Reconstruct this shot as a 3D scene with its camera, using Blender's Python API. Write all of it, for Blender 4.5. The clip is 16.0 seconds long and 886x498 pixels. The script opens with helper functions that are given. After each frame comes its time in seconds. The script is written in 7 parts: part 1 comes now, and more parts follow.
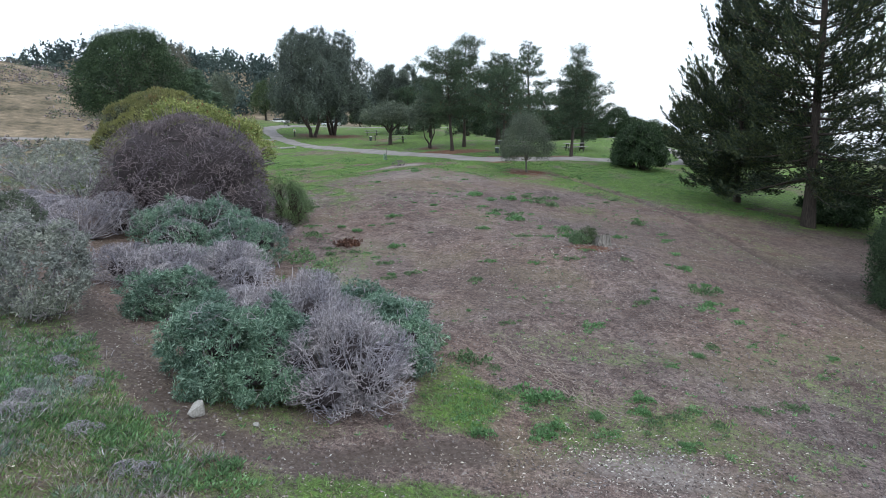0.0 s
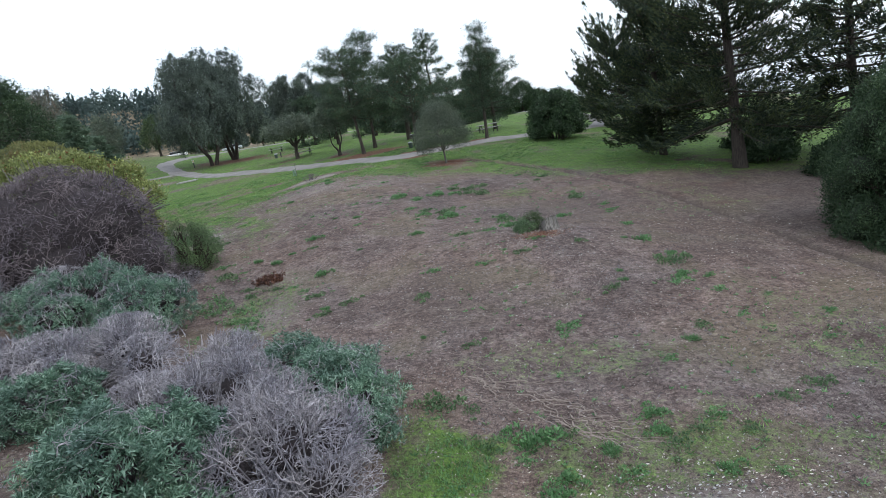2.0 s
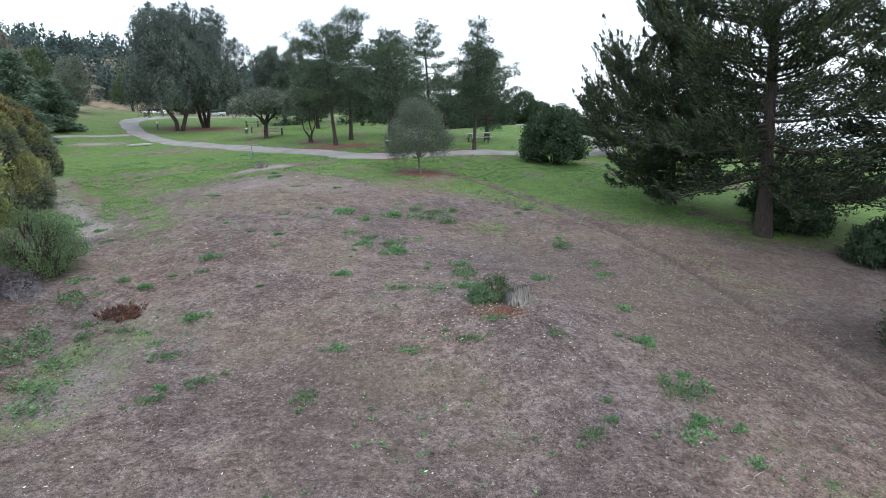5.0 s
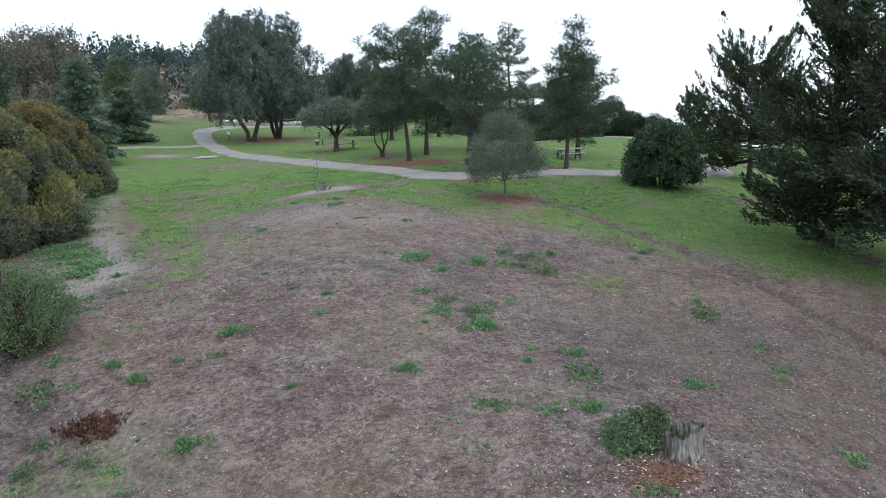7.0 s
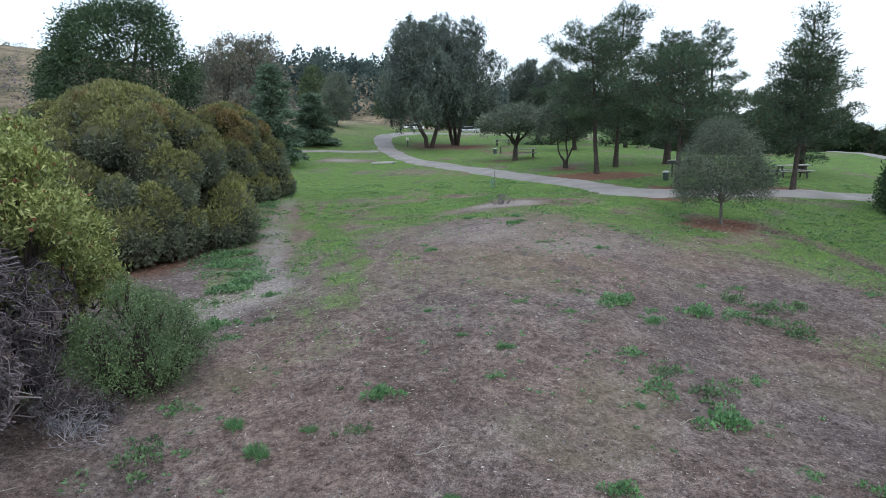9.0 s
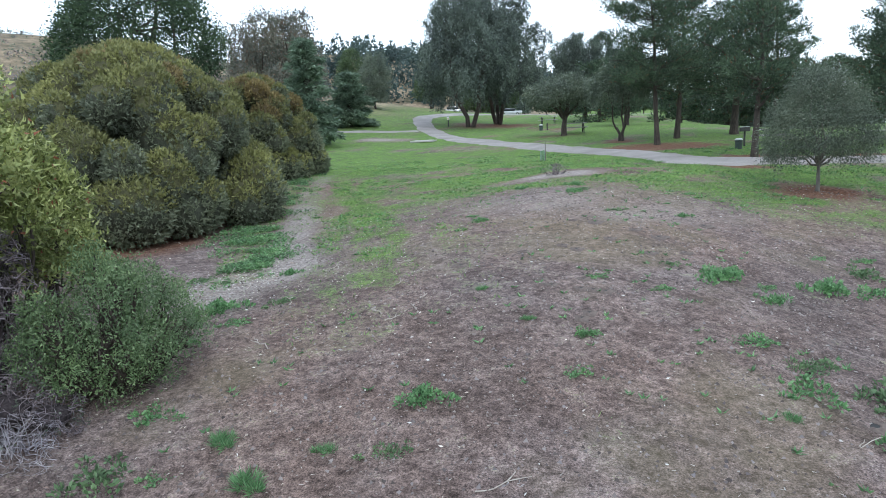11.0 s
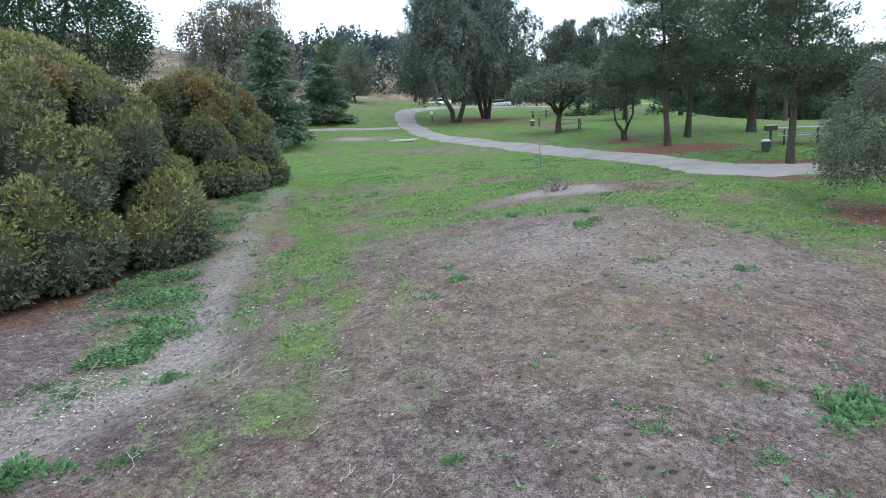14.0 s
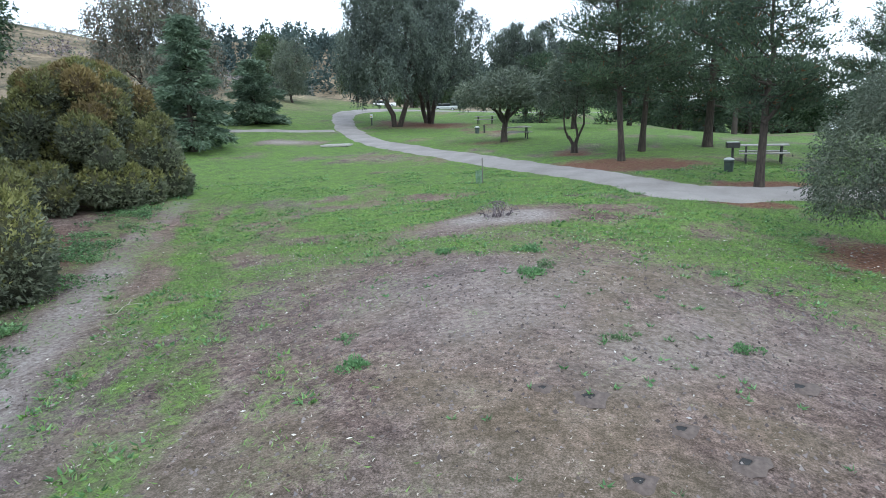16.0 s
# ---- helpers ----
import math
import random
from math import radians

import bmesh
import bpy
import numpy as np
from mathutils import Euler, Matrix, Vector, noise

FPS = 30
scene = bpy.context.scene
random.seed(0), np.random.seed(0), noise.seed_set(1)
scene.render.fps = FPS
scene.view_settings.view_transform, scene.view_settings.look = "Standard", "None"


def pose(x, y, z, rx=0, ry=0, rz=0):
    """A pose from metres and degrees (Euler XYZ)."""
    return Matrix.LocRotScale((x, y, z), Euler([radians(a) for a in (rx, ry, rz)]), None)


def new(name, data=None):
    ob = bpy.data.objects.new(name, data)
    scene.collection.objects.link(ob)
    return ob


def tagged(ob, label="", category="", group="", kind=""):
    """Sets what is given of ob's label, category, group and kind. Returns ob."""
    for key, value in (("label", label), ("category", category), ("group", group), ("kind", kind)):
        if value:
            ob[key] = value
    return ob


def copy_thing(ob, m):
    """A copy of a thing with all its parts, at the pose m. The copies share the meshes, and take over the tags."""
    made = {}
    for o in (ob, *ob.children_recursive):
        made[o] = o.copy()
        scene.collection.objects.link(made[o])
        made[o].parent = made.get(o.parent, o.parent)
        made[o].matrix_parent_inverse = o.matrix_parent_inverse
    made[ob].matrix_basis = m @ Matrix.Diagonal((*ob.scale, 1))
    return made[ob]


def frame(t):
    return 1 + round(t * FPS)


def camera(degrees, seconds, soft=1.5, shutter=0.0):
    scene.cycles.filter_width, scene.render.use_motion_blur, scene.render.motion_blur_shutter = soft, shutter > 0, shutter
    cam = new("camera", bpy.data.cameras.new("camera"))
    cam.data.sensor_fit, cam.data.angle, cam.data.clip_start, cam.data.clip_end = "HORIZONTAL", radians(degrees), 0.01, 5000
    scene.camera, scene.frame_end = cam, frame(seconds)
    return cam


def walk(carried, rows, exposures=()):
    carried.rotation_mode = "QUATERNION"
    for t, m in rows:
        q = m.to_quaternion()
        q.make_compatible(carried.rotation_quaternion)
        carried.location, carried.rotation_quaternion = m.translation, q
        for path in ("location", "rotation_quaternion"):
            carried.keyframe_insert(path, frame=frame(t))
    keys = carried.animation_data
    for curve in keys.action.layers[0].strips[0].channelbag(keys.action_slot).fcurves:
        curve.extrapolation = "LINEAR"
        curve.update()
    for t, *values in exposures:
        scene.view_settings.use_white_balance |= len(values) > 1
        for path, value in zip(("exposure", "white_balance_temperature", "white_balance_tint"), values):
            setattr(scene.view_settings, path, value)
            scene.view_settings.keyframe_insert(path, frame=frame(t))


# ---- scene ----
cam = camera(67.9, 16.0, soft=0.4)
METRES, EYE, TILT, LEAN, TURN = 32.0, 5.0, 4.0, 0.0, 0.0
ROWS = [
    (0.0, 0.0, 0.0, 0.0, -0.53, -14.79, 2.0),
    (0.5, -0.0111, 0.028, 0.0003, -9.94, -14.64, 4.03),
    (1.0, -0.0228, 0.0507, -0.0022, -10.43, -15.71, 16.54),
    (1.5, -0.0171, 0.069, -0.0036, -9.55, -16.69, 14.12),
    (2.0, -0.0017, 0.0853, -0.0064, -9.41, -16.14, 10.97),
    (2.5, 0.0209, 0.0964, -0.008, -8.66, -20.94, 5.22),
    (3.0, 0.038, 0.1211, -0.0083, -7.78, -19.53, 0.58),
    (5.5, 0.069, 0.3246, -0.0182, -8.11, -15.73, 3.13),
    (6.0, 0.0713, 0.3736, -0.0194, -4.45, -15.16, 2.29),
    (6.5, 0.0715, 0.417, -0.0193, -2.14, -15.33, 1.53),
    (7.0, 0.0689, 0.4579, -0.0186, -2.01, -15.34, 2.68),
    (7.5, 0.0645, 0.4955, -0.0179, -1.38, -15.05, 3.51),
    (8.0, 0.0583, 0.5273, -0.017, 1.21, -14.88, 2.83),
    (8.5, 0.0504, 0.5556, -0.0216, 10.35, -14.04, 1.36),
    (11.0, 0.0118, 0.6645, -0.0669, 16.32, -14.64, 4.15),
    (11.5, 0.0053, 0.6854, -0.0636, 17.22, -18.0, 3.78),
    (12.0, -0.0001, 0.7112, -0.0632, 16.34, -14.39, 3.35),
    (12.5, -0.0058, 0.737, -0.0621, 15.41, -15.17, 3.67),
    (13.0, -0.0104, 0.7644, -0.062, 15.52, -15.52, 3.36),
    (13.5, -0.0144, 0.7928, -0.0631, 15.31, -15.76, 5.14),
    (14.0, -0.0173, 0.8235, -0.0627, 15.31, -15.58, 4.68),
    (14.5, -0.019, 0.8552, -0.0638, 15.4, -14.68, 2.88),
    (15.0, -0.0205, 0.8845, -0.0648, 15.3, -15.36, 2.17),
    (15.5, -0.0225, 0.9136, -0.0662, 12.98, -15.44, 2.61),
    (16.0, -0.0266, 0.9411, -0.0671, 11.02, -15.67, 2.74),
]
# the film camera's own brightening and darkening
EXPOSURES = [(0.0, -0.39, 6560, 9), (1.5, -0.47, 6560, 9), (2.5, -0.5, 6560, 9), (3.0, -0.45, 6550, 9), (4.2, -0.25, 6540, 9), (5.5, -0.11, 6520, 9), (6.5, -0.28, 6510, 9), (7.5, -0.27, 6480, 9), (8.5, -0.44, 6450, 8), (9.7, -0.2, 6350, 7), (11.0, 0.0, 6260, 7), (16.0, 0.0, 6260, 7)]
walk(cam, [(t, pose(0, 0, EYE, TILT, LEAN, TURN) @ pose(METRES * x, METRES * y, METRES * z, 90 + pitch, roll, yaw)) for t, x, y, z, yaw, pitch, roll in ROWS], EXPOSURES)

# ---- daylight: a bright overcast sky and a very soft sun behind the cloud ----
SUN_ELEVATION, SUN_AZIMUTH = 48.0, 150.0
world = bpy.data.worlds.new("overcast_sky")
scene.world = world
world.use_nodes = True
wn, wl = world.node_tree.nodes, world.node_tree.links
wn.clear()
sky = wn.new("ShaderNodeTexSky")
sky.sky_type, sky.sun_disc = "NISHITA", False
sky.sun_elevation, sky.sun_rotation = radians(SUN_ELEVATION), radians(SUN_AZIMUTH)
clear = wn.new("ShaderNodeBackground")
clear.inputs["Strength"].default_value = 0.06
cloud = wn.new("ShaderNodeBackground")
cloud.inputs["Color"].default_value = (0.885, 0.975, 1.12, 1)
cloud.inputs["Strength"].default_value = 1.5
both, wout = wn.new("ShaderNodeAddShader"), wn.new("ShaderNodeOutputWorld")
wl.new(sky.outputs[0], clear.inputs["Color"])
wl.new(clear.outputs[0], both.inputs[0])
wl.new(cloud.outputs[0], both.inputs[1])
wl.new(both.outputs[0], wout.inputs["Surface"])
sun = new("sun", bpy.data.lights.new("sun", "SUN"))
sun.data.energy, sun.data.angle, sun.data.color = 1.1, radians(24), (1.0, 0.98, 0.95)
sun.matrix_basis = pose(0, 0, 60, 90 - SUN_ELEVATION, 0, 180 - SUN_AZIMUTH)


# ---- materials ----
def shader(name):
    m = bpy.data.materials.new(name)
    m.use_nodes = True
    n, l = m.node_tree.nodes, m.node_tree.links
    n.clear()
    out = n.new("ShaderNodeOutputMaterial")
    b = n.new("ShaderNodeBsdfPrincipled")
    l.new(b.outputs[0], out.inputs["Surface"])
    return m, n, l, b, out


def noise_node(n, l, scale, detail=4.0, rough=0.6, coord="Object", distort=0.0):
    c = n.new("ShaderNodeTexCoord")
    t = n.new("ShaderNodeTexNoise")
    t.inputs["Scale"].default_value, t.inputs["Detail"].default_value = scale, detail
    t.inputs["Roughness"].default_value, t.inputs["Distortion"].default_value = rough, distort
    l.new(c.outputs[coord], t.inputs["Vector"])
    return t.outputs["Fac"]


def ramp(n, l, fac, stops):
    r = n.new("ShaderNodeValToRGB")
    while len(r.color_ramp.elements) < len(stops):
        r.color_ramp.elements.new(0.5)
    for e, (p, c) in zip(r.color_ramp.elements, stops):
        e.position, e.color = p, (*c, 1) if len(c) == 3 else c
    l.new(fac, r.inputs["Fac"])
    return r.outputs["Color"]


def mixed(n, l, fac, a, b, kind="MIX"):
    m = n.new("ShaderNodeMix")
    m.data_type, m.blend_type = "RGBA", kind
    for value, slot in ((fac, m.inputs[0]), (a, m.inputs[6]), (b, m.inputs[7])):
        if isinstance(value, (int, float)):
            slot.default_value = value
        elif isinstance(value, tuple):
            slot.default_value = (*value, 1)
        else:
            l.new(value, slot)
    return m.outputs[2]


def math_node(n, l, op, a, b=0.0):
    m = n.new("ShaderNodeMath")
    m.operation, m.use_clamp = op, False
    for value, slot in ((a, m.inputs[0]), (b, m.inputs[1])):
        if isinstance(value, (int, float)):
            slot.default_value = value
        else:
            l.new(value, slot)
    return m.outputs[0]


def bumped(n, l, b, height, strength, distance=0.02):
    k = n.new("ShaderNodeBump")
    k.inputs["Strength"].default_value, k.inputs["Distance"].default_value = strength, distance
    l.new(height, k.inputs["Height"])
    l.new(k.outputs[0], b.inputs["Normal"])


def leaf_material(name, dark, mid, light, patch=0.6, rough=0.55, through_light=0.25, odd=None, odd_share=0.05, gain=1.3):
    """Foliage: every leaf its own shade, and larger drifts of lighter and darker growth."""
    m, n, l, b, out = shader(name)
    g = n.new("ShaderNodeNewGeometry")
    dark, mid, light = (tuple(min(0.8, v * gain * k) for v, k in zip(c, (1.0, 1.05, 1.18))) for c in (dark, mid, light))
    each = ramp(n, l, g.outputs["Random Per Island"], [(0.0, dark), (0.5, mid), (1.0, light)])
    drift = ramp(n, l, noise_node(n, l, patch, 3), [(0.3, (0.62, 0.64, 0.66)), (0.7, (1.28, 1.25, 1.1))])
    col = mixed(n, l, 1.0, each, drift, "MULTIPLY")
    if odd:
        k = ramp(n, l, g.outputs["Random Per Island"], [(odd_share - 0.001, (1, 1, 1)), (odd_share + 0.001, (0, 0, 0))])
        col = mixed(n, l, k, col, odd)
    l.new(col, b.inputs["Base Color"])
    b.inputs["Roughness"].default_value = rough
    b.inputs["Specular IOR Level"].default_value = 0.35
    t = n.new("ShaderNodeBsdfTranslucent")
    l.new(col, t.inputs["Color"])
    mx = n.new("ShaderNodeMixShader")
    mx.inputs[0].default_value = through_light
    l.new(b.outputs[0], mx.inputs[1])
    l.new(t.outputs[0], mx.inputs[2])
    l.new(mx.outputs[0], out.inputs["Surface"])
    return m


def bark_material(name, dark, light, scale=6.0):
    m, n, l, b, out = shader(name)
    c = n.new("ShaderNodeTexCoord")
    mp = n.new("ShaderNodeMapping")
    mp.inputs["Scale"].default_value = (scale * 2.2, scale * 2.2, scale * 0.35)
    l.new(c.outputs["Object"], mp.inputs["Vector"])
    t = n.new("ShaderNodeTexNoise")
    t.inputs["Scale"].default_value, t.inputs["Detail"].default_value = 1.6, 6
    l.new(mp.outputs[0], t.inputs["Vector"])
    col = ramp(n, l, t.outputs["Fac"], [(0.3, dark), (0.7, light)])
    col = mixed(n, l, 0.5, col, ramp(n, l, noise_node(n, l, 0.9, 3), [(0.3, (0.55, 0.55, 0.52)), (0.7, (1.2, 1.15, 1.1))]), "MULTIPLY")
    l.new(col, b.inputs["Base Color"])
    b.inputs["Roughness"].default_value = 0.9
    bumped(n, l, b, t.outputs["Fac"], 0.8, 0.03)
    return m


def plain(name, dark, light, scale=8.0, rough=0.7, metal=0.0, bump=0.2):
    m, n, l, b, out = shader(name)
    f = noise_node(n, l, scale, 5)
    l.new(ramp(n, l, f, [(0.3, dark), (0.7, light)]), b.inputs["Base Color"])
    b.inputs["Roughness"].default_value, b.inputs["Metallic"].default_value = rough, metal
    bumped(n, l, b, noise_node(n, l, scale * 4, 4), bump, 0.01)
    return m


EUCALYPTUS = leaf_material("eucalyptus_leaves", (0.040, 0.054, 0.042), (0.078, 0.098, 0.076), (0.135, 0.158, 0.128), 0.35)
PINE = leaf_material("pine_needles", (0.026, 0.044, 0.027), (0.050, 0.078, 0.044), (0.090, 0.126, 0.070), 0.5, through_light=0.3, odd=(0.16, 0.07, 0.03), odd_share=0.02)
CYPRESS = leaf_material("cypress_sprays", (0.014, 0.025, 0.015), (0.028, 0.044, 0.025), (0.090, 0.106, 0.038), 0.4, through_light=0.12)
OLIVE = leaf_material("grey_green_leaves", (0.060, 0.074, 0.050), (0.100, 0.120, 0.082), (0.150, 0.170, 0.122), 0.7)
BROAD = leaf_material("broad_leaves", (0.030, 0.048, 0.020), (0.056, 0.084, 0.034), (0.095, 0.130, 0.055), 0.6)
DARKBUSH = leaf_material("dark_bush_leaves", (0.020, 0.040, 0.018), (0.038, 0.066, 0.030), (0.072, 0.108, 0.05), 0.8)
TEA = leaf_material("tea_tree_leaves", (0.110, 0.116, 0.042), (0.172, 0.174, 0.066), (0.235, 0.228, 0.090), 0.45)
TEARUST = leaf_material("tea_tree_rusty_leaves", (0.130, 0.098, 0.040), (0.195, 0.146, 0.062), (0.26, 0.205, 0.090), 0.5)
TEAGREY = leaf_material("tea_tree_grey_leaves", (0.088, 0.100, 0.060), (0.134, 0.150, 0.094), (0.180, 0.196, 0.130), 0.5)
TOYON = leaf_material("toyon_leaves", (0.085, 0.104, 0.028), (0.190, 0.215, 0.068), (0.36, 0.375, 0.145), 0.9, odd=(0.25, 0.09, 0.05), odd_share=0.025)
CEDAR = leaf_material("cedar_sprays", (0.056, 0.086, 0.054), (0.098, 0.142, 0.090), (0.155, 0.205, 0.135), 0.5)
ECHIUM = leaf_material("viper_bugloss_leaves", (0.046, 0.088, 0.056), (0.115, 0.195, 0.130), (0.30, 0.40, 0.30), 0.9, 0.5)
SILVER = leaf_material("silver_leaves", (0.14, 0.15, 0.125), (0.235, 0.245, 0.205), (0.35, 0.36, 0.305), 1.2)
SPROUT = leaf_material("fresh_green_leaves", (0.060, 0.130, 0.050), (0.115, 0.225, 0.088), (0.19, 0.32, 0.145), 1.5, through_light=0.3)
GREENBUSH = leaf_material("coyote_bush_leaves", (0.062, 0.098, 0.042), (0.112, 0.165, 0.072), (0.185, 0.245, 0.120), 1.2)
IVY = leaf_material("bramble_leaves", (0.055, 0.095, 0.042), (0.10, 0.16, 0.072), (0.16, 0.235, 0.115), 1.5)
GRASS = leaf_material("grass_blades", (0.075, 0.140, 0.040), (0.13, 0.225, 0.064), (0.20, 0.30, 0.100), 0.35, through_light=0.3, odd=(0.30, 0.26, 0.15), odd_share=0.06)
STRAW = leaf_material("dry_straw", (0.06, 0.048, 0.042), (0.22, 0.18, 0.15), (0.42, 0.37, 0.31), 1.0, through_light=0.1)
REDGUM = leaf_material("red_gum_leaves", (0.070, 0.076, 0.056), (0.125, 0.125, 0.096), (0.19, 0.178, 0.140), 0.4, odd=(0.19, 0.13, 0.09), odd_share=0.12)
SOIL = leaf_material("soil_crumbs", (0.070, 0.054, 0.047), (0.150, 0.12, 0.107), (0.29, 0.25, 0.23), 1.0, 0.95, 0.0, gain=1.0)
REDROT = leaf_material("rotten_red_bits", (0.12, 0.05, 0.03), (0.24, 0.11, 0.07), (0.36, 0.20, 0.14), 2.0, 0.9, 0.0, gain=1.0)
FARWOOD = leaf_material("far_woods_leaves", (0.028, 0.046, 0.040), (0.046, 0.070, 0.060), (0.075, 0.10, 0.086), 0.02)
TWIG = leaf_material("grey_dead_stems", (0.13, 0.115, 0.12), (0.265, 0.238, 0.246), (0.43, 0.395, 0.405), 1.5, 0.9, 0.0)
PURPLETWIG = leaf_material("dark_bare_twigs", (0.060, 0.046, 0.047), (0.135, 0.108, 0.110), (0.30, 0.25, 0.255), 0.8, 0.9, 0.0)
REDDEAD = leaf_material("dead_russet_leaves", (0.045, 0.022, 0.016), (0.10, 0.045, 0.030), (0.17, 0.085, 0.055), 2.0)
DARKBARK = bark_material("dark_bark", (0.030, 0.024, 0.020), (0.085, 0.070, 0.058))
GREYBARK = bark_material("grey_bark", (0.09, 0.085, 0.078), (0.23, 0.22, 0.20))
BROWNBARK = bark_material("brown_bark", (0.035, 0.026, 0.022), (0.10, 0.080, 0.068))
# dark core versions of the leaf colours: shade in the creases put into colour
TEACORE = [plain("shaded_olive_core", (0.020, 0.022, 0.010), (0.105, 0.106, 0.042), 30, 0.9, bump=1.0), plain("shaded_rusty_core", (0.024, 0.018, 0.009), (0.120, 0.088, 0.038), 30, 0.9, bump=1.0), plain("shaded_grey_core", (0.018, 0.021, 0.013), (0.085, 0.096, 0.062), 30, 0.9, bump=1.0)]
# near-black cores: the shade deep inside twigs and leaves is painted in
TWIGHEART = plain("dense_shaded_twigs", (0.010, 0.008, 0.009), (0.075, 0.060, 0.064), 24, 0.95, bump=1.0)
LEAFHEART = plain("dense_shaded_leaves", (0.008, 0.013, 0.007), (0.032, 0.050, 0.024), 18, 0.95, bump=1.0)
STUMPWOOD = bark_material("old_stump_wood", (0.050, 0.044, 0.040), (0.36, 0.345, 0.32), 9)
ROOTBARK = plain("pale_root_bark", (0.20, 0.155, 0.13), (0.36, 0.30, 0.26), 14, 0.9, bump=0.5)
STICKWOOD = plain("bleached_stick_wood", (0.27, 0.235, 0.20), (0.50, 0.46, 0.41), 12, 0.85, bump=0.3)
ROCK = plain("pale_rock", (0.22, 0.21, 0.19), (0.46, 0.45, 0.42), 7, 0.85, bump=0.6)
CONCRETE = plain("concrete", (0.34, 0.33, 0.31), (0.46, 0.45, 0.43), 5, 0.85)
TABLEWOOD = plain("weathered_grey_boards", (0.27, 0.26, 0.25), (0.42, 0.41, 0.40), 5, 0.8)
IRON = plain("dark_painted_metal", (0.025, 0.026, 0.026), (0.05, 0.052, 0.05), 9, 0.55)
BINGREEN = plain("dark_green_steel", (0.03, 0.05, 0.045), (0.055, 0.08, 0.07), 6, 0.5)
BINLID = plain("pale_steel_lid", (0.42, 0.45, 0.46), (0.58, 0.6, 0.6), 6, 0.45)
WHITEPAINT = plain("white_paint", (0.72, 0.73, 0.74), (0.82, 0.83, 0.83), 3, 0.4, bump=0.05)
DARKGLASS = plain("dark_window_glass", (0.02, 0.025, 0.03), (0.03, 0.035, 0.04), 3, 0.1, bump=0.0)
RUBBER = plain("black_rubber", (0.015, 0.015, 0.015), (0.03, 0.03, 0.03), 8, 0.85)
REDLIGHT = plain("red_plastic", (0.3, 0.02, 0.02), (0.4, 0.03, 0.03), 3, 0.3, bump=0.0)
ROOFTILE = plain("brown_roofing", (0.14, 0.09, 0.07), (0.24, 0.16, 0.12), 3, 0.85)
SIGNYELLOW = plain("yellow_sign_paint", (0.5, 0.4, 0.08), (0.6, 0.48, 0.1), 5, 0.5, bump=0.05)


# ---- the lie of the land ----
def lattice(ix, iy, seed):
    h = np.sin(ix * 127.1 + iy * 311.7 + seed * 74.7) * 43758.5453
    return h - np.floor(h)


def field(x, y, size, seed=0.0):
    """Smooth value noise from 0 to 1, with bumps about size metres across."""
    x, y = np.asarray(x, float) / size, np.asarray(y, float) / size
    ix, iy = np.floor(x), np.floor(y)
    u, v = x - ix, y - iy
    u, v = u * u * (3 - 2 * u), v * v * (3 - 2 * v)
    a = lattice(ix, iy, seed) * (1 - u) + lattice(ix + 1, iy, seed) * u
    b = lattice(ix, iy + 1, seed) * (1 - u) + lattice(ix + 1, iy + 1, seed) * u
    return a * (1 - v) + b * v


def bell(x, y, cx, cy, rx, ry, turn=0.0):
    """A soft hill of height 1 with radii rx and ry, turned anticlockwise by some degrees."""
    c, s = math.cos(radians(turn)), math.sin(radians(turn))
    u, v = (x - cx) * c + (y - cy) * s, (y - cy) * c - (x - cx) * s
    return np.exp(-((u / rx) ** 2) - (v / ry) ** 2)


def smooth(e0, e1, x):
    t = np.clip((x - e0) / (e1 - e0), 0, 1)
    return t * t * (3 - 2 * t)


def meadow(x, y):
    """The park's ground: a low ridge that runs ahead, with a bank behind on its west side and a fall to the east."""
    u, v = np.tanh(x / 30.0) * 3, np.tanh((y - 40) / 50) * 2.5
    z = 0.938 - 0.084 * u + 1.448 * v - 0.104 * u * u + 0.662 * u * v + 0.344 * v * v - 0.108 * v**3
    z = z - 0.194 * u * u * v - 0.366 * u * v * v - 0.187 * u**3
    z = z - 0.097 * np.exp(-((x + 8) ** 2 + (y - 6) ** 2) / 70.0) + 0.851 * np.exp(-((x - 6) ** 2 + (y - 23) ** 2) / 24.0)
    return z - 0.591 * np.exp(-((x + 4) ** 2 + (y - 23) ** 2) / 24.0) + 1.128 * np.exp(-((x + 1.5) ** 2) / 30.0 - ((y - 36) ** 2) / 200.0)


def chain(points, per=8):
    """A smooth line (Catmull-Rom) through points of the plan."""
    p = np.array([points[0], *points, points[-1]], float)
    p[0], p[-1] = 2 * p[1] - p[2], 2 * p[-2] - p[-3]
    out = []
    for i in range(1, len(p) - 2):
        for k in range(per):
            t = k / per
            a, b, c, d = p[i - 1], p[i], p[i + 1], p[i + 2]
            out.append(0.5 * (2 * b + (c - a) * t + (2 * a - 5 * b + 4 * c - d) * t**2 + (3 * b - a - 3 * c + d) * t**3))
    return np.array([*out, p[-2]])


def off_line(x, y, line):
    """Distance from points of the plan to a line."""
    x, y = np.asarray(x, float), np.asarray(y, float)
    best = np.full(x.shape, 1e9)
    for (ax, ay), (bx, by) in zip(line[:-1], line[1:]):
        dx, dy = bx - ax, by - ay
        t = np.clip(((x - ax) * dx + (y - ay) * dy) / (dx * dx + dy * dy + 1e-9), 0, 1)
        best = np.minimum(best, np.hypot(x - ax - t * dx, y - ay - t * dy))
    return best


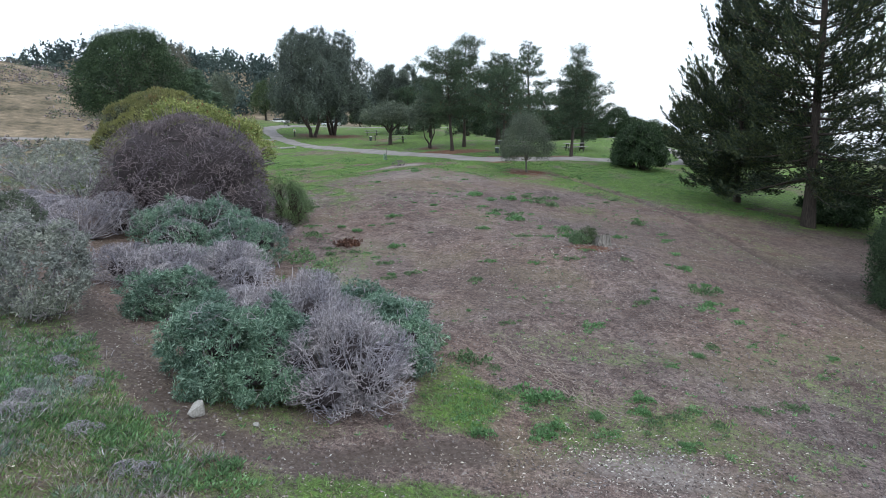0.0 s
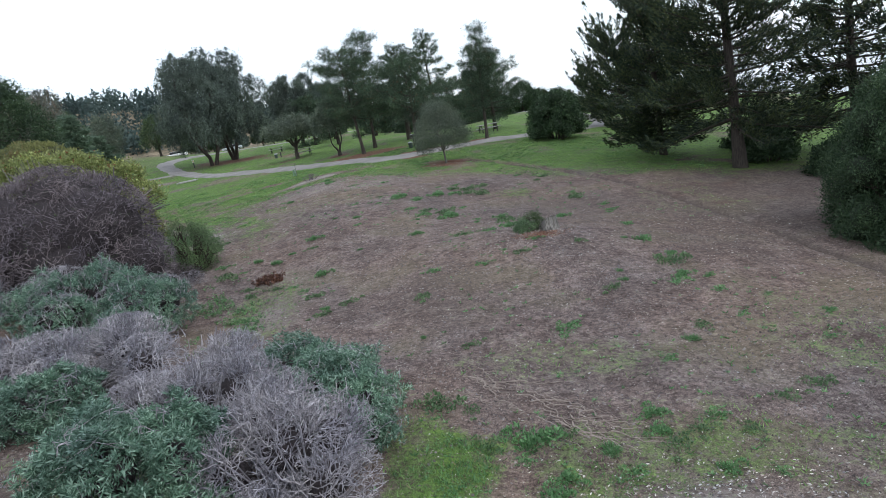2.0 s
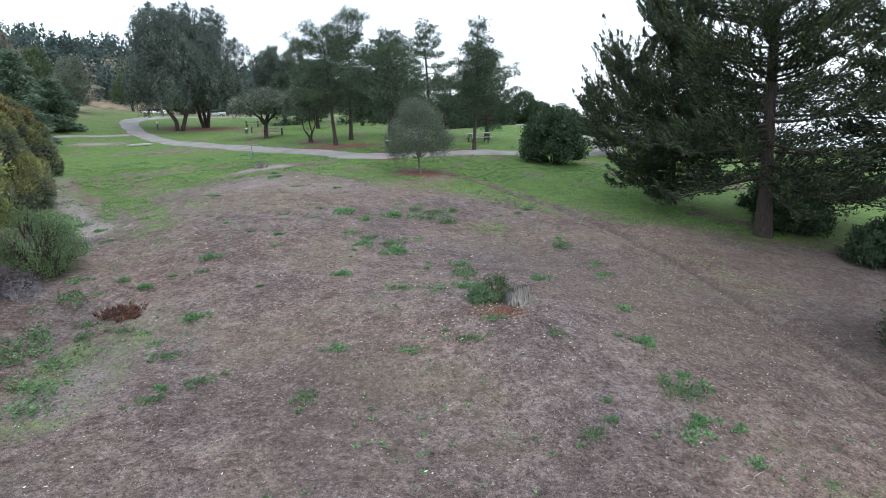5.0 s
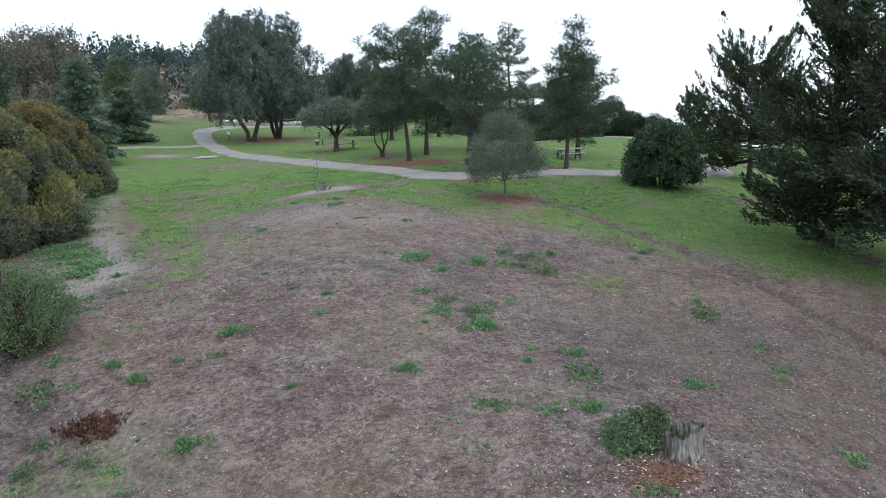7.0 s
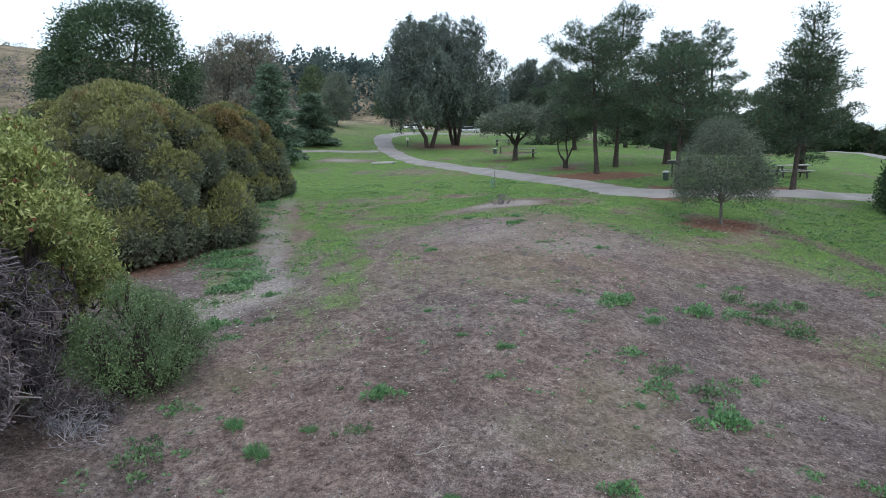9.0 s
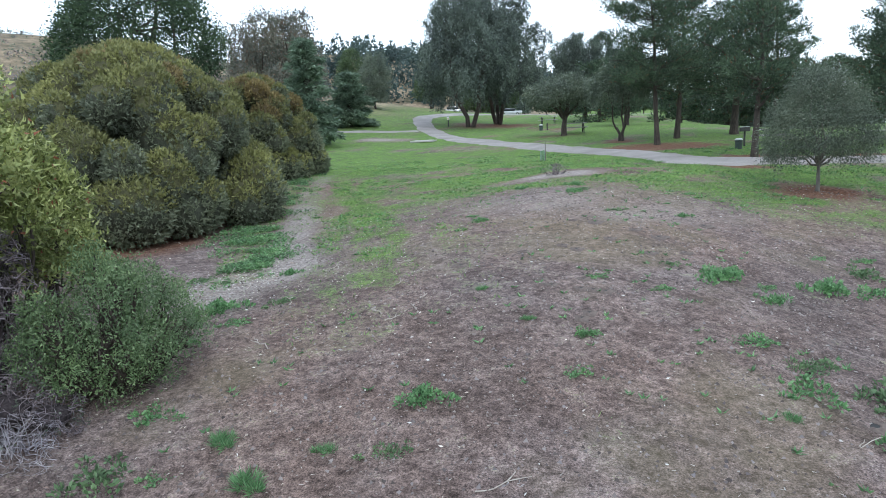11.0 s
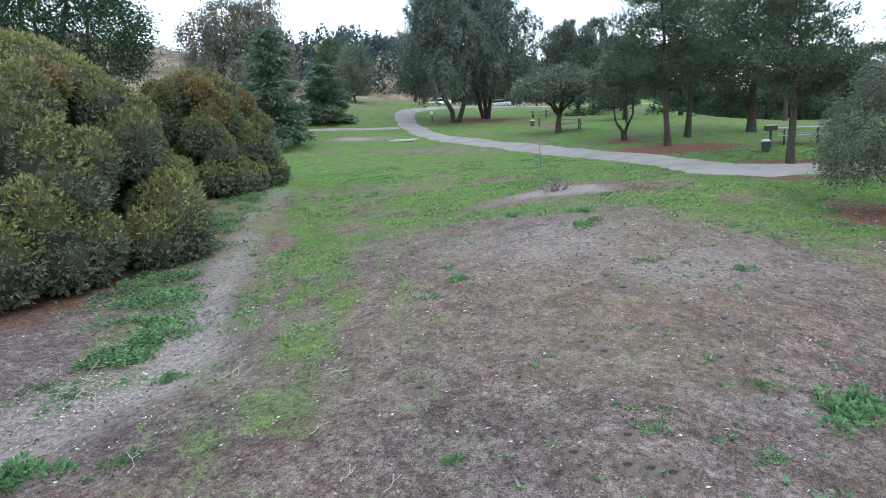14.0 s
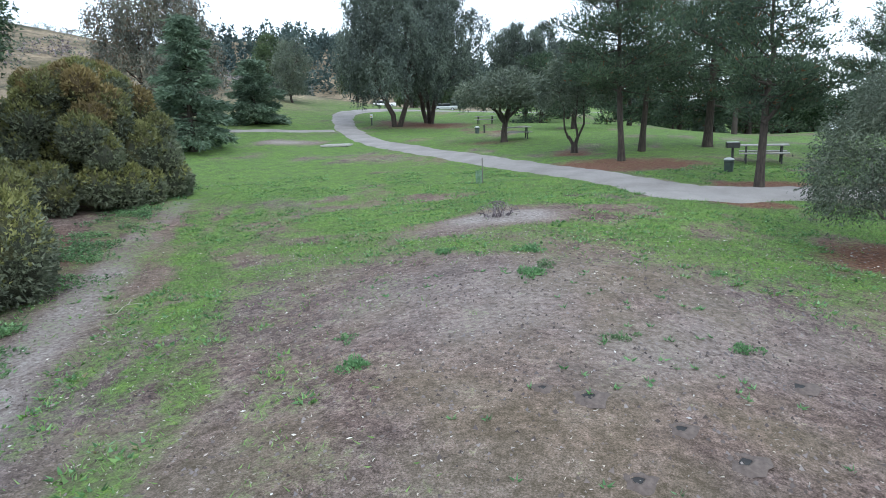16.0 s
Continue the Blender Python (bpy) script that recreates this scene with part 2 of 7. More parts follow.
PATH_LINE = chain([(-2, 136), (-14, 128), (-22, 117), (-25.6, 106), (-24.6, 97), (-21.8, 89), (-19, 82.7), (-14.9, 75.5), (-10.7, 70), (-6.5, 64.9), (-3.2, 60.5), (-0.4, 56.9), (1.5, 54.4), (3.6, 53.0), (7.1, 53.4), (10.7, 54.4), (15, 55.4), (20.5, 57.8), (22.8, 60.6), (24.6, 65.5), (25.6, 72), (25.6, 80), (25.2, 87), (24.6, 91.5), (25.4, 94.5), (29, 96.4), (36, 98)])
SIDE_LINE = chain([(-50, 66), (-36, 73), (-28, 78.6), (-20.5, 82.8)])
TRAIL_LINE = chain([(14.2, 13), (13.5, 18), (13.4, 22.3), (13.3, 26), (13.1, 30.5), (12, 36), (9.7, 41.8), (8.2, 44.7), (6.3, 46.3)])
FOOT_LINE = chain([(-12.5, 20.2), (-10.4, 18.0), (-7.6, 13.9), (-6.1, 12.0), (-4.5, 10.0), (-3.1, 9.1), (-1.9, 8.9), (-0.8, 9.45), (0.4, 9.7)])

LANE_LINE = chain([(-4.3, 32.6), (-4.9, 34.2), (-5.8, 36.0), (-7.4, 39.1), (-9.4, 43.5), (-12.2, 50.4), (-15.0, 57.8), (-17.0, 64)])
WEED_LINE = chain([(-8.4, 34.0), (-9.2, 35.8), (-10.7, 38.2), (-11.8, 40.6), (-14.0, 45.4), (-16.2, 50.6), (-18.2, 57)])


def land(x, y):
    """Height of the ground everywhere, from the meadow out to the hills and down to the bay."""
    x, y = np.asarray(x, float), np.asarray(y, float)
    z = meadow(x, y)
    far = smooth(48, 120, np.hypot(x * 1.25, y - 50))
    z = z * (1 - far) + 5.0 * far
    z = z - np.interp(y, [50, 57, 61, 66, 73, 81, 89, 95, 105, 150], [0, 0.13, 0.25, 0.36, 0.56, 0.84, 1.12, 1.3, 1.9, 1.3]) * (1 - 0.4 * smooth(8, 20, x))
    z = z - 26 * smooth(24, 130, x - 0.12 * y)
    z = z + 2.6 * bell(x, y, 26.5, 91, 8, 20, 0) - 8 * smooth(104, 160, y) * smooth(2, 22, x)
    hills = 21 * bell(x, y, -112, 112, 60, 46, 12) + 53 * bell(x, y, -205, 487, 150, 120, 14) + 26 * bell(x, y, -560, 330, 200, 200, 0)
    z = z + hills * (0.86 + 0.28 * field(x, y, 34.0, 3.0))
    m = (np.abs(x - 11) < 5) & (y > 10) & (y < 48)
    if m.any():
        z = z - np.where(m, 0.27 * np.exp(-((off_line(np.where(m, x, 0), y, TRAIL_LINE) / 0.2) ** 2)), 0)
    near = 1 - smooth(60, 120, np.hypot(x, y - 40))
    z = z + near * (0.10 * (field(x, y, 2.3, 1.0) - 0.5) + 0.035 * (field(x, y, 0.6, 2.0) - 0.5))
    return z


def height(x, y):
    return float(land(x, y))


def cover(x, y):
    """How much grass, fallen needles, pale chips and trodden dirt lie at points of the plan, each from 0 to 1; the last
    also holds painted cypress shade.
    """
    n0, n1, n2, n3 = field(x, y, 7.0, 9.0), field(x, y, 3.1, 5.0), field(x, y, 1.1, 6.0), field(x, y, 0.45, 7.0)
    rough = 0.25 * n0 + 0.35 * n1 + 0.25 * n2 + 0.15 * n3 - 0.5
    brow = np.interp(x, [-14, -7, -3, 1, 5.6, 8, 11.5, 20], [30, 43.5, 45.5, 42.5, 41.0, 39.0, 36.0, 32.0])
    grass = 0.95 * smooth(-2.6, 3.6, y - brow + 7 * rough)
    weedy = off_line(x, y, WEED_LINE)
    grass = grass * np.maximum(smooth(-9, -5.5, x + 0.32 * (y - 38)), smooth(48, 55, y))
    grass = np.maximum(grass, 0.9 * smooth(0.3, 0.85, 1.1 * bell(x, y, -4.2, 45.4, 3.6, 1.0, -38) + 0.9 * rough))
    grass = np.maximum(grass, 0.5 * smooth(1.0, 0.3, weedy + 1.5 * rough))
    grass = np.maximum(grass, 0.95 * smooth(0.25, 0.8, 1.2 * bell(x, y, 15.2, 41, 3.6, 6.5, 0) + 0.8 * rough))
    grass = np.maximum(grass, 0.55 * smooth(0.35, 0.9, bell(x, y, 7.4, 33.7, 2.0, 1.7) + 0.9 * rough))
    grass = np.maximum(grass, 0.36 * smooth(0.3, 0.9, bell(x, y, 3.5, 15.0, 3.2, 1.3, -10) + bell(x, y, 9.5, 14.5, 2.4, 4.5, 0) + 0.9 * rough))
    grass = np.maximum(grass, 0.85 * smooth(0.3, 0.9, 1.1 * bell(x, y, 0.2, 11.2, 1.2, 2.1, -12) + 1.1 * bell(x, y, -0.5, 8.1, 2.4, 0.6) + 2.6 * rough))
    grass = np.maximum(grass, 0.5 * smooth(0.35, 0.95, bell(x, y, 3.5, 10.6, 6, 2.2, 0) + 2.2 * rough))
    grass = np.maximum(grass, 0.55 * smooth(0.3, 0.9, 1.3 * bell(x, y, -7.0, 9.0, 5.0, 5.0, 0) + 2.0 * rough))
    grass = np.maximum(grass, 0.6 * smooth(0.3, 0.8, bell(x, y, -0.8, 7.6, 3.4, 0.6) + 1.6 * rough))
    grass = np.maximum(grass, 0.5 * smooth(0.35, 0.8, bell(x, y, -3.6, 22, 1.6, 4.5, 0) + 1.2 * rough))
    grass = np.maximum(grass, 0.8 * smooth(0.3, 0.8, bell(x, y, -22, 42, 8, 6) + rough))
    grass = grass * (1 - 0.95 * smooth(0.3, 0.7, bell(x, y, -21.2, 74.0, 3.0, 1.5, 35) + 0.8 * rough))
    grass = grass * (1 - 0.85 * smooth(0.25, 0.7, bell(x, y, -2.9, 48.2, 2.8, 1.5, 20) + 0.9 * rough))
    grass = grass * (1 - 0.55 * smooth(0.3, 0.75, bell(x, y, -5.5, 53.2, 2.0, 1.0, 20) + 0.9 * rough))
    grass = grass * (1 - 0.45 * smooth(0.35, 0.8, bell(x, y, -10.6, 46, 0.8, 10, 20) + 0.9 * rough))
    grass = grass * (1 - 0.7 * smooth(0.56, 0.78, n1 * 0.5 + n2 * 0.35 + n3 * 0.15))
    lane = off_line(x, y, LANE_LINE) + 2.4 * rough
    streak = 0.6 * field(x + 0.42 * y, 0.16 * y, 0.7, 14.0) + 0.4 * field(x + 0.42 * y, 0.3 * y, 0.28, 15.0)
    lush = 0.68 + 0.3 * smooth(33, 42, y)
    grass = np.maximum(grass, lush * np.maximum(0.95 * smooth(2.3, 0.5, lane), 0.5 * smooth(4.2, 1.2, lane)) * (0.25 + 0.75 * smooth(0.34, 0.56, streak)) * (1 - 0.5 * smooth(0.56, 0.74, n2 * 0.6 + n3 * 0.4)))
    grass = grass * smooth(0.2, 0.6, off_line(x, y, FOOT_LINE) + 0.5 * rough) * (1 - 0.7 * smooth(0.6, 0.2, off_line(x, y, TRAIL_LINE)))
    needles = 1.2 * bell(x, y, 1.4, 59.8, 3.8, 2.4) + 0.8 * bell(x, y, -1.0, 64.8, 1.6, 1.2) + bell(x, y, 6.0, 54.6, 2.6, 1.2) + bell(x, y, 11, 55.8, 2.6, 1.5)
    needles = needles + 0.9 * bell(x, y, -15, 91, 5, 3.5) + 0.45 * bell(x, y, -7, 84, 6, 3) + 0.8 * bell(x, y, -6, 73, 3, 2) + 0.8 * bell(x, y, 5.8, 45.8, 1.6, 1.4)
    needles = needles + 0.8 * bell(x, y, -14.6, 40.5, 2.4, 9, 12) + 0.35 * bell(x, y, 19.5, 31, 4.8, 6.5) + 0.4 * bell(x, y, -14, 95, 7, 4) + bell(x, y, 4.4, 51.0, 1.4, 0.5) + 0.9 * bell(x, y, 0.8, 54.2, 1.9, 0.45, -50)
    needles = needles + 0.8 * bell(x, y, 5.3, 22.75, 0.5, 0.35)
    needles = smooth(0.25, 0.75, needles + 0.9 * rough)
    grass = grass * (1 - 0.85 * needles)
    pale = bell(x, y, -2.9, 48.0, 1.8, 1.1) + 0.95 * bell(x, y, -8.2, 32.8, 1.2, 2.4, 20) + 0.5 * bell(x, y, -0.5, 40, 5, 4) + 0.7 * bell(x, y, -21.2, 74, 3.0, 1.5, 35)
    pale = pale + 0.8 * bell(x, y, 3.4, 9.7, 2.3, 1.0) + 0.5 * bell(x, y, -3.2, 22, 1.8, 6) + 0.62 * smooth(1.1, 0.2, off_line(x - 1.3, y, WEED_LINE)) + 0.4 * bell(x, y, 3, 25, 3, 3)
    pale = smooth(0.25, 0.85, pale + 0.8 * rough)
    trod_and_shade = np.maximum(smooth(0.36, 0.1, off_line(x, y, TRAIL_LINE)) * (1 - 0.45 * smooth(33, 38, y)), 0.9 * smooth(0.5, 0.2, off_line(x, y, FOOT_LINE) + 0.4 * rough))
    # damp, darker soil, plus cypress shade painted in at (15.5, 26) and (19.5, 33)
    damp_and_shade = smooth(0.35, 0.8, 1.0 * bell(x, y, 9.8, 26.0, 2.6, 7.5, 5) + 0.55 * bell(x, y, 7.4, 29, 2.2, 5, 10) + 0.8 * bell(x, y, 1.5, 20, 2.5, 4.5, 10) + 0.85 * bell(x, y, 15.5, 26, 3.4, 8) + 0.9 * bell(x, y, 19.5, 33, 4.5, 6) + 0.95 * bell(x, y, -1.4, 38.6, 0.35, 0.25) + 0.95 * bell(x, y, -0.8, 37.6, 0.4, 0.55, 20) + 0.6 * bell(x, y, 0.6, 36, 0.8, 1.6, 20) + 0.8 * rough)
    return np.clip(grass, 0, 1), np.clip(needles, 0, 1), np.clip(pale, 0, 1), np.clip(np.maximum(trod_and_shade, 0.45 * damp_and_shade), 0, 1)


def link_mesh(name, verts, faces, material, parent=None, label="", smooth_faces=False):
    me = bpy.data.meshes.new(name)
    me.from_pydata(verts, [], faces)
    for m in material if isinstance(material, (list, tuple)) else (material,):
        me.materials.append(m)
    if smooth_faces:
        me.polygons.foreach_set("use_smooth", [True] * len(me.polygons))
    me.update()
    ob = new(name, me)
    if parent:
        ob.parent = parent
    return tagged(ob, label)


def part(name, bm, material, parent, label=""):
    me = bpy.data.meshes.new(name)
    bm.to_mesh(me)
    bm.free()
    me.materials.append(material)
    ob = new(name, me)
    ob.parent = parent
    return tagged(ob, label)


def steps(a, b, fine, grow, reach):
    """Even steps from a to b, then wider and wider ones out to reach on both sides."""
    mid = list(np.arange(a, b + 1e-6, fine))
    s, lo, hi = fine, [a], [b]
    while hi[-1] < reach or lo[-1] > -reach:
        s *= grow
        hi.append(hi[-1] + s)
        lo.append(lo[-1] - s)
    return np.array([*reversed(lo[1:]), *mid, *hi[1:]])


def grid_mesh(name, xs, ys, top):
    gx, gy = np.meshgrid(xs, ys)
    gz = top(gx, gy)
    nx, ny = len(xs), len(ys)
    me = bpy.data.meshes.new(name)
    me.vertices.add(nx * ny)
    me.vertices.foreach_set("co", np.stack([gx, gy, gz], -1).ravel())
    i = (np.arange(ny - 1)[:, None] * nx + np.arange(nx - 1)[None]).ravel()
    quads = np.stack([i, i + 1, i + nx + 1, i + nx], -1)
    me.loops.add(quads.size)
    me.loops.foreach_set("vertex_index", quads.ravel())
    me.polygons.add(len(quads))
    me.polygons.foreach_set("loop_start", np.arange(0, quads.size, 4))
    me.polygons.foreach_set("use_smooth", np.ones(len(quads), bool))
    me.update()
    return me, gx, gy


def ground_material():
    m, n, l, b, out = shader("meadow_ground")
    at = n.new("ShaderNodeAttribute")
    at.attribute_name = "cover"
    sep = n.new("ShaderNodeSeparateColor")
    l.new(at.outputs["Color"], sep.inputs[0])
    wild = n.new("ShaderNodeAttribute")
    wild.attribute_name = "wild"
    wsep = n.new("ShaderNodeSeparateColor")
    l.new(wild.outputs["Color"], wsep.inputs[0])
    fine, mid, wide, grit = noise_node(n, l, 11.0, 7, 0.75), noise_node(n, l, 1.7, 6, 0.7), noise_node(n, l, 0.28, 4), noise_node(n, l, 46.0, 4, 0.75)
    dirt = ramp(n, l, mid, [(0.34, (0.146, 0.110, 0.097)), (0.5, (0.200, 0.154, 0.138)), (0.66, (0.268, 0.216, 0.198))])
    dirt = mixed(n, l, 1.0, dirt, ramp(n, l, wide, [(0.36, (0.74, 0.74, 0.75)), (0.64, (1.16, 1.16, 1.18))]), "MULTIPLY")
    tinge = noise_node(n, l, 0.13, 3)
    dirt = mixed(n, l, 1.0, dirt, ramp(n, l, tinge, [(0.38, (0.95, 0.99, 1.03)), (0.62, (1.05, 0.99, 0.93))]), "MULTIPLY")
    clod = noise_node(n, l, 4.6, 6, 0.72)
    dirt = mixed(n, l, 1.0, dirt, ramp(n, l, clod, [(0.36, (0.66, 0.65, 0.65)), (0.5, (1.0, 1.0, 1.0)), (0.64, (1.26, 1.25, 1.24))]), "MULTIPLY")
    dirt = mixed(n, l, 1.0, dirt, ramp(n, l, fine, [(0.35, (0.47, 0.46, 0.46)), (0.49, (0.96, 0.96, 0.96)), (0.65, (1.52, 1.52, 1.52))]), "MULTIPLY")
    dirt = mixed(n, l, 1.0, dirt, ramp(n, l, grit, [(0.36, (0.36, 0.35, 0.35)), (0.64, (1.6, 1.6, 1.6))]), "MULTIPLY")
    pale = ramp(n, l, fine, [(0.36, (0.17, 0.14, 0.125)), (0.52, (0.32, 0.285, 0.265)), (0.66, (0.46, 0.43, 0.41))])
    needles = ramp(n, l, fine, [(0.36, (0.080, 0.042, 0.028)), (0.52, (0.180, 0.096, 0.064)), (0.66, (0.29, 0.170, 0.120))])
    # also colours the shade painted under the cypresses
    trod_and_shade = ramp(n, l, fine, [(0.36, (0.075, 0.058, 0.050)), (0.66, (0.17, 0.138, 0.120))])
    turf = ramp(n, l, fine, [(0.36, (0.062, 0.104, 0.034)), (0.5, (0.116, 0.208, 0.056)), (0.66, (0.190, 0.300, 0.094))])
    turf = mixed(n, l, 1.0, turf, ramp(n, l, mid, [(0.35, (0.72, 0.8, 0.8)), (0.65, (1.2, 1.12, 1.0))]), "MULTIPLY")
    turf = mixed(n, l, 1.0, turf, ramp(n, l, grit, [(0.36, (0.6, 0.62, 0.6)), (0.62, (1.3, 1.3, 1.25))]), "MULTIPLY")
    moss = ramp(n, l, wide, [(0.50, (0, 0, 0)), (0.62, (0.4, 0.4, 0.4))])
    dirt = mixed(n, l, moss, dirt, (0.135, 0.125, 0.066))
    col = mixed(n, l, sep.outputs[2], dirt, pale)
    col = mixed(n, l, at.outputs["Alpha"], col, trod_and_shade)
    col = mixed(n, l, sep.outputs[1], col, needles)
    patchy = math_node(n, l, "ADD", math_node(n, l, "MULTIPLY", math_node(n, l, "SUBTRACT", fine, 0.5), 2.0), math_node(n, l, "MULTIPLY", math_node(n, l, "SUBTRACT", mid, 0.5), 1.6))
    edge = math_node(n, l, "ADD", sep.outputs[0], patchy)
    col = mixed(n, l, ramp(n, l, edge, [(0.30, (0, 0, 0)), (0.60, (0.5, 0.5, 0.5)), (1.0, (1, 1, 1))]), col, turf)
    dots = ramp(n, l, grit, [(0.66, (0, 0, 0)), (0.71, (0.8, 0.8, 0.8))])
    col = mixed(n, l, dots, col, (0.46, 0.43, 0.40))
    scrub = ramp(n, l, noise_node(n, l, 0.11, 8, 0.72), [(0.36, (0.055, 0.06, 0.036)), (0.5, (0.20, 0.165, 0.115)), (0.66, (0.33, 0.265, 0.185))])
    scrub = mixed(n, l, 1.0, scrub, ramp(n, l, noise_node(n, l, 0.9, 6, 0.75), [(0.35, (0.55, 0.58, 0.6)), (0.65, (1.3, 1.25, 1.2))]), "MULTIPLY")
    col = mixed(n, l, wsep.outputs[0], col, scrub)
    green = ramp(n, l, noise_node(n, l, 0.05, 6), [(0.3, (0.085, 0.15, 0.035)), (0.7, (0.16, 0.23, 0.07))])
    col = mixed(n, l, wsep.outputs[1], col, green)
    l.new(col, b.inputs["Base Color"])
    b.inputs["Roughness"].default_value = 0.97
    b.inputs["Specular IOR Level"].default_value = 0.15
    bumped(n, l, b, math_node(n, l, "ADD", fine, grit), 0.7, 0.05)
    return m


xs, ys = steps(-16, 17, 0.2, 1.12, 4200), steps(7, 56, 0.2, 1.12, 4200)
me, gx, gy = grid_mesh("ground", xs, ys, land)
grass, needles, pale, trod_and_shade = cover(gx, gy)
outer = smooth(75, 130, np.hypot(gx, gy - 50)) * smooth(-60, -20, gx)
raised = np.maximum(smooth(2, 5, land(gx, gy) - 5.0) * smooth(70, 100, np.hypot(gx, gy)), smooth(-24, -40, gx))
col = me.color_attributes.new("cover", "FLOAT_COLOR", "POINT")
col.data.foreach_set("color", np.stack([grass, needles, pale, trod_and_shade], -1).ravel())
col = me.color_attributes.new("wild", "FLOAT_COLOR", "POINT")
col.data.foreach_set("color", np.stack([raised, outer * (1 - raised), 0 * gx, 0 * gx + 1], -1).ravel())
me.materials.append(ground_material())
ground = tagged(new("ground", me), "brown bare meadow soil with green grass, moss and wood chips", "ground", kind="structure")


def asphalt_material(name="grey_asphalt", tone=1.0):
    m, n, l, b, out = shader(name)
    grit, blot = noise_node(n, l, 40, 4, 0.7), noise_node(n, l, 0.7, 5)
    c = ramp(n, l, blot, [(0.3, (0.20 * tone, 0.185 * tone, 0.175 * tone)), (0.7, (0.31 * tone, 0.292 * tone, 0.278 * tone))])
    c = mixed(n, l, 1.0, c, ramp(n, l, grit, [(0.3, (0.75, 0.75, 0.75)), (0.7, (1.2, 1.2, 1.2))]), "MULTIPLY")
    l.new(c, b.inputs["Base Color"])
    b.inputs["Roughness"].default_value = 0.9
    bumped(n, l, b, grit, 0.3, 0.01)
    return m


ASPHALT = asphalt_material()


def strip(name, line, width, label, seed, rise=0.05, flare=None):
    """A paved way with a slightly cambered top, ragged edges and sides that go into the ground."""
    verts, faces, cols = [], [], 8
    d = np.gradient(line, axis=0)
    d /= np.linalg.norm(d, axis=1)[:, None]
    for i, ((x, y), (dx, dy)) in enumerate(zip(line, d)):
        lo = -width / 2 - 0.22 * (field(i * 0.9, 0.0, 2.0, seed) - 0.5)
        hi = width / 2 + 0.22 * (field(i * 0.9, 9.0, 2.0, seed) - 0.5)
        if flare:
            hi_extra = flare[2] * math.exp(-(((x - flare[0]) ** 2 + (y - flare[1]) ** 2) / 3.2))
            hi += hi_extra
        for k in range(cols + 1):
            s = lo + (hi - lo) * k / cols
            px, py = x + dy * s, y - dx * s
            edge = k in (0, cols)
            verts.append((px, py, height(px, py) + (-0.06 if edge else rise + 0.02 * (1 - (2 * k / cols - 1) ** 2))))
    for i in range(len(line) - 1):
        for k in range(cols):
            a = i * (cols + 1) + k
            faces.append((a, a + 1, a + cols + 2, a + cols + 1))
    return tagged(link_mesh(name, verts, faces, ASPHALT, smooth_faces=True), label, "path", kind="structure")


strip("path", chain(list(PATH_LINE[::2]), 6), 2.3, "grey asphalt footpath curving through the park", 11.0, flare=(2.9, 52.6, 1.5))
strip("side_path", chain(list(SIDE_LINE[::2]), 6), 1.5, "narrow paved side path joining the footpath", 12.0)
road = strip("road", chain([(-60, 120), (-45, 135), (-38, 150), (-20, 158), (20, 150)], 10), 7.0, "grey asphalt access road and parking strip", 13.0, rise=0.08)

# the bay and its far shore, east of the park
water, n, l, b, out = shader("bay_water")
l.new(ramp(n, l, noise_node(n, l, 0.01, 4), [(0.3, (0.10, 0.13, 0.15)), (0.7, (0.16, 0.19, 0.21))]), b.inputs["Base Color"])
b.inputs["Roughness"].default_value = 0.12
bumped(n, l, b, noise_node(n, l, 0.8, 5), 0.25, 0.2)
tagged(link_mesh("water", [(100, -3500, -14), (4000, -3500, -14), (4000, 4000, -14), (100, 4000, -14)], [(0, 1, 2, 3)], water), "pale calm bay water under an overcast sky", "water", kind="structure")


# ---- growing things ----
def unit(v):
    return v / np.maximum(np.linalg.norm(v, axis=-1, keepdims=True), 1e-9)


def leaf_mesh(name, rng, p, d, length, width, materials, slot=None, broad=False):
    """One mesh of many small leaves: p their feet, d the way they point; broad: four-cornered folded leaves, for near plants."""
    count = len(p)
    d = unit(d)
    side = unit(np.cross(d, rng.normal(size=(count, 3))))
    ln, wd = length * rng.uniform(0.65, 1.35, (count, 1)), width * rng.uniform(0.65, 1.35, (count, 1))
    if broad:
        mid = p + d * ln * 0.45 + np.cross(side, d) * wd * 0.18
        co = np.stack([p, mid + side * wd / 2, p + d * ln, mid - side * wd / 2], 1)
    else:
        co = np.stack([p + side * wd / 2, p + d * ln, p - side * wd / 2], 1)
    k = co.shape[1]
    me = bpy.data.meshes.new(name)
    me.vertices.add(k * count)
    me.vertices.foreach_set("co", co.ravel())
    me.loops.add(k * count)
    me.loops.foreach_set("vertex_index", np.arange(k * count))
    me.polygons.add(count)
    me.polygons.foreach_set("loop_start", np.arange(0, k * count, k))
    for m in materials if isinstance(materials, (list, tuple)) else (materials,):
        me.materials.append(m)
    if slot is not None:
        me.polygons.foreach_set("material_index", np.asarray(slot, np.int32))
    me.update()
    return me


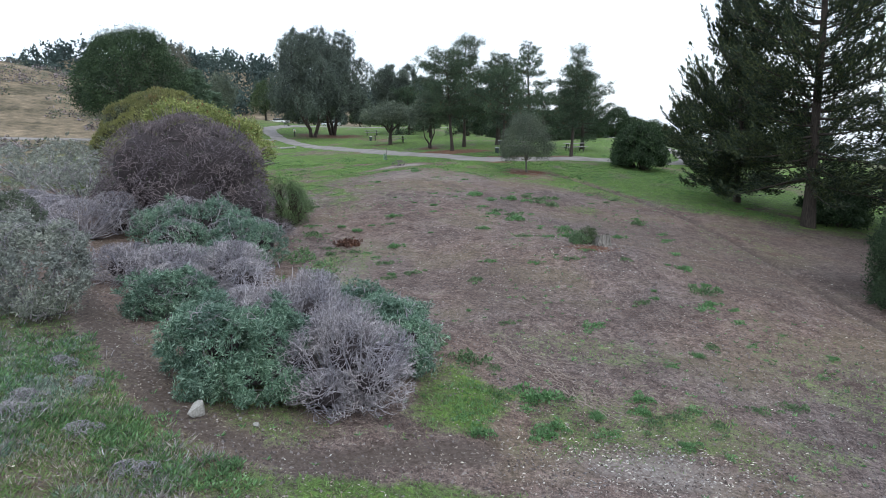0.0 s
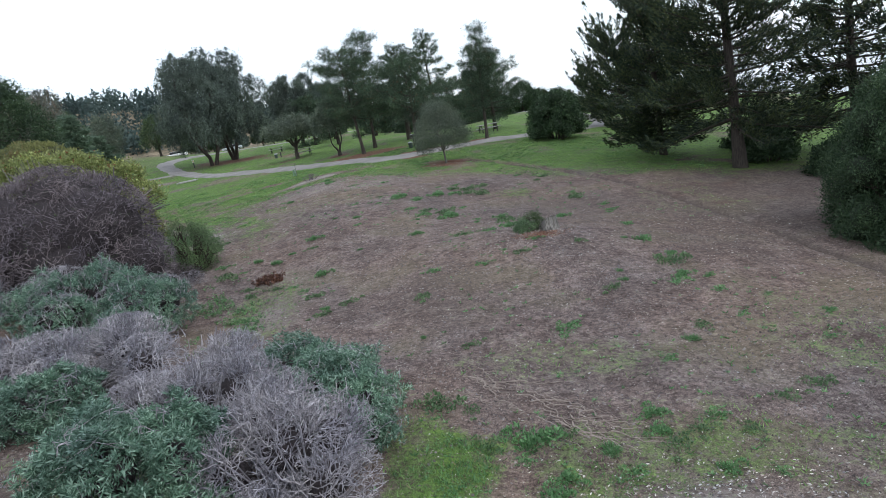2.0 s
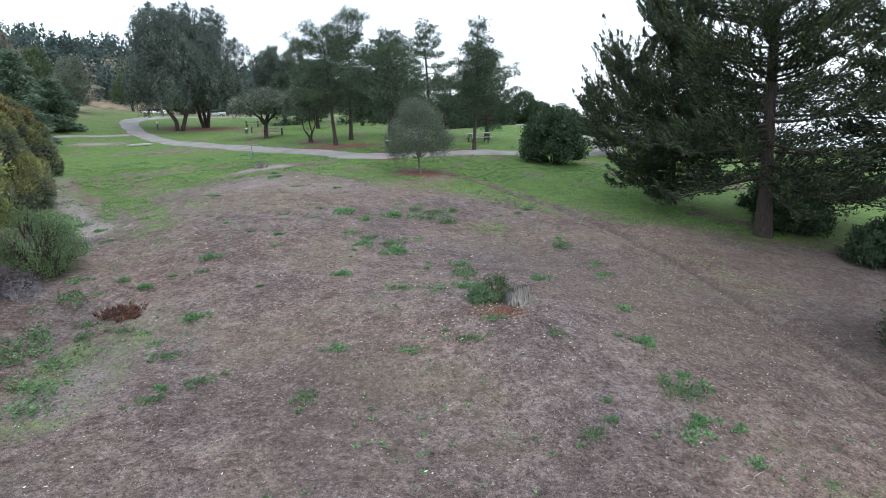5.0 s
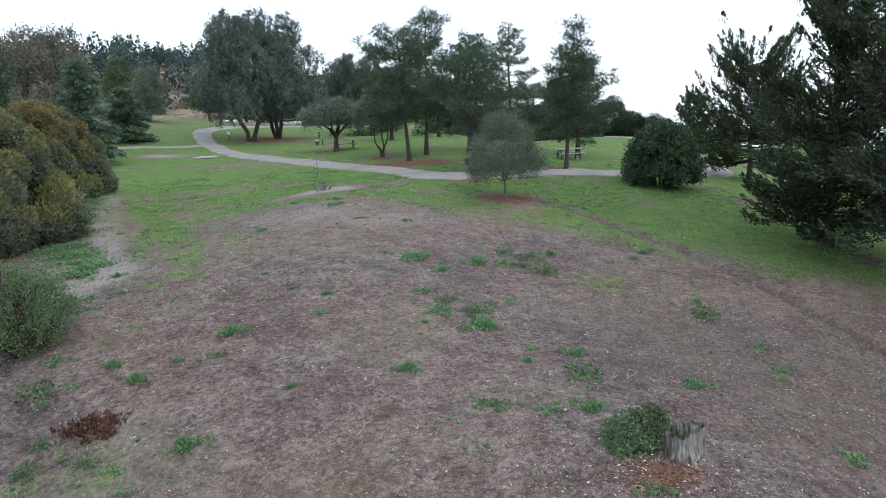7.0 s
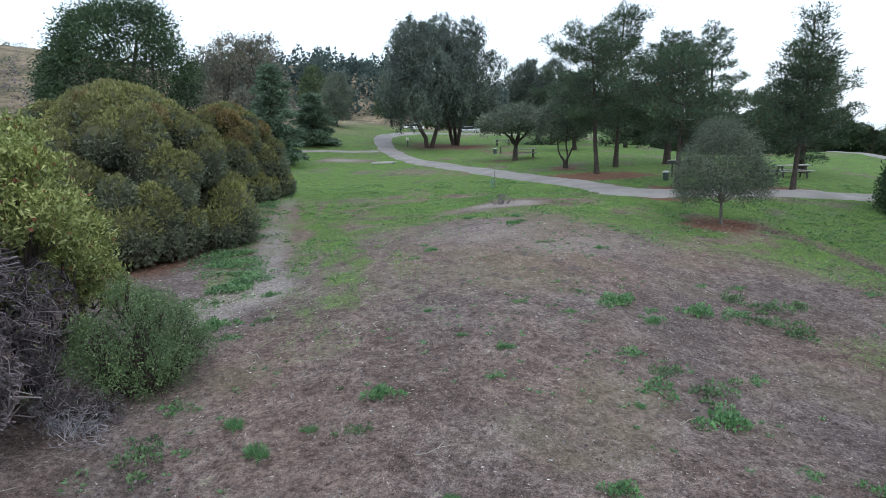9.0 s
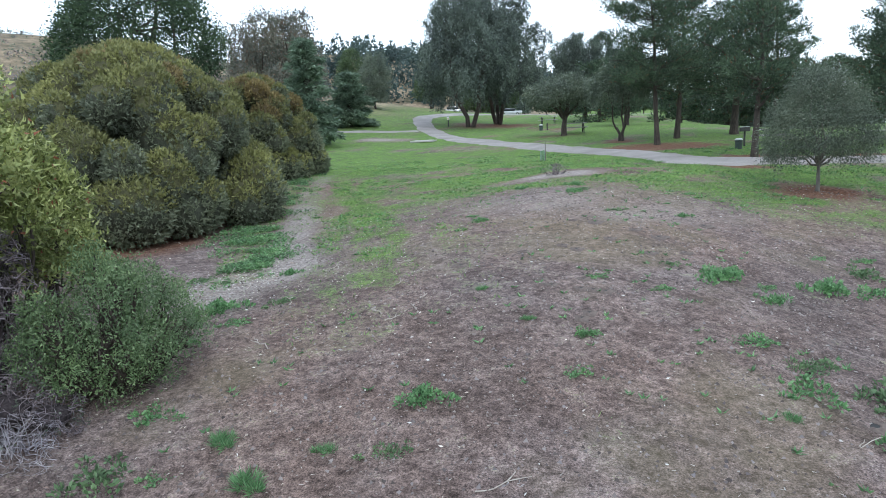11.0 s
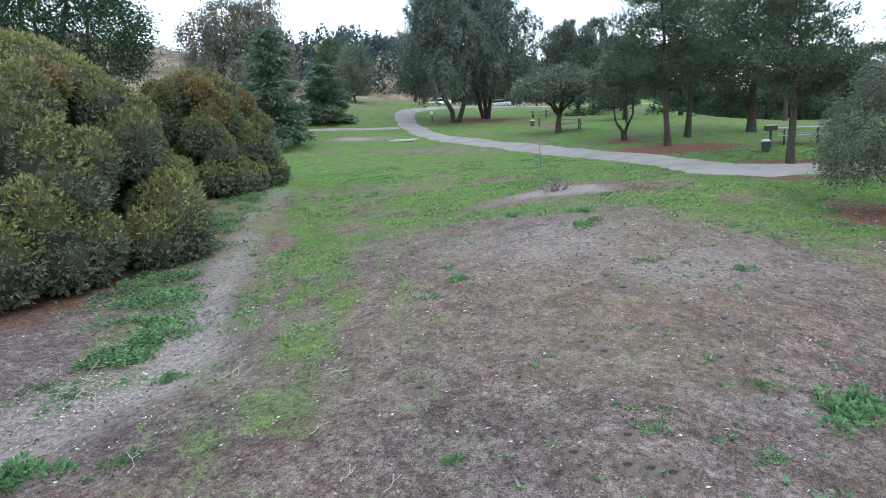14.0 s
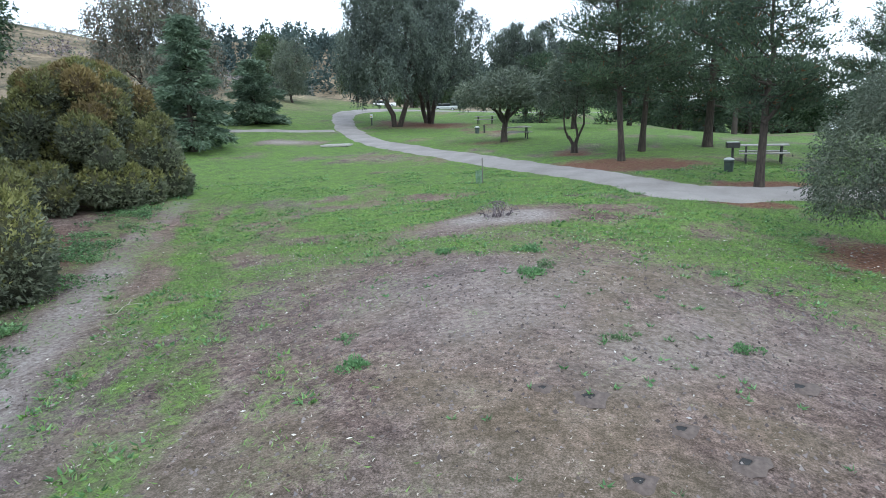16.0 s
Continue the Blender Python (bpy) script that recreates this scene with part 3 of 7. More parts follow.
def stick_mesh(name, a, b, ra, rb, material, sides=3):
    """One mesh of many thin tapered stems from a to b."""
    a, b = np.asarray(a, float), np.asarray(b, float)
    count = len(a)
    ra, rb = np.broadcast_to(ra, (count,))[:, None], np.broadcast_to(rb, (count,))[:, None]
    w = unit(b - a)
    u = unit(np.cross(w, np.where(np.abs(w[:, 2:]) > 0.9, [[1.0, 0, 0]], [[0, 0, 1.0]])))
    v = np.cross(w, u)
    ring = [u * math.cos(2 * math.pi * k / sides) + v * math.sin(2 * math.pi * k / sides) for k in range(sides)]
    co = np.stack([a + r * ra for r in ring] + [b + r * rb for r in ring], 1)
    q = np.array([[k, (k + 1) % sides, sides + (k + 1) % sides, sides + k] for k in range(sides)])
    idx = (np.arange(count)[:, None, None] * 2 * sides + q[None]).ravel()
    me = bpy.data.meshes.new(name)
    me.vertices.add(count * 2 * sides)
    me.vertices.foreach_set("co", co.ravel())
    me.loops.add(len(idx))
    me.loops.foreach_set("vertex_index", idx)
    me.polygons.add(count * sides)
    me.polygons.foreach_set("loop_start", np.arange(0, len(idx), 4))
    me.materials.append(material)
    me.update()
    return me


class Wood:
    """Gathers the tapered tubes of a trunk and its limbs."""

    def __init__(self, sides=8):
        self.verts, self.faces, self.sides = [], [], sides

    def limb(self, pts, radii, sides=None):
        k = sides or self.sides
        pts = np.asarray(pts, float)
        tang = unit(np.gradient(pts, axis=0))
        ref = np.array([1.0, 0.2, 0]) if abs(tang[0][2]) > 0.8 else np.array([0, 0, 1.0])
        first = len(self.verts)
        for p, w, r in zip(pts, tang, radii):
            u = unit(np.cross(w, ref))
            v = np.cross(w, u)
            for j in range(k):
                a = 2 * math.pi * j / k
                self.verts.append(tuple(p + r * (u * math.cos(a) + v * math.sin(a)) * (1 + 0.08 * math.sin(3 * a + 5 * p[2]))))
        for i in range(len(pts) - 1):
            for j in range(k):
                a, b = first + i * k + j, first + i * k + (j + 1) % k
                self.faces.append((a, b, b + k, a + k))

    def bend(self, rng, a, b, ra, rb, sag=0.0, wob=0.08, steps_=6, sides=None):
        a, b = np.asarray(a, float), np.asarray(b, float)
        t = np.linspace(0, 1, steps_)[:, None]
        ln = np.linalg.norm(b - a)
        p = a + (b - a) * t + np.array([0, 0, sag * ln]) * np.sin(math.pi * t)
        p[1:-1] += rng.normal(size=(steps_ - 2, 3)) * wob * ln * 0.25
        self.limb(p, np.linspace(ra, rb, steps_), sides)
        return p

    def build(self, name, material, parent):
        return link_mesh(name, self.verts, self.faces, material, parent, smooth_faces=True)


def under(name, me, parent, label=""):
    ob = new(name, me)
    ob.parent = parent
    return tagged(ob, label)


def rooted(name, x, y, label, category, group="", sink=0.05, turn=0.0):
    ob = new(name)
    ob.matrix_basis = pose(x, y, height(x, y) - sink, 0, 0, turn)
    return tagged(ob, label, category, group)


def clumps(rng, lobes, per_area, shell=0.55, low=-0.75, bury=0.8):
    """Middles of leaf clumps in the outer part of a few egg-shaped lobes (x, y, z, rx, ry, rz), and their outward ways."""
    ps, ds, ks = [], [], []
    for k, (cx, cy, cz, rx, ry, rz) in enumerate(lobes):
        num = max(4, int(per_area * (rx * ry + ry * rz + rx * rz) / 3 * 12.6))
        d = unit(rng.normal(size=(num * 2, 3)))
        d = d[d[:, 2] > low][:num]
        r = shell + (1 - shell) * rng.random((len(d), 1)) ** 0.6
        ps.append(np.array([cx, cy, cz]) + d * r * [rx, ry, rz])
        ds.append(d)
        ks.append(np.full(len(d), k))
    ps, ds, ks = np.concatenate(ps), np.concatenate(ds), np.concatenate(ks)
    open_ = np.ones(len(ps), bool)
    for k, (cx, cy, cz, rx, ry, rz) in enumerate(lobes):
        open_ &= (ks == k) | ((((ps - [cx, cy, cz]) / [rx, ry, rz]) ** 2).sum(1) > bury**2)
    return ps[open_], ds[open_], ks[open_]


def leafed(rng, p, d, per, spread, out=0.6, fall=0.0, flat=1.0, wild=0.55):
    """Leaves round each clump: feet and ways."""
    num = len(p) * per
    pp = np.repeat(p, per, 0) + rng.normal(size=(num, 3)) * spread * [1, 1, flat]
    dd = np.repeat(d, per, 0) * out + rng.normal(size=(num, 3)) * wild
    dd[:, 2] -= fall
    return pp, dd


def broad_tree(name, x, y, seed, lobes, trunk, leaf, label, category="tree", bark=DARKBARK, per_area=5.0, per=22, size=(0.16, 0.08), spread=0.22, fall=0.2, forks=1, group="", shell=0.5, stems=1, low=-0.75):
    """A broad-leaved tree: trunk (height of the fork, radius at the foot, lean x, lean y), limbs to each lobe, twigs, and leaves in clumps."""
    rng = np.random.default_rng(seed)
    t = rooted(name, x, y, label, category, group)
    fork, radius, lx, ly = trunk
    w = Wood()
    tops = []
    for s in range(stems):
        a = 2 * math.pi * s / max(1, stems) + seed
        o = np.array([math.cos(a), math.sin(a), 0]) * (radius * 0.9 if stems > 1 else 0)
        top = np.array([lx, ly, fork]) + o * 3.5
        w.limb([o * 1.6 - [0, 0, 0.15], o * 1.2 + np.array([lx, ly, 0]) * 0.05 + [0, 0, 0.12 * fork], o + np.array([lx, ly, 0]) * 0.4 + [0, 0, fork * 0.55], top], [radius * 1.7, radius * 1.12, radius * 0.95, radius * 0.8])
        tops.append(top)
    for cx, cy, cz, rx, ry, rz in lobes:
        base = min(tops, key=lambda q: np.hypot(q[0] - cx, q[1] - cy))
        w.bend(rng, base - [0, 0, 0.1], (cx, cy, cz - 0.15 * rz), radius * 0.62, radius * 0.16, 0.06, 0.12)
        for _ in range(4):
            dv = unit(rng.normal(size=3)) * [rx, ry, rz] * 0.8
            w.bend(rng, (cx, cy, cz - 0.15 * rz), np.array([cx, cy, cz]) + dv, radius * 0.2, radius * 0.05, 0.04, 0.1, 4, 5)
    w.build("trunk", bark, t)
    p, d, _ = clumps(rng, lobes, per_area, shell, low)
    pp, dd = leafed(rng, p, d, per, spread, 0.6, fall)
    under("crown", leaf_mesh("crown", rng, pp, dd, *size, leaf), t)
    return t


def eucalyptus(name, x, y, seed, tall, wide, stems, label, leaves=60000, leaf=EUCALYPTUS, bark=BROWNBARK, low=0.2, lobes_=23):
    """A gum tree with several dark stems and leaves that hang in long curtains."""
    rng = np.random.default_rng(seed)
    t = rooted(name, x, y, label, "tree")
    w = Wood()
    lines = []
    for s in range(stems):
        a = 2 * math.pi * s / stems + seed
        foot = np.array([math.cos(a), math.sin(a), 0]) * 0.22 * (stems > 1)
        top = np.array([math.cos(a) * wide * 0.2, math.sin(a) * wide * 0.2, tall * 0.62])
        lines.append(w.bend(rng, foot - [0, 0, 0.2], top, 0.021 * tall / stems**0.25, 0.009 * tall, 0, 0.07, 8, 9))
    lobes = []
    for k in range(lobes_):
        f = low + 0.1 + (0.84 - low) * ((k + rng.random()) / lobes_)
        a = k * 2.39996 + rng.uniform(-0.5, 0.5)
        reach = wide * 0.40 * math.sqrt(max(0.06, 1 - ((f - 0.52) / 0.46) ** 2)) * rng.uniform(0.55, 1.1)
        end = np.array([math.cos(a) * reach, math.sin(a) * reach, tall * f])
        line = min(lines, key=lambda p: np.hypot(*(p[-1][:2] - end[:2])))
        root = line[min(7, 3 + int(max(0, f - 0.4) * 9))]
        w.bend(rng, root, end, 0.007 * tall, 0.002 * tall, 0.10, 0.12, 6, 6)
        r = wide * rng.uniform(0.12, 0.19)
        lobes.append((*end, r, r, r * 0.95))
    w.build("trunk", bark, t)
    p, d, _ = clumps(rng, lobes, 900.0 / (len(lobes) * 12.6 * (wide * 0.13) ** 2), 0.3, -0.9, 0.6)
    per = max(8, leaves // len(p))
    drop = rng.uniform(0.03, 0.16, len(p)) * tall * np.where(d[:, 2] < 0.5, 1.0, 0.35)
    num = len(p) * per
    s = rng.random((num, 1))
    pp = np.repeat(p, per, 0) + rng.normal(size=(num, 3)) * (0.27 - 0.16 * s)
    pp[:, 2:] -= s * np.repeat(drop, per)[:, None]
    keep = pp[:, 2] > tall * 0.13
    dd = rng.normal(size=(num, 3)) * 0.7 + [0, 0, -0.8]
    under("crown", leaf_mesh("crown", rng, pp[keep], dd[keep], 0.24, 0.10, leaf), t)
    return t


def pine(name, x, y, seed, tall, wide, bare, label, per=44, lean=(0, 0), whorls=14, radius=0.2, leaf=PINE, flat=0.75, extra=(), tuft=0.2, needle=(0.16, 0.048), full=0.72):
    """A pine: straight trunk, whorls of limbs that rise at their ends, side shoots, and needles in rounded puffs with gaps between them."""
    rng = np.random.default_rng(seed)
    t = rooted(name, x, y, label, "pine tree")
    w = Wood()
    s = np.linspace(0, 1, 9)[:, None]
    spine = np.array([[0, 0, -0.2]]) + s * np.array([[lean[0], lean[1], tall]]) + np.c_[rng.normal(size=(9, 2)) * 0.06 * np.minimum(s, 1), np.zeros(9)]
    w.limb(spine, np.r_[radius * 1.5, np.linspace(radius, 0.03, 8)], 9)
    ps, ds = [], []
    for i in range(whorls):
        start = rng.uniform(0, 2 * math.pi)
        count = rng.integers(3, 7)
        for k in range(count):
            h = bare + (0.985 - bare) * (i + rng.uniform(-0.3, 0.7)) / whorls
            f = min(1.0, max(0.0, (h - bare) / (1 - bare)))
            prof = wide / 2 * (0.62 + 0.5 * math.sin(math.pi * min(1, f * 0.9 + 0.15))) * (1 - full * f**1.8)
            a = start + 2 * math.pi * k / count + rng.uniform(-0.4, 0.4)
            ln = prof * rng.uniform(0.55, 1.15)
            root = np.array([np.interp(h, s[:, 0], spine[:, 0]), np.interp(h, s[:, 0], spine[:, 1]), h * tall])
            way = np.array([math.cos(a), math.sin(a), rng.uniform(-0.18, 0.4) + 0.35 * f])
            end = root + way * ln
            w.bend(rng, root, end, 0.02 + 0.16 * radius * (1 - f), 0.012, -0.06, 0.09, 5, 5)
            across = np.array([-math.sin(a), math.cos(a), 0])
            for u in np.arange(0.4 if ln > 1.2 else 0.55, 1.02, max(0.13, 0.42 / max(ln, 0.5))):
                q = root + (end - root) * u - [0, 0, 0.06 * ln * math.sin(math.pi * min(u, 1))]
                for g in (-1, 0, 1):
                    off = across * g * (0.2 + 0.2 * ln) * (1.15 - 0.65 * u) * rng.uniform(0.6, 1.3)
                    ps.append(q + off + [0, 0, 0.12 * abs(g) + rng.normal() * 0.12])
                    ds.append(unit(way * 0.6 + across * g * 0.6 + [0, 0, 0.75]))
    for root, end in extra:
        w.bend(rng, root, end, 0.08, 0.03, 0.05, 0.1, 6, 6)
        for u in (0.6, 0.75, 0.9, 1.0):
            for _ in range(9):
                ps.append(np.array(root) + (np.array(end) - root) * u + rng.normal(size=3) * [0.5, 0.5, 0.3])
                ds.append(np.array([0, 0, 1.0]))
    w.build("trunk", DARKBARK, t)
    p, d = np.array(ps), np.array(ds)
    num = len(p) * per
    off = unit(rng.normal(size=(num, 3))) * (rng.random((num, 1)) ** 0.5) * tuft * 1.6 * [1, 1, flat]
    big = np.repeat(rng.uniform(0.7, 1.35, (len(p), 1)), per, 0)
    pp = np.repeat(p, per, 0) + off * big
    dd = unit(off) * 0.75 + np.repeat(d, per, 0) * 0.7 + rng.normal(size=(num, 3)) * 0.3
    under("crown", leaf_mesh("crown", rng, pp, dd, *needle, leaf), t)
    return t


def spiky_cypress(name, x, y, seed, tall, wide, label, bare=0.08, arms=140, per=30, radius=0.25, lift=0.6, hang=0.35, top=0.14, bias=1.3, fingers=2.6, inner=0.2, size=(0.17, 0.06), stout=0.085, reach=0.8, leaf=CYPRESS, lean=(0, 0), tuck=0.2):
    """A cypress: long arms that sweep out and up, each with many rising finger shoots clad in tiny scale leaves."""
    rng = np.random.default_rng(seed)
    t = rooted(name, x, y, label, "cypress tree")
    w = Wood()
    s = np.linspace(0, 1, 9)[:, None]
    spine = np.array([[0, 0, -0.3]]) + s * np.array([[lean[0], lean[1], tall * 0.97]]) + np.c_[rng.normal(size=(9, 2)) * 0.1 * s, np.zeros(9)]
    w.limb(spine, np.r_[radius * 1.6, np.linspace(radius, 0.03, 8)], 10)
    feet, ways, longs = [], [], []
    for i in range(arms):
        f = ((i + rng.random()) / arms) ** bias
        h = tall * (bare + (0.98 - bare) * f)
        ln = wide / 2 * ((1 - f) ** 0.8 * (1 - top) + top) * rng.uniform(0.6, 1.15) * (1 - tuck + tuck * min(1.0, f / 0.2))
        a = rng.uniform(0, 2 * math.pi)
        root = np.array([lean[0] * h / tall, lean[1] * h / tall, h])
        out = np.array([math.cos(a), math.sin(a), 0])
        cross = np.array([-out[1], out[0], 0])
        up = lift * rng.uniform(0.5, 1.4) * (0.3 + 1.0 * f)
        tt = np.linspace(0, 1, 8)[:, None]
        line = root + out * ln * tt + np.array([0, 0, 1.0]) * ln * (up * tt**1.7 - hang * max(0.0, 1 - f / 0.3) * tt**1.3)
        line += cross * ln * 0.14 * rng.normal() * tt**2
        line[:, 2] = np.maximum(line[:, 2], 0.5)
        w.limb(line, np.linspace(0.025 + 0.2 * radius * (1 - f), 0.01, 8), 5)
        n = max(6, int(ln * fingers))
        u = inner + (1 - inner) * (np.arange(n) + rng.random(n)) / n
        u[-1] = 1.0
        q = np.stack([np.interp(u, tt[:, 0], line[:, k]) for k in range(3)], -1)
        tang = unit(np.stack([np.interp(u, tt[:, 0], np.gradient(line[:, k])) for k in range(3)], -1))
        swing = rng.uniform(-1.0, 1.0, (n, 1))
        swing[-1] = 0
        feet.append(q)
        ways.append(unit(tang * 0.8 + cross * swing + np.array([0, 0, 1.0]) * rng.uniform(-0.1, 0.95, (n, 1))))
        longs.append(reach * rng.uniform(0.45, 1.25, n) * (0.55 + 0.75 * (1 - u)) * min(1.3, 0.45 + ln / 4))
    w.build("trunk", DARKBARK, t)
    q, d, ln = np.concatenate(feet), np.concatenate(ways), np.concatenate(longs)
    num = len(q) * per
    along = rng.random((num, 1))
    dd = np.repeat(d, per, 0)
    pp = np.repeat(q, per, 0) + dd * along * np.repeat(ln, per)[:, None] + rng.normal(size=(num, 3)) * stout * (1.3 - 1.1 * along)
    pp[:, 2] += 0.12 * np.repeat(ln, per) * along[:, 0] ** 2
    under("crown", leaf_mesh("crown", rng, pp, dd + rng.normal(size=(num, 3)) * 0.22, *size, leaf), t)
    return t


def cypress(name, x, y, seed, tall, wide, label, bare=0.08, arms=120, per=60, radius=0.42, leaf=CYPRESS, lift=0.45, group="", droop=0.0, size=(0.30, 0.085), spacing=0.42, thick=0.34, bark=DARKBARK, category="cypress tree", lean=(0, 0), top=0.16, inner=0.22, tuck=0.0, bias=1.0, hang=0.0):
    """A conifer with long arms that sweep out and turn up at their tips, set with dense sprays."""
    rng = np.random.default_rng(seed)
    t = rooted(name, x, y, label, category, group)
    w = Wood()
    s = np.linspace(0, 1, 9)[:, None]
    spine = np.array([[0, 0, -0.3]]) + s * np.array([[lean[0], lean[1], tall * 0.97]]) + np.c_[rng.normal(size=(9, 2)) * 0.1 * s, np.zeros(9)]
    w.limb(spine, np.r_[radius * 1.5, np.linspace(radius, 0.03, 8)], 10)
    ps, ds, rs = [], [], []
    for i in range(arms):
        f = ((i + rng.random()) / arms) ** bias
        h = tall * (bare + (0.97 - bare) * f)
        ln = wide / 2 * ((1 - f) ** 0.75 * (1 - top) + top) * rng.uniform(0.62, 1.12) * (1 - tuck + tuck * min(1.0, f / 0.22))
        a = rng.uniform(0, 2 * math.pi)
        root = np.array([lean[0] * h / tall, lean[1] * h / tall, h])
        out = np.array([math.cos(a), math.sin(a), 0])
        up = lift * rng.uniform(0.5, 1.3) * (0.35 + 0.9 * f)
        tt = np.linspace(0, 1, 7)[:, None]
        line = root + out * ln * tt + np.array([0, 0, 1.0]) * ln * (up * tt**1.8 - (droop + hang * max(0.0, 1 - f / 0.3)) * tt**1.5)
        line += np.array([-out[1], out[0], 0]) * ln * 0.12 * rng.normal() * tt**2
        w.limb(line, np.linspace(0.03 + 0.22 * radius * (1 - f), 0.012, 7), 5)
        n = max(4, int(ln / spacing * 1.6))
        for u in np.linspace(inner, 1.0, n):
            q = np.array([np.interp(u, tt[:, 0], line[:, k]) for k in range(3)])
            fan = thick * (1.15 - 0.75 * u) * min(1.6, 0.5 + ln / 4.5)
            for _ in range(2):
                side = np.array([-out[1], out[0], 0]) * rng.normal() * fan * 1.3
                ps.append(q + side + [0, 0, rng.normal() * fan * 0.35])
                ds.append(unit(line[min(6, int(u * 6) + 1)] - line[max(0, int(u * 6) - 1)]) + side * 0.5)
                rs.append(fan * 0.45 + 0.05)
    w.build("trunk", bark, t)
    p, d, r = np.array(ps), np.array(ds), np.array(rs)
    num = len(p) * per
    pp = np.repeat(p, per, 0) + rng.normal(size=(num, 3)) * np.repeat(r, per)[:, None] * [1, 1, 0.7]
    dd = np.repeat(d, per, 0) + rng.normal(size=(num, 3)) * 0.42 + [0, 0, 0.18 - 0.5 * droop]
    under("crown", leaf_mesh("crown", rng, pp, dd, *size, leaf), t)
    return t


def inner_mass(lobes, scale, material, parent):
    """Solid core added under a shrub's leaves; dark heart colours paint the gaps' shade."""
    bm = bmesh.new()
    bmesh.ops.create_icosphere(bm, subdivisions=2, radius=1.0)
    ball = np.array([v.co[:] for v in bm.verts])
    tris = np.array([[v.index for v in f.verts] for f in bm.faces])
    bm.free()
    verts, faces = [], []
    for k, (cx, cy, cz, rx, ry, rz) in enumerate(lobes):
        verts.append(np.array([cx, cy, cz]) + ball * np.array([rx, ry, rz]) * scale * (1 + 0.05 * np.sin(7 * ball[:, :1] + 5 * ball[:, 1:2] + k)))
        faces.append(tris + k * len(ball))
    return tagged(link_mesh("inner_filler", np.concatenate(verts).tolist(), np.concatenate(faces).tolist(), material, parent, smooth_faces=True), kind="stuff")


def dome_bush(name, x, y, seed, lobes, leaf, label, category="shrub", per_area=9.0, per=26, size=(0.16, 0.05), spread=0.13, fall=-0.4, slots=None, shell=0.8, stems=BROWNBARK, group="", bury=0.9, low=-0.55, core=0.0, heart=None):
    """A rounded shrub of many domes; slots: which of the leaf materials each dome wears."""
    rng = np.random.default_rng(seed)
    t = rooted(name, x, y, label, category, group)
    w = Wood(6)
    for cx, cy, cz, rx, ry, rz in lobes:
        foot = np.array([cx * 0.3, cy * 0.3, -0.15])
        w.bend(rng, foot, (cx, cy, cz), 0.035 + 0.02 * rz, 0.02, 0.0, 0.12, 6)
        for _ in range(3):
            w.bend(rng, (cx * 0.8, cy * 0.8, cz * 0.75), np.array([cx, cy, cz]) + unit(rng.normal(size=3)) * [rx, ry, rz] * 0.8, 0.02, 0.008, 0, 0.1, 4, 4)
    w.build("branchwork", stems, t)
    p, d, k = clumps(rng, lobes, per_area, shell, low, bury)
    ok = p[:, 2] > 0.05
    p, d, k = p[ok], d[ok], k[ok]
    pp, dd = leafed(rng, p, d, per, spread, 0.3, fall, 1.0, 0.7)
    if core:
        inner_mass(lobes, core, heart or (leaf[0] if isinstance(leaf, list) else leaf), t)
    slot = np.repeat(np.array(slots)[k], per) if slots is not None else None
    under("foliage", leaf_mesh("foliage", rng, pp, dd, *size, leaf, slot), t)
    return t


def ring_lobes(seed, radius, tall, count, size, squash=0.9, flat=1.0):
    """Domes spread over a rounded mass of that radius and height."""
    rng = np.random.default_rng(seed)
    out = []
    for i in range(count):
        f = (i + 0.5) / count
        el = math.asin(min(0.98, 0.02 + 0.96 * f))
        a = i * 2.39996 + rng.uniform(-0.3, 0.3)
        r = size * rng.uniform(0.75, 1.25)
        cr = max(0.1, radius - r * 0.75)
        out.append((math.cos(a) * math.cos(el) * cr, math.sin(a) * math.cos(el) * cr * flat, max(r * 0.5, 0.12 * tall + math.sin(el) * (tall * 0.88 - r * squash)), r, r, r * squash))
    return out


def dead_stems(rng, count, radius, tall, thick=0.012, lean=0.6, forks=3):
    """Feet, ends and radii of a thicket of dry forked stems."""
    a, r = rng.uniform(0, 2 * math.pi, count), radius * np.sqrt(rng.random(count))
    foot = np.stack([np.cos(a) * r * 0.35, np.sin(a) * r * 0.35, np.full(count, -0.05)], -1)
    mid = np.stack([np.cos(a) * r * 0.75, np.sin(a) * r * 0.75, tall * rng.uniform(0.4, 0.62, count) * (1.1 - 0.45 * r / radius)], -1) + rng.normal(size=(count, 3)) * 0.06
    A, B, R0, R1 = [foot], [mid], [np.full(count, thick)], [np.full(count, thick * 0.7)]
    for _ in range(forks):
        tip = mid + np.stack([np.cos(a) * r * 0.3, np.sin(a) * r * 0.3, tall * rng.uniform(0.22, 0.5, count) * (1.1 - 0.5 * r / radius)], -1) + rng.normal(size=(count, 3)) * [0.11, 0.11, 0.05]
        A.append(mid)
        B.append(tip)
        R0.append(np.full(count, thick * 0.65))
        R1.append(np.full(count, thick * 0.3))
    return np.concatenate(A), np.concatenate(B), np.concatenate(R0), np.concatenate(R1)


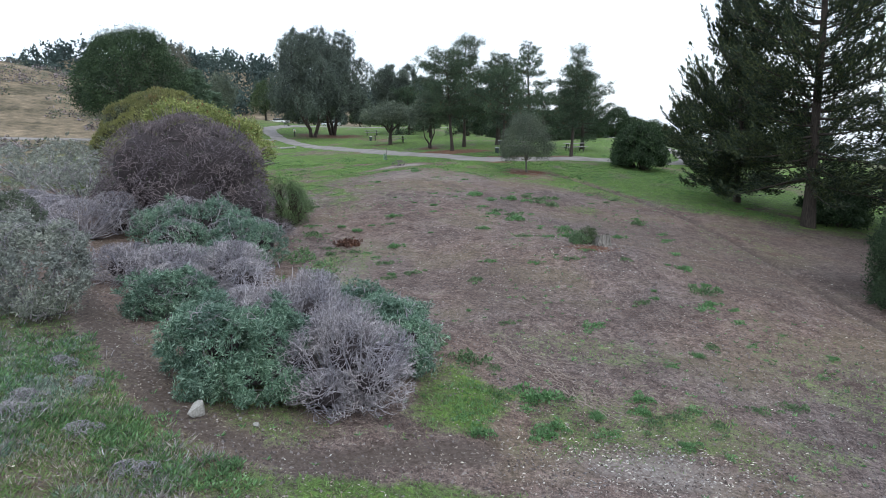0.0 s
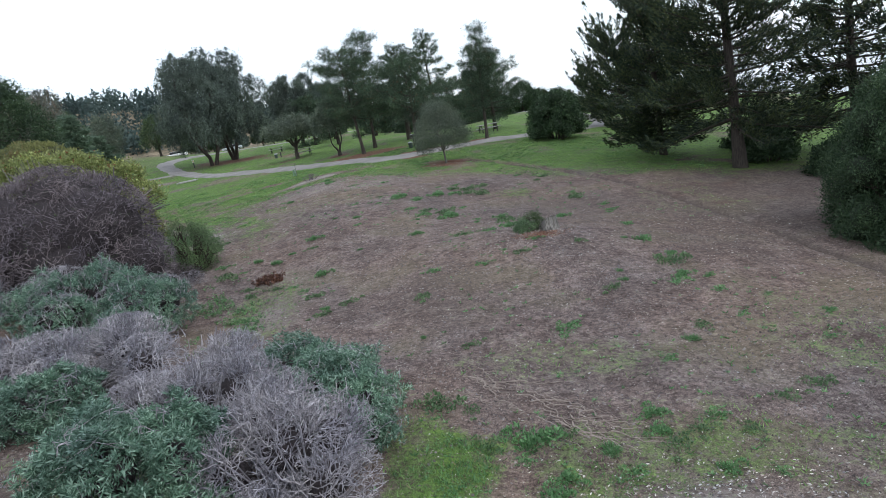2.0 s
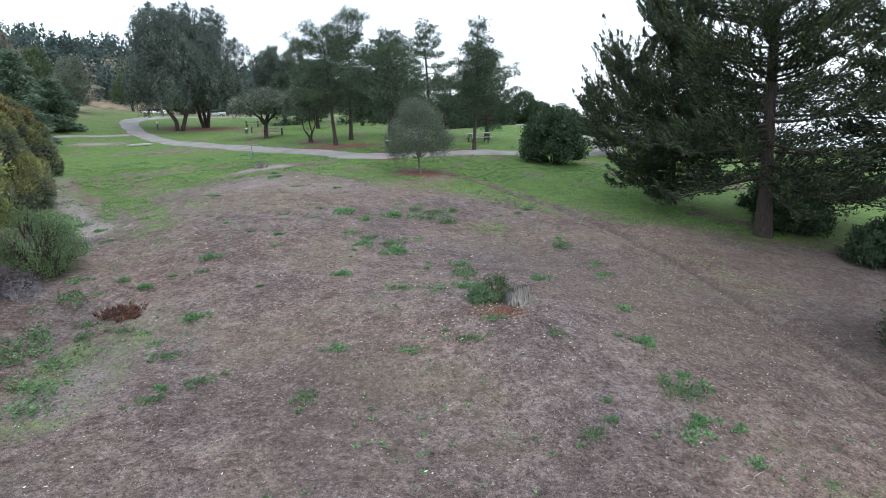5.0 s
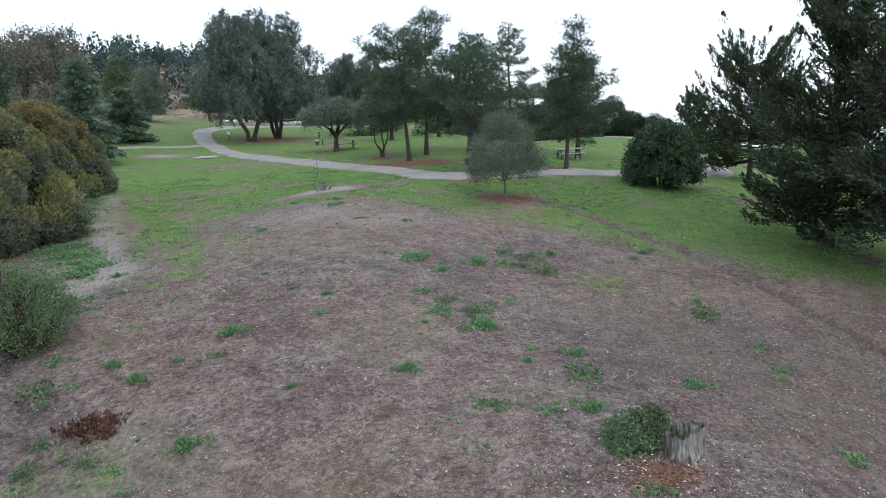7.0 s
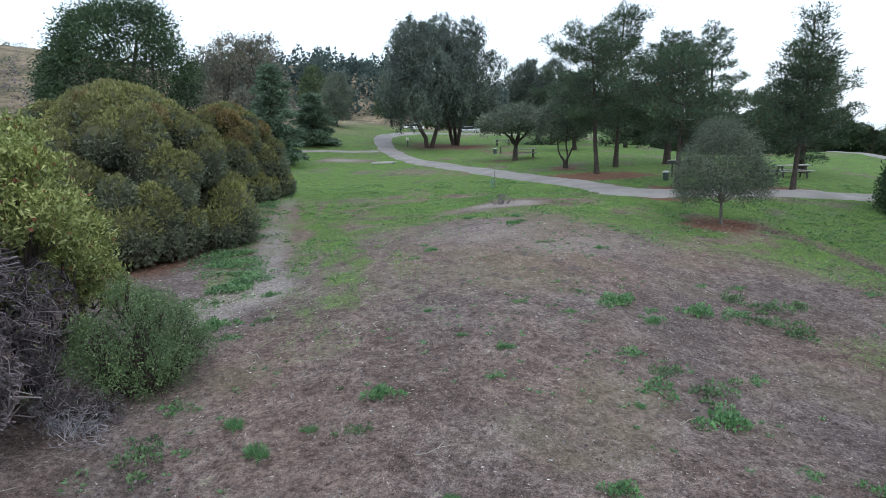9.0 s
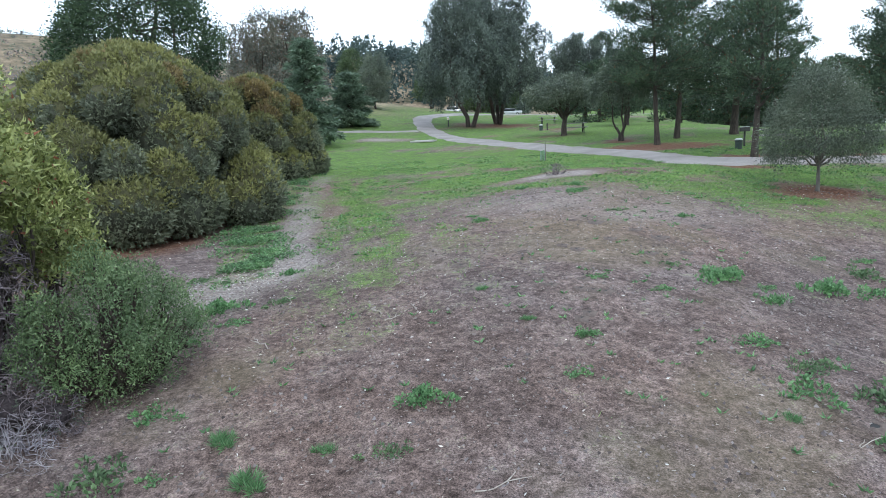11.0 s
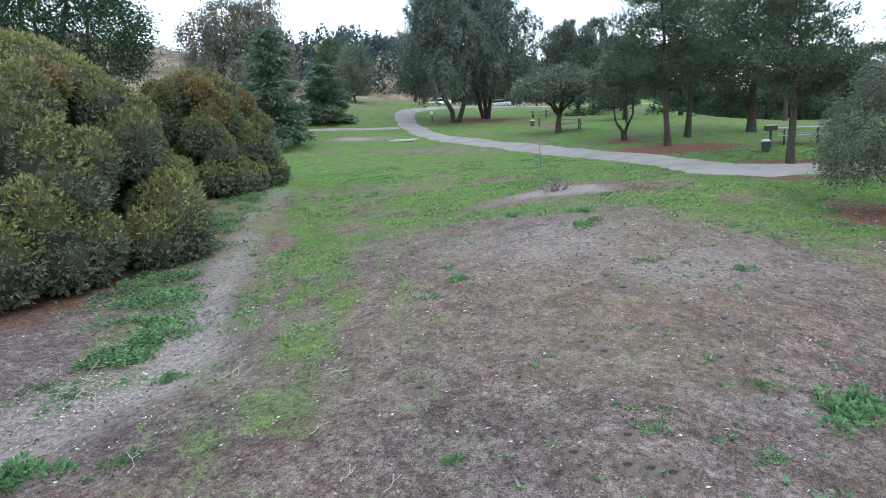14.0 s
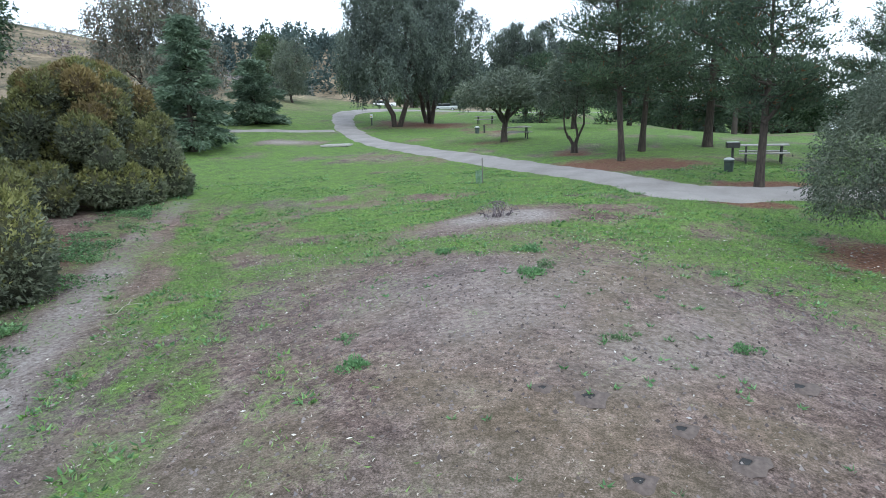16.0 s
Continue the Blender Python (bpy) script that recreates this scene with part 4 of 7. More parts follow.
def twiggy(name, x, y, seed, radius, tall, label, count=260, material=TWIG, thick=0.012, category="dead shrub", green=None, green_share=0.0, spikes=0, leafsize=(0.12, 0.03), forks=3, squash=1.0, per=40):
    """A shrub of bare stems, with leaf rosettes on part of them and old flower spikes."""
    rng = np.random.default_rng(seed)
    t = rooted(name, x, y, label, category)
    a, b, r0, r1 = dead_stems(rng, count, radius, tall, thick, forks=forks)
    a[:, 1] *= squash
    b[:, 1] *= squash
    tagged(under("stem_tangle", stick_mesh("stem_tangle", a, b, r0, r1, material), t), kind="stuff")
    if spikes:
        tips = b[rng.integers(count, len(b), spikes)]
        up = tips + np.c_[rng.normal(size=(spikes, 2)) * 0.05, rng.uniform(0.18, 0.4, spikes)]
        tagged(under("spike_growth", stick_mesh("spike_growth", tips, up, 0.014, 0.005, material, 4), t, "dry grey flower spikes"), kind="stuff")
    if green:
        tips = b[count:][rng.random(len(b) - count) < green_share]
        d = unit(np.c_[tips[:, :2] * 0.6, np.full(len(tips), 0.8)])
        pp, dd = leafed(rng, tips, d, per, 0.045, 0.8, -0.1)
        under("foliage", leaf_mesh("foliage", rng, pp, dd, *leafsize, green), t)
    return t


def tangle(name, x, y, seed, lobes, count, label, material=TWIG, thick=0.008, length=0.32, category="dead shrub", green=None, green_count=0, leafsize=(0.13, 0.03), per=22, spikes=0, stems=40, rise=1.0, curl=0.5, start=(0.3, 0.7), heart=0.0):
    """A rounded mass of crooked bare twigs over domes, with leaf rosettes and old flower spikes among them."""
    rng = np.random.default_rng(seed)
    t = rooted(name, x, y, label, category)
    area = np.array([rx * ry + rx * rz + ry * rz for _, _, _, rx, ry, rz in lobes])
    bumps = unit(rng.normal(size=(5, 3))) * np.linspace(2.5, 9, 5)[:, None]

    def shell(num, inner, outer):
        k = rng.choice(len(lobes), num, p=area / area.sum())
        lo = np.array(lobes)[k]
        d = unit(rng.normal(size=(num, 3)) + [0, 0, 0.35])
        uneven = 1 + 0.22 * np.sin(d @ bumps.T + 1.7 * k[:, None]).sum(-1, keepdims=True) / 2
        p = lo[:, :3] + d * lo[:, 3:] * rng.uniform(inner, outer, (num, 1)) * uneven
        inside = np.zeros(num, bool)
        for j, (cx, cy, cz, rx, ry, rz) in enumerate(lobes):
            inside |= (k != j) & ((((p - [cx, cy, cz]) / [rx, ry, rz]) ** 2).sum(1) < 0.7)
        ok = (p[:, 2] > 0.03) & ~inside
        return p[ok], d[ok], k[ok]

    # dark filler balls stand in for the shade behind the twigs
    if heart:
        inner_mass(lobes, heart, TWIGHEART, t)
    p, d, k = shell(count, *start)
    hold = np.array(lobes)
    A, B, R0, R1 = [], [], [], []
    first = p
    turn = unit(rng.normal(size=p.shape)) * curl
    for leg in range(6):
        turn = 0.55 * turn + rng.normal(size=p.shape) * 0.45 * curl
        ahead = unit(d + turn + [0, 0, 0.2 * rise])
        q = p + ahead * length * rng.uniform(0.6, 1.25, (len(p), 1))
        rel = (q - hold[k, :3]) / hold[k, 3:]
        far = np.linalg.norm(rel, axis=1, keepdims=True)
        q = np.where(far > 1.06, hold[k, :3] + rel / far * hold[k, 3:] * rng.uniform(0.94, 1.08, (len(q), 1)), q)
        q[:, 2] = np.maximum(q[:, 2], 0.02)
        wide = thick * (1.25 - 0.17 * leg)
        A.append(p), B.append(q), R0.append(np.full(len(p), wide)), R1.append(np.full(len(p), wide - 0.17 * thick))
        p, d = q, unit(0.75 * ahead + 0.35 * d)
        if leg in (1, 3):
            p, d, k, turn = np.repeat(p, 2, 0), np.repeat(d, 2, 0), np.repeat(k, 2), np.repeat(turn, 2, 0) + rng.normal(size=(2 * len(p), 3)) * 0.7
    pick = rng.choice(len(first), min(stems * len(lobes), len(first)), replace=False)
    foot = first[pick] * [0.25, 0.25, 0] + rng.normal(size=(len(pick), 3)) * [0.08, 0.08, 0]
    knee = foot * 0.4 + first[pick] * 0.6 + rng.normal(size=(len(pick), 3)) * 0.06 - [0, 0, 0.1]
    tagged(under("woody_growth", stick_mesh("woody_growth", np.concatenate([foot, knee]), np.concatenate([knee, first[pick]]), np.repeat([thick * 2.0, thick * 1.6], len(pick)), np.repeat([thick * 1.6, thick * 1.2], len(pick)), material, 4), t, "thick woody stems"), kind="stuff")
    tagged(under("stem_tangle", stick_mesh("stem_tangle", np.concatenate(A), np.concatenate(B), np.concatenate(R0), np.concatenate(R1), material), t), kind="stuff")
    if spikes:
        p, d, k = shell(spikes, 0.9, 1.0)
        p = p[d[:, 2] > 0.1]
        up = p + np.c_[rng.normal(size=(len(p), 2)) * 0.05, rng.uniform(0.1, 0.24, len(p))]
        tagged(under("spike_growth", stick_mesh("spike_growth", p, up, 0.0085, 0.004, material, 4), t, "dry grey flower spikes"), kind="stuff")
    if green:
        p, d, k = shell(green_count, 0.8, 1.04)
        num = len(p) * per
        a = rng.uniform(0, 2 * math.pi, num)
        ax = np.repeat(unit(d + [0, 0, 0.6]), per, 0)
        u = unit(np.cross(ax, [[0.3, 0.9, 0.1]]))
        v = np.cross(ax, u)
        way = ax * rng.uniform(0.05, 1.1, (num, 1)) + u * np.cos(a)[:, None] + v * np.sin(a)[:, None]
        under("foliage", leaf_mesh("foliage", rng, np.repeat(p, per, 0) + rng.normal(size=(num, 3)) * 0.025 - ax * rng.uniform(0, 0.1, (num, 1)), way, *leafsize, green, broad=True), t)
    return t


def crumb_mesh(name, rng, p, size, material):
    """Many small three-sided lumps lying on the soil."""
    count = len(p)
    r = size * rng.uniform(0.5, 1.5, (count, 1))
    a = rng.uniform(0, 2 * math.pi, (count, 1)) + np.array([[0, 2.1, 4.2]]) + rng.normal(size=(count, 3)) * 0.3
    ring = np.stack([np.cos(a) * r, np.sin(a) * r, np.full(a.shape, -0.004)], -1)
    tip = np.concatenate([rng.normal(size=(count, 2)) * 0.35 * r, r * rng.uniform(0.5, 1.1, (count, 1))], -1)[:, None]
    co = p[:, None] + np.concatenate([ring, tip], 1)
    idx = (np.arange(count)[:, None, None] * 4 + np.array([[0, 1, 3], [1, 2, 3], [2, 0, 3]])[None]).ravel()
    me = bpy.data.meshes.new(name)
    me.vertices.add(count * 4)
    me.vertices.foreach_set("co", co.ravel())
    me.loops.add(len(idx))
    me.loops.foreach_set("vertex_index", idx)
    me.polygons.add(count * 3)
    me.polygons.foreach_set("loop_start", np.arange(0, len(idx), 3))
    me.materials.append(material)
    me.update()
    return me


def tea_bush(name, x, y, seed, radius, tall, domes, size, leaves, leafsize, label, rust=9.0, fineness=2):
    """A huge shrub of many upright domes with deep dark creases, each dome a velvety coat of fine sprigs, olive above and greyer below."""
    rng = np.random.default_rng(seed)
    t = rooted(name, x, y, label, "shrub")
    way, turn = unit(rng.normal(size=(8, 3))) * np.linspace(2.2, 9.0, 8)[:, None], rng.uniform(0, 6.28, 8)

    def lump(p):
        return np.sin(p @ way.T + turn).sum(-1) / 8

    lobes = []
    for i in range(domes):
        f = (i + 0.5) / domes
        el = math.radians(88 * f**1.15)
        a = i * 2.39996 + rng.uniform(-0.35, 0.35)
        r = size * rng.uniform(0.62, 1.3) * (1.0 if f > 0.15 else 1.15)
        reach = radius * (1 + 0.10 * math.sin(2 * a + seed) + 0.07 * math.sin(5 * a)) * math.cos(el) ** 0.75 - r * rng.uniform(0.55, 1.0)
        lobes.append((math.cos(a) * reach, math.sin(a) * reach, max(r * 0.75, tall * math.sin(el) ** 0.85 - r * rng.uniform(0.95, 1.3)), r, r * rng.uniform(0.85, 1.15), r * rng.uniform(1.0, 1.4)))
    lobes += [(math.cos(a) * radius * 0.22, math.sin(a) * radius * 0.22, tall * 0.34, radius * 0.42, radius * 0.42, tall * 0.34) for a in (0.5, 2.6, 4.7)]
    lo = np.array(lobes)
    domes = len(lo)
    tint = rng.normal(size=domes) * 0.2
    bm = bmesh.new()
    bmesh.ops.create_icosphere(bm, subdivisions=fineness, radius=1.0)
    ball = np.array([v.co[:] for v in bm.verts])
    tris = np.array([[v.index for v in q.verts] for q in bm.faces])
    bm.free()
    verts, faces, total, ps, ds, ks = [], [], 0, [], [], []
    area = lo[:, 3] * lo[:, 5]
    for k, c in enumerate(lo):
        near = [j for j in range(domes) if j != k and np.linalg.norm(lo[j, :3] - c[:3]) < lo[j, 3:].max() + c[3:].max()]

        def free(p, bury):
            ok = p[:, 2] > -0.1
            for j in near:
                ok &= (((p - lo[j, :3]) / lo[j, 3:]) ** 2).sum(1) > bury**2
            return ok

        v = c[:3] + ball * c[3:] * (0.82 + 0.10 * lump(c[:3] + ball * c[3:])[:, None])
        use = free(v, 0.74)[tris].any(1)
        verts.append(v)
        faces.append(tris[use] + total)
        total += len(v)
        sprigs = int(leaves / 5 * 1.9 * area[k] / area.sum())
        d = unit(rng.normal(size=(sprigs, 3)))
        p = c[:3] + d * c[3:] * (rng.uniform(0.80, 0.97, (sprigs, 1)) + 0.10 * lump(c[:3] + d * c[3:])[:, None])
        ok = free(p, 0.9)
        ps.append(p[ok])
        ds.append(d[ok])
        ks.append(np.full(ok.sum(), k))

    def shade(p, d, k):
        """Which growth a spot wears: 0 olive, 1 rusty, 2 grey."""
        # olive where spots sit high and face up, grey where low and down-facing
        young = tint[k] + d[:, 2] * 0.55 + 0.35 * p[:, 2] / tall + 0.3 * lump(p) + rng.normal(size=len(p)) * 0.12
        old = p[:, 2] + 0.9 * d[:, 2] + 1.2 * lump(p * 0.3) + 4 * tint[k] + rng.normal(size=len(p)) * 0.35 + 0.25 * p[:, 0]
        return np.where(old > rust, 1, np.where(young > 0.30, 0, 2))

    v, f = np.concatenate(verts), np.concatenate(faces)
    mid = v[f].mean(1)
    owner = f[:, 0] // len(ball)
    # filler core whose dark colours paint the shade seen between the sprigs
    core = link_mesh("inner_filler", v.tolist(), f.tolist(), TEACORE, t, smooth_faces=True)
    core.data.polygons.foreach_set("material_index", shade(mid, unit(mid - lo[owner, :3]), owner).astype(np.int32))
    p, d, k = np.concatenate(ps), np.concatenate(ds), np.concatenate(ks)
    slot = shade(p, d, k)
    w = Wood(6)
    for i in range(9):
        a = i * 2.4
        w.bend(rng, (math.cos(a) * 0.3, math.sin(a) * 0.3, -0.1), (math.cos(a) * radius * 0.6, math.sin(a) * radius * 0.6, tall * 0.5), 0.09, 0.03, 0.05, 0.12, 6)
    w.build("branchwork", GREYBARK, t)
    per = 5
    shoot = np.repeat(unit(d + [0, 0, 0.45] + rng.normal(size=d.shape) * 0.25), per, 0)
    num = len(shoot)
    pp = np.repeat(p, per, 0) + shoot * rng.uniform(-0.06, 0.09, (num, 1)) + rng.normal(size=(num, 3)) * 0.022
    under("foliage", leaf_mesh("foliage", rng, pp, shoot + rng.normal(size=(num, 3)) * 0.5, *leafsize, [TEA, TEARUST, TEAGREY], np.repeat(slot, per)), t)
    return t


# ---- trees of the picnic lawn ----
eucalyptus("eucalyptus_tree", -16.8, 89.0, 3, 13.6, 11.6, 2, "tall grey-green gum tree with drooping leaves beside the path")
eucalyptus("eucalyptus_tree", -15.0, 94.5, 4, 14.2, 12.0, 3, "tall gum tree with three dark stems and hanging leaves")
eucalyptus("eucalyptus_tree", -6.5, 108.0, 5, 11.0, 9.0, 2, "gum tree with grey hanging foliage behind the lawn")
eucalyptus("eucalyptus_tree", -2.0, 114.0, 6, 9.5, 7.0, 1, "slimmer gum tree behind the lawn")
pine("pine_tree", 1.2, 61.2, 11, 8.9, 6.2, 0.36, "dark green pine with a bare lower trunk", lean=(-0.4, 0.2), radius=0.14, whorls=11, per=58, tuft=0.27, full=0.5)
pine("pine_tree", 2.4, 65.0, 12, 10.2, 6.4, 0.34, "tall dark pine with an uneven crown", lean=(0.5, 0.0), radius=0.15, whorls=11, per=58, tuft=0.27, full=0.5)
pine("pine_tree", 5.9, 67.0, 13, 8.8, 7.4, 0.26, "low spreading pine with a thick forked trunk", lean=(0.3, 0.3), radius=0.22, whorls=13)
pine("pine_tree", 12.2, 90.0, 17, 13.0, 6.4, 0.3, "narrow-topped pine standing behind the others", radius=0.19, per=16, needle=(0.26, 0.08))
pine("pine_tree", 5.2, 53.9, 14, 7.4, 4.6, 0.38, "pine with a scarred pale trunk and one long side limb", lean=(0.2, 0.3), radius=0.14, whorls=10, extra=(((0.1, 0.0, 3.4), (-2.6, 0.6, 5.6)), ((0.0, 0, 2.2), (1.6, 0.4, 3.6))))
pine("pine_tree", 11.0, 55.6, 15, 8.8, 3.5, 0.3, "tall open pine with sky showing through its tufts", per=56, lean=(0.7, 0.4), radius=0.125, whorls=12, tuft=0.27, full=0.4)
pine("pine_tree", 14.2, 66.0, 16, 7.6, 7.0, 0.2, "low dense dark pine with drooping limbs", whorls=12, radius=0.18)
for i, (x, y, h) in enumerate(((4.2, 97.0, 7.4), (9.4, 101.0, 8.2), (15.5, 99.0, 7.0), (20.5, 104.0, 7.8), (-4.5, 103.0, 7.0))):
    pine("pine_tree", x, y, 120 + i, h, 8.0, 0.08, "low dark pine closing the back of the lawn", whorls=10, radius=0.2, per=14, needle=(0.34, 0.12), tuft=0.3, full=0.6)
pine("pine_tree", -1.0, 84.0, 19, 6.2, 5.4, 0.2, "dark pine at the back of the picnic lawn", whorls=12, radius=0.2, per=16, needle=(0.26, 0.08))

broad_tree("small_tree", -5.3, 72.2, 21, [(-1.5, 0.2, 3.0, 1.5, 1.5, 0.8), (0.3, 0.3, 3.5, 1.6, 1.5, 0.85), (1.7, -0.2, 3.0, 1.3, 1.4, 0.75), (-0.3, -1.3, 3.0, 1.3, 1.1, 0.7), (0.6, 1.4, 3.1, 1.3, 1.2, 0.7)], (1.3, 0.2, 0.1, 0), OLIVE, "low spreading tree with a twisted trunk beside a picnic table", per_area=11, size=(0.17, 0.09))
broad_tree("small_tree", -0.9, 65.2, 22, [(-0.8, 0, 3.3, 1.3, 1.2, 1.2), (0.8, 0.3, 3.6, 1.4, 1.3, 1.3), (0.1, -0.6, 4.3, 1.1, 1.1, 1.0)], (0.9, 0.1, 0, 0), OLIVE, "small thin-crowned tree with several stems", stems=3, per_area=8, size=(0.17, 0.085))
broad_tree("young_tree", 6.0, 46.0, 23, [(1.14 * a, 1.14 * b, 1.06 * c, 1.14 * u, 1.14 * v, 1.06 * w) for a, b, c, u, v, w in [(0, 0, 2.15, 1.15, 1.15, 1.05), (-0.75, 0.1, 1.75, 0.85, 0.85, 0.75), (0.75, -0.1, 1.8, 0.85, 0.8, 0.8), (0.1, 0.3, 2.95, 0.85, 0.8, 0.8), (-0.35, -0.2, 3.3, 0.55, 0.55, 0.55), (0.6, 0.2, 2.7, 0.6, 0.6, 0.6), (1.05, 0.3, 1.35, 0.6, 0.6, 0.5), (-0.95, -0.2, 1.3, 0.5, 0.5, 0.4), (-0.2, -0.7, 1.8, 0.75, 0.65, 0.7), (-0.8, 0.4, 2.5, 0.5, 0.5, 0.5)]], (1.0, 0.062, 0.0, 0.05), OLIVE, "young grey-green tree with a slender grey trunk", bark=GREYBARK, per_area=19, per=40, size=(0.085, 0.03), spread=0.17, fall=0.35)
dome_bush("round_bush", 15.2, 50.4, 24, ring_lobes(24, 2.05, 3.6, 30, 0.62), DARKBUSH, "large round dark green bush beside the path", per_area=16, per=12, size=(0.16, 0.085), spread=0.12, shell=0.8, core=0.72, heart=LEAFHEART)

# ---- cypresses on the east side ----
spiky_cypress("cypress_tree", 19.3, 34.2, 31, 21.0, 11.0, "huge dark cypress with long limbs and sky showing through", arms=165, per=54, bias=1.12, hang=0.42, bare=0.11, top=0.2, radius=0.26, lift=0.7, fingers=4.8, inner=0.04, tuck=0.1, size=(0.17, 0.065), stout=0.095, reach=1.25)
spiky_cypress("cypress_tree", 17.9, 39.6, 32, 13.0, 7.5, "dense dark cypress with spiky upswept limbs", arms=145, per=54, hang=0.34, bias=1.15, bare=0.06, radius=0.17, lift=1.0, top=0.12, fingers=4.8, inner=0.06, size=(0.17, 0.065), stout=0.09, reach=1.25)
spiky_cypress("cypress_tree", 27.5, 36.0, 33, 22.0, 9.5, "tall sparse cypress with bare lower limbs", arms=150, per=18, bare=0.10, radius=0.26, top=0.4, lift=0.6, fingers=4.6, inner=0.2, size=(0.25, 0.095), stout=0.15)
spiky_cypress("cypress_tree", 26.0, 28.5, 34, 20.0, 9.0, "tall open cypress with greyish dead branches", arms=140, per=18, bare=0.10, radius=0.24, top=0.4, lift=0.6, fingers=4.6, inner=0.2, size=(0.25, 0.095), stout=0.15)
spiky_cypress("cypress_tree", 23.3, 57.0, 35, 7.4, 8.2, "dark spiky cypress beside the bend in the path", arms=110, per=48, lift=0.95, radius=0.17, top=0.42, size=(0.18, 0.075), stout=0.10, fingers=3.4, reach=1.2, bare=0.17, tuck=0.3, hang=0.5, bias=1.1)
spiky_cypress("cypress_tree", 33.0, 90.0, 36, 6.6, 5.6, "spiky dark cypress far along the path", arms=80, per=16, lift=0.9, radius=0.2, top=0.3, size=(0.34, 0.12), stout=0.12, fingers=3.6)
for i, (x, y, tall) in enumerate(((31.0, 102, 4.2), (33.0, 103, 3.2), (34.6, 102, 4.6), (36.6, 104, 3.6), (38.5, 103, 4.4))):
    spiky_cypress("small_cypress", x, y, 330 + i, tall, 0.55 * tall, "small pointed dark cypress far beyond the path", arms=30, per=12, lift=0.8, radius=0.08, top=0.1, size=(0.34, 0.13), stout=0.1, fingers=3.0)
for i, (x, y, k) in enumerate(((21.0, 103.0, 0.9), (27.5, 104.0, 1.15), (24.0, 108.0, 1.0), (16.5, 104.5, 1.0), (18.8, 103.4, 1.1), (30.2, 105.0, 1.0), (33.5, 106.0, 1.05), (13.2, 104.0, 0.9))):
    broad_tree("small_tree", x, y, 340 + i, [(0, 0, 3.0 * k, 2.0 * k, 2.0 * k, 1.5 * k), (-1.5 * k, 0.3, 2.4 * k, 1.5 * k, 1.5 * k, 1.2 * k), (1.4 * k, 0.2, 2.3 * k, 1.5 * k, 1.5 * k, 1.2 * k), (0.4, -0.4, 4.0 * k, 1.2 * k, 1.2 * k, 0.9 * k)], (1.4 * k, 0.15, 0, 0), DARKBUSH, "rounded dark tree beyond the far bend of the path", per_area=9, per=14, size=(0.24, 0.12), spread=0.2)
for i, (x, y, k) in enumerate(((21.6, 35.4, 1.0), (23.4, 39.0, 1.25), (22.6, 31.0, 1.1))):
    dome_bush("low_shrub", x, y, 38 + i, ring_lobes(38 + i, 1.5 * k, 1.7 * k, 12, 0.6), DARKBUSH, "low dark shrub in the shade of the cypresses", per_area=14, per=14, size=(0.16, 0.08), spread=0.13, shell=0.75, core=0.7, group="shrubs under the cypresses")
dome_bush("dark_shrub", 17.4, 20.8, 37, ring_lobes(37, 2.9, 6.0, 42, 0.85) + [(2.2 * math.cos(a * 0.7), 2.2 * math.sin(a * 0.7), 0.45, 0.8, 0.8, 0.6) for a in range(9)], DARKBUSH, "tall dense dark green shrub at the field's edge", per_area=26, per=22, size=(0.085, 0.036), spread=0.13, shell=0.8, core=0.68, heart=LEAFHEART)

# ---- shrubs along the west side ----
tea_bush("tea_tree_bush", -16.7, 40.6, 41, 4.8, 6.0, 150, 0.78, 360000, (0.10, 0.055), "huge rounded olive-green bush of many dense domes", rust=7.6)
tea_bush("tea_tree_bush", -19.7, 53.0, 42, 3.8, 5.3, 95, 0.70, 170000, (0.12, 0.066), "huge rounded bush with rusty brown tops", rust=5.7)
lob = ring_lobes(50, 1.5, 4.1, 24, 0.5)
dome_bush("toyon_bush", -9.0, 28.9, 50, [q for q in lob if q[2] > 1.3], TOYON, "tall shrub with pale yellow-green leaves and dark stems", per_area=13, per=34, size=(0.10, 0.042), spread=0.085, shell=0.5, bury=0.7)
tangle("bare_twig_bush", -8.8, 28.3, 66, [(0, 0, 0.9, 1.2, 1.1, 0.9), (0.3, -0.5, 1.7, 0.9, 0.8, 0.8), (-0.6, 0.3, 1.9, 1.0, 1.0, 0.9)], 400, "dark purplish twiggy shrub under a leafy toyon", PURPLETWIG, 0.009, 0.2, "bare bush", green=TOYON, green_count=120, leafsize=(0.09, 0.035), per=12, curl=1.0, rise=0.4, stems=20)
cypress("cedar_tree", -24.3, 68.0, 43, 8.4, 6.4, "blue-green cedar with drooping branches", bare=0.04, arms=90, per=18, size=(0.34, 0.1), leaf=CEDAR, droop=0.28, lift=0.1, radius=0.18, category="cedar tree")
cypress("cedar_tree", -28.0, 84.0, 44, 5.6, 6.6, "small blue-green cedar by the side path", bare=0.04, arms=70, per=16, size=(0.36, 0.12), leaf=CEDAR, droop=0.2, lift=0.1, radius=0.14, category="cedar tree")
lob = ring_lobes(45, 2.9, 5.35, 42, 0.6)
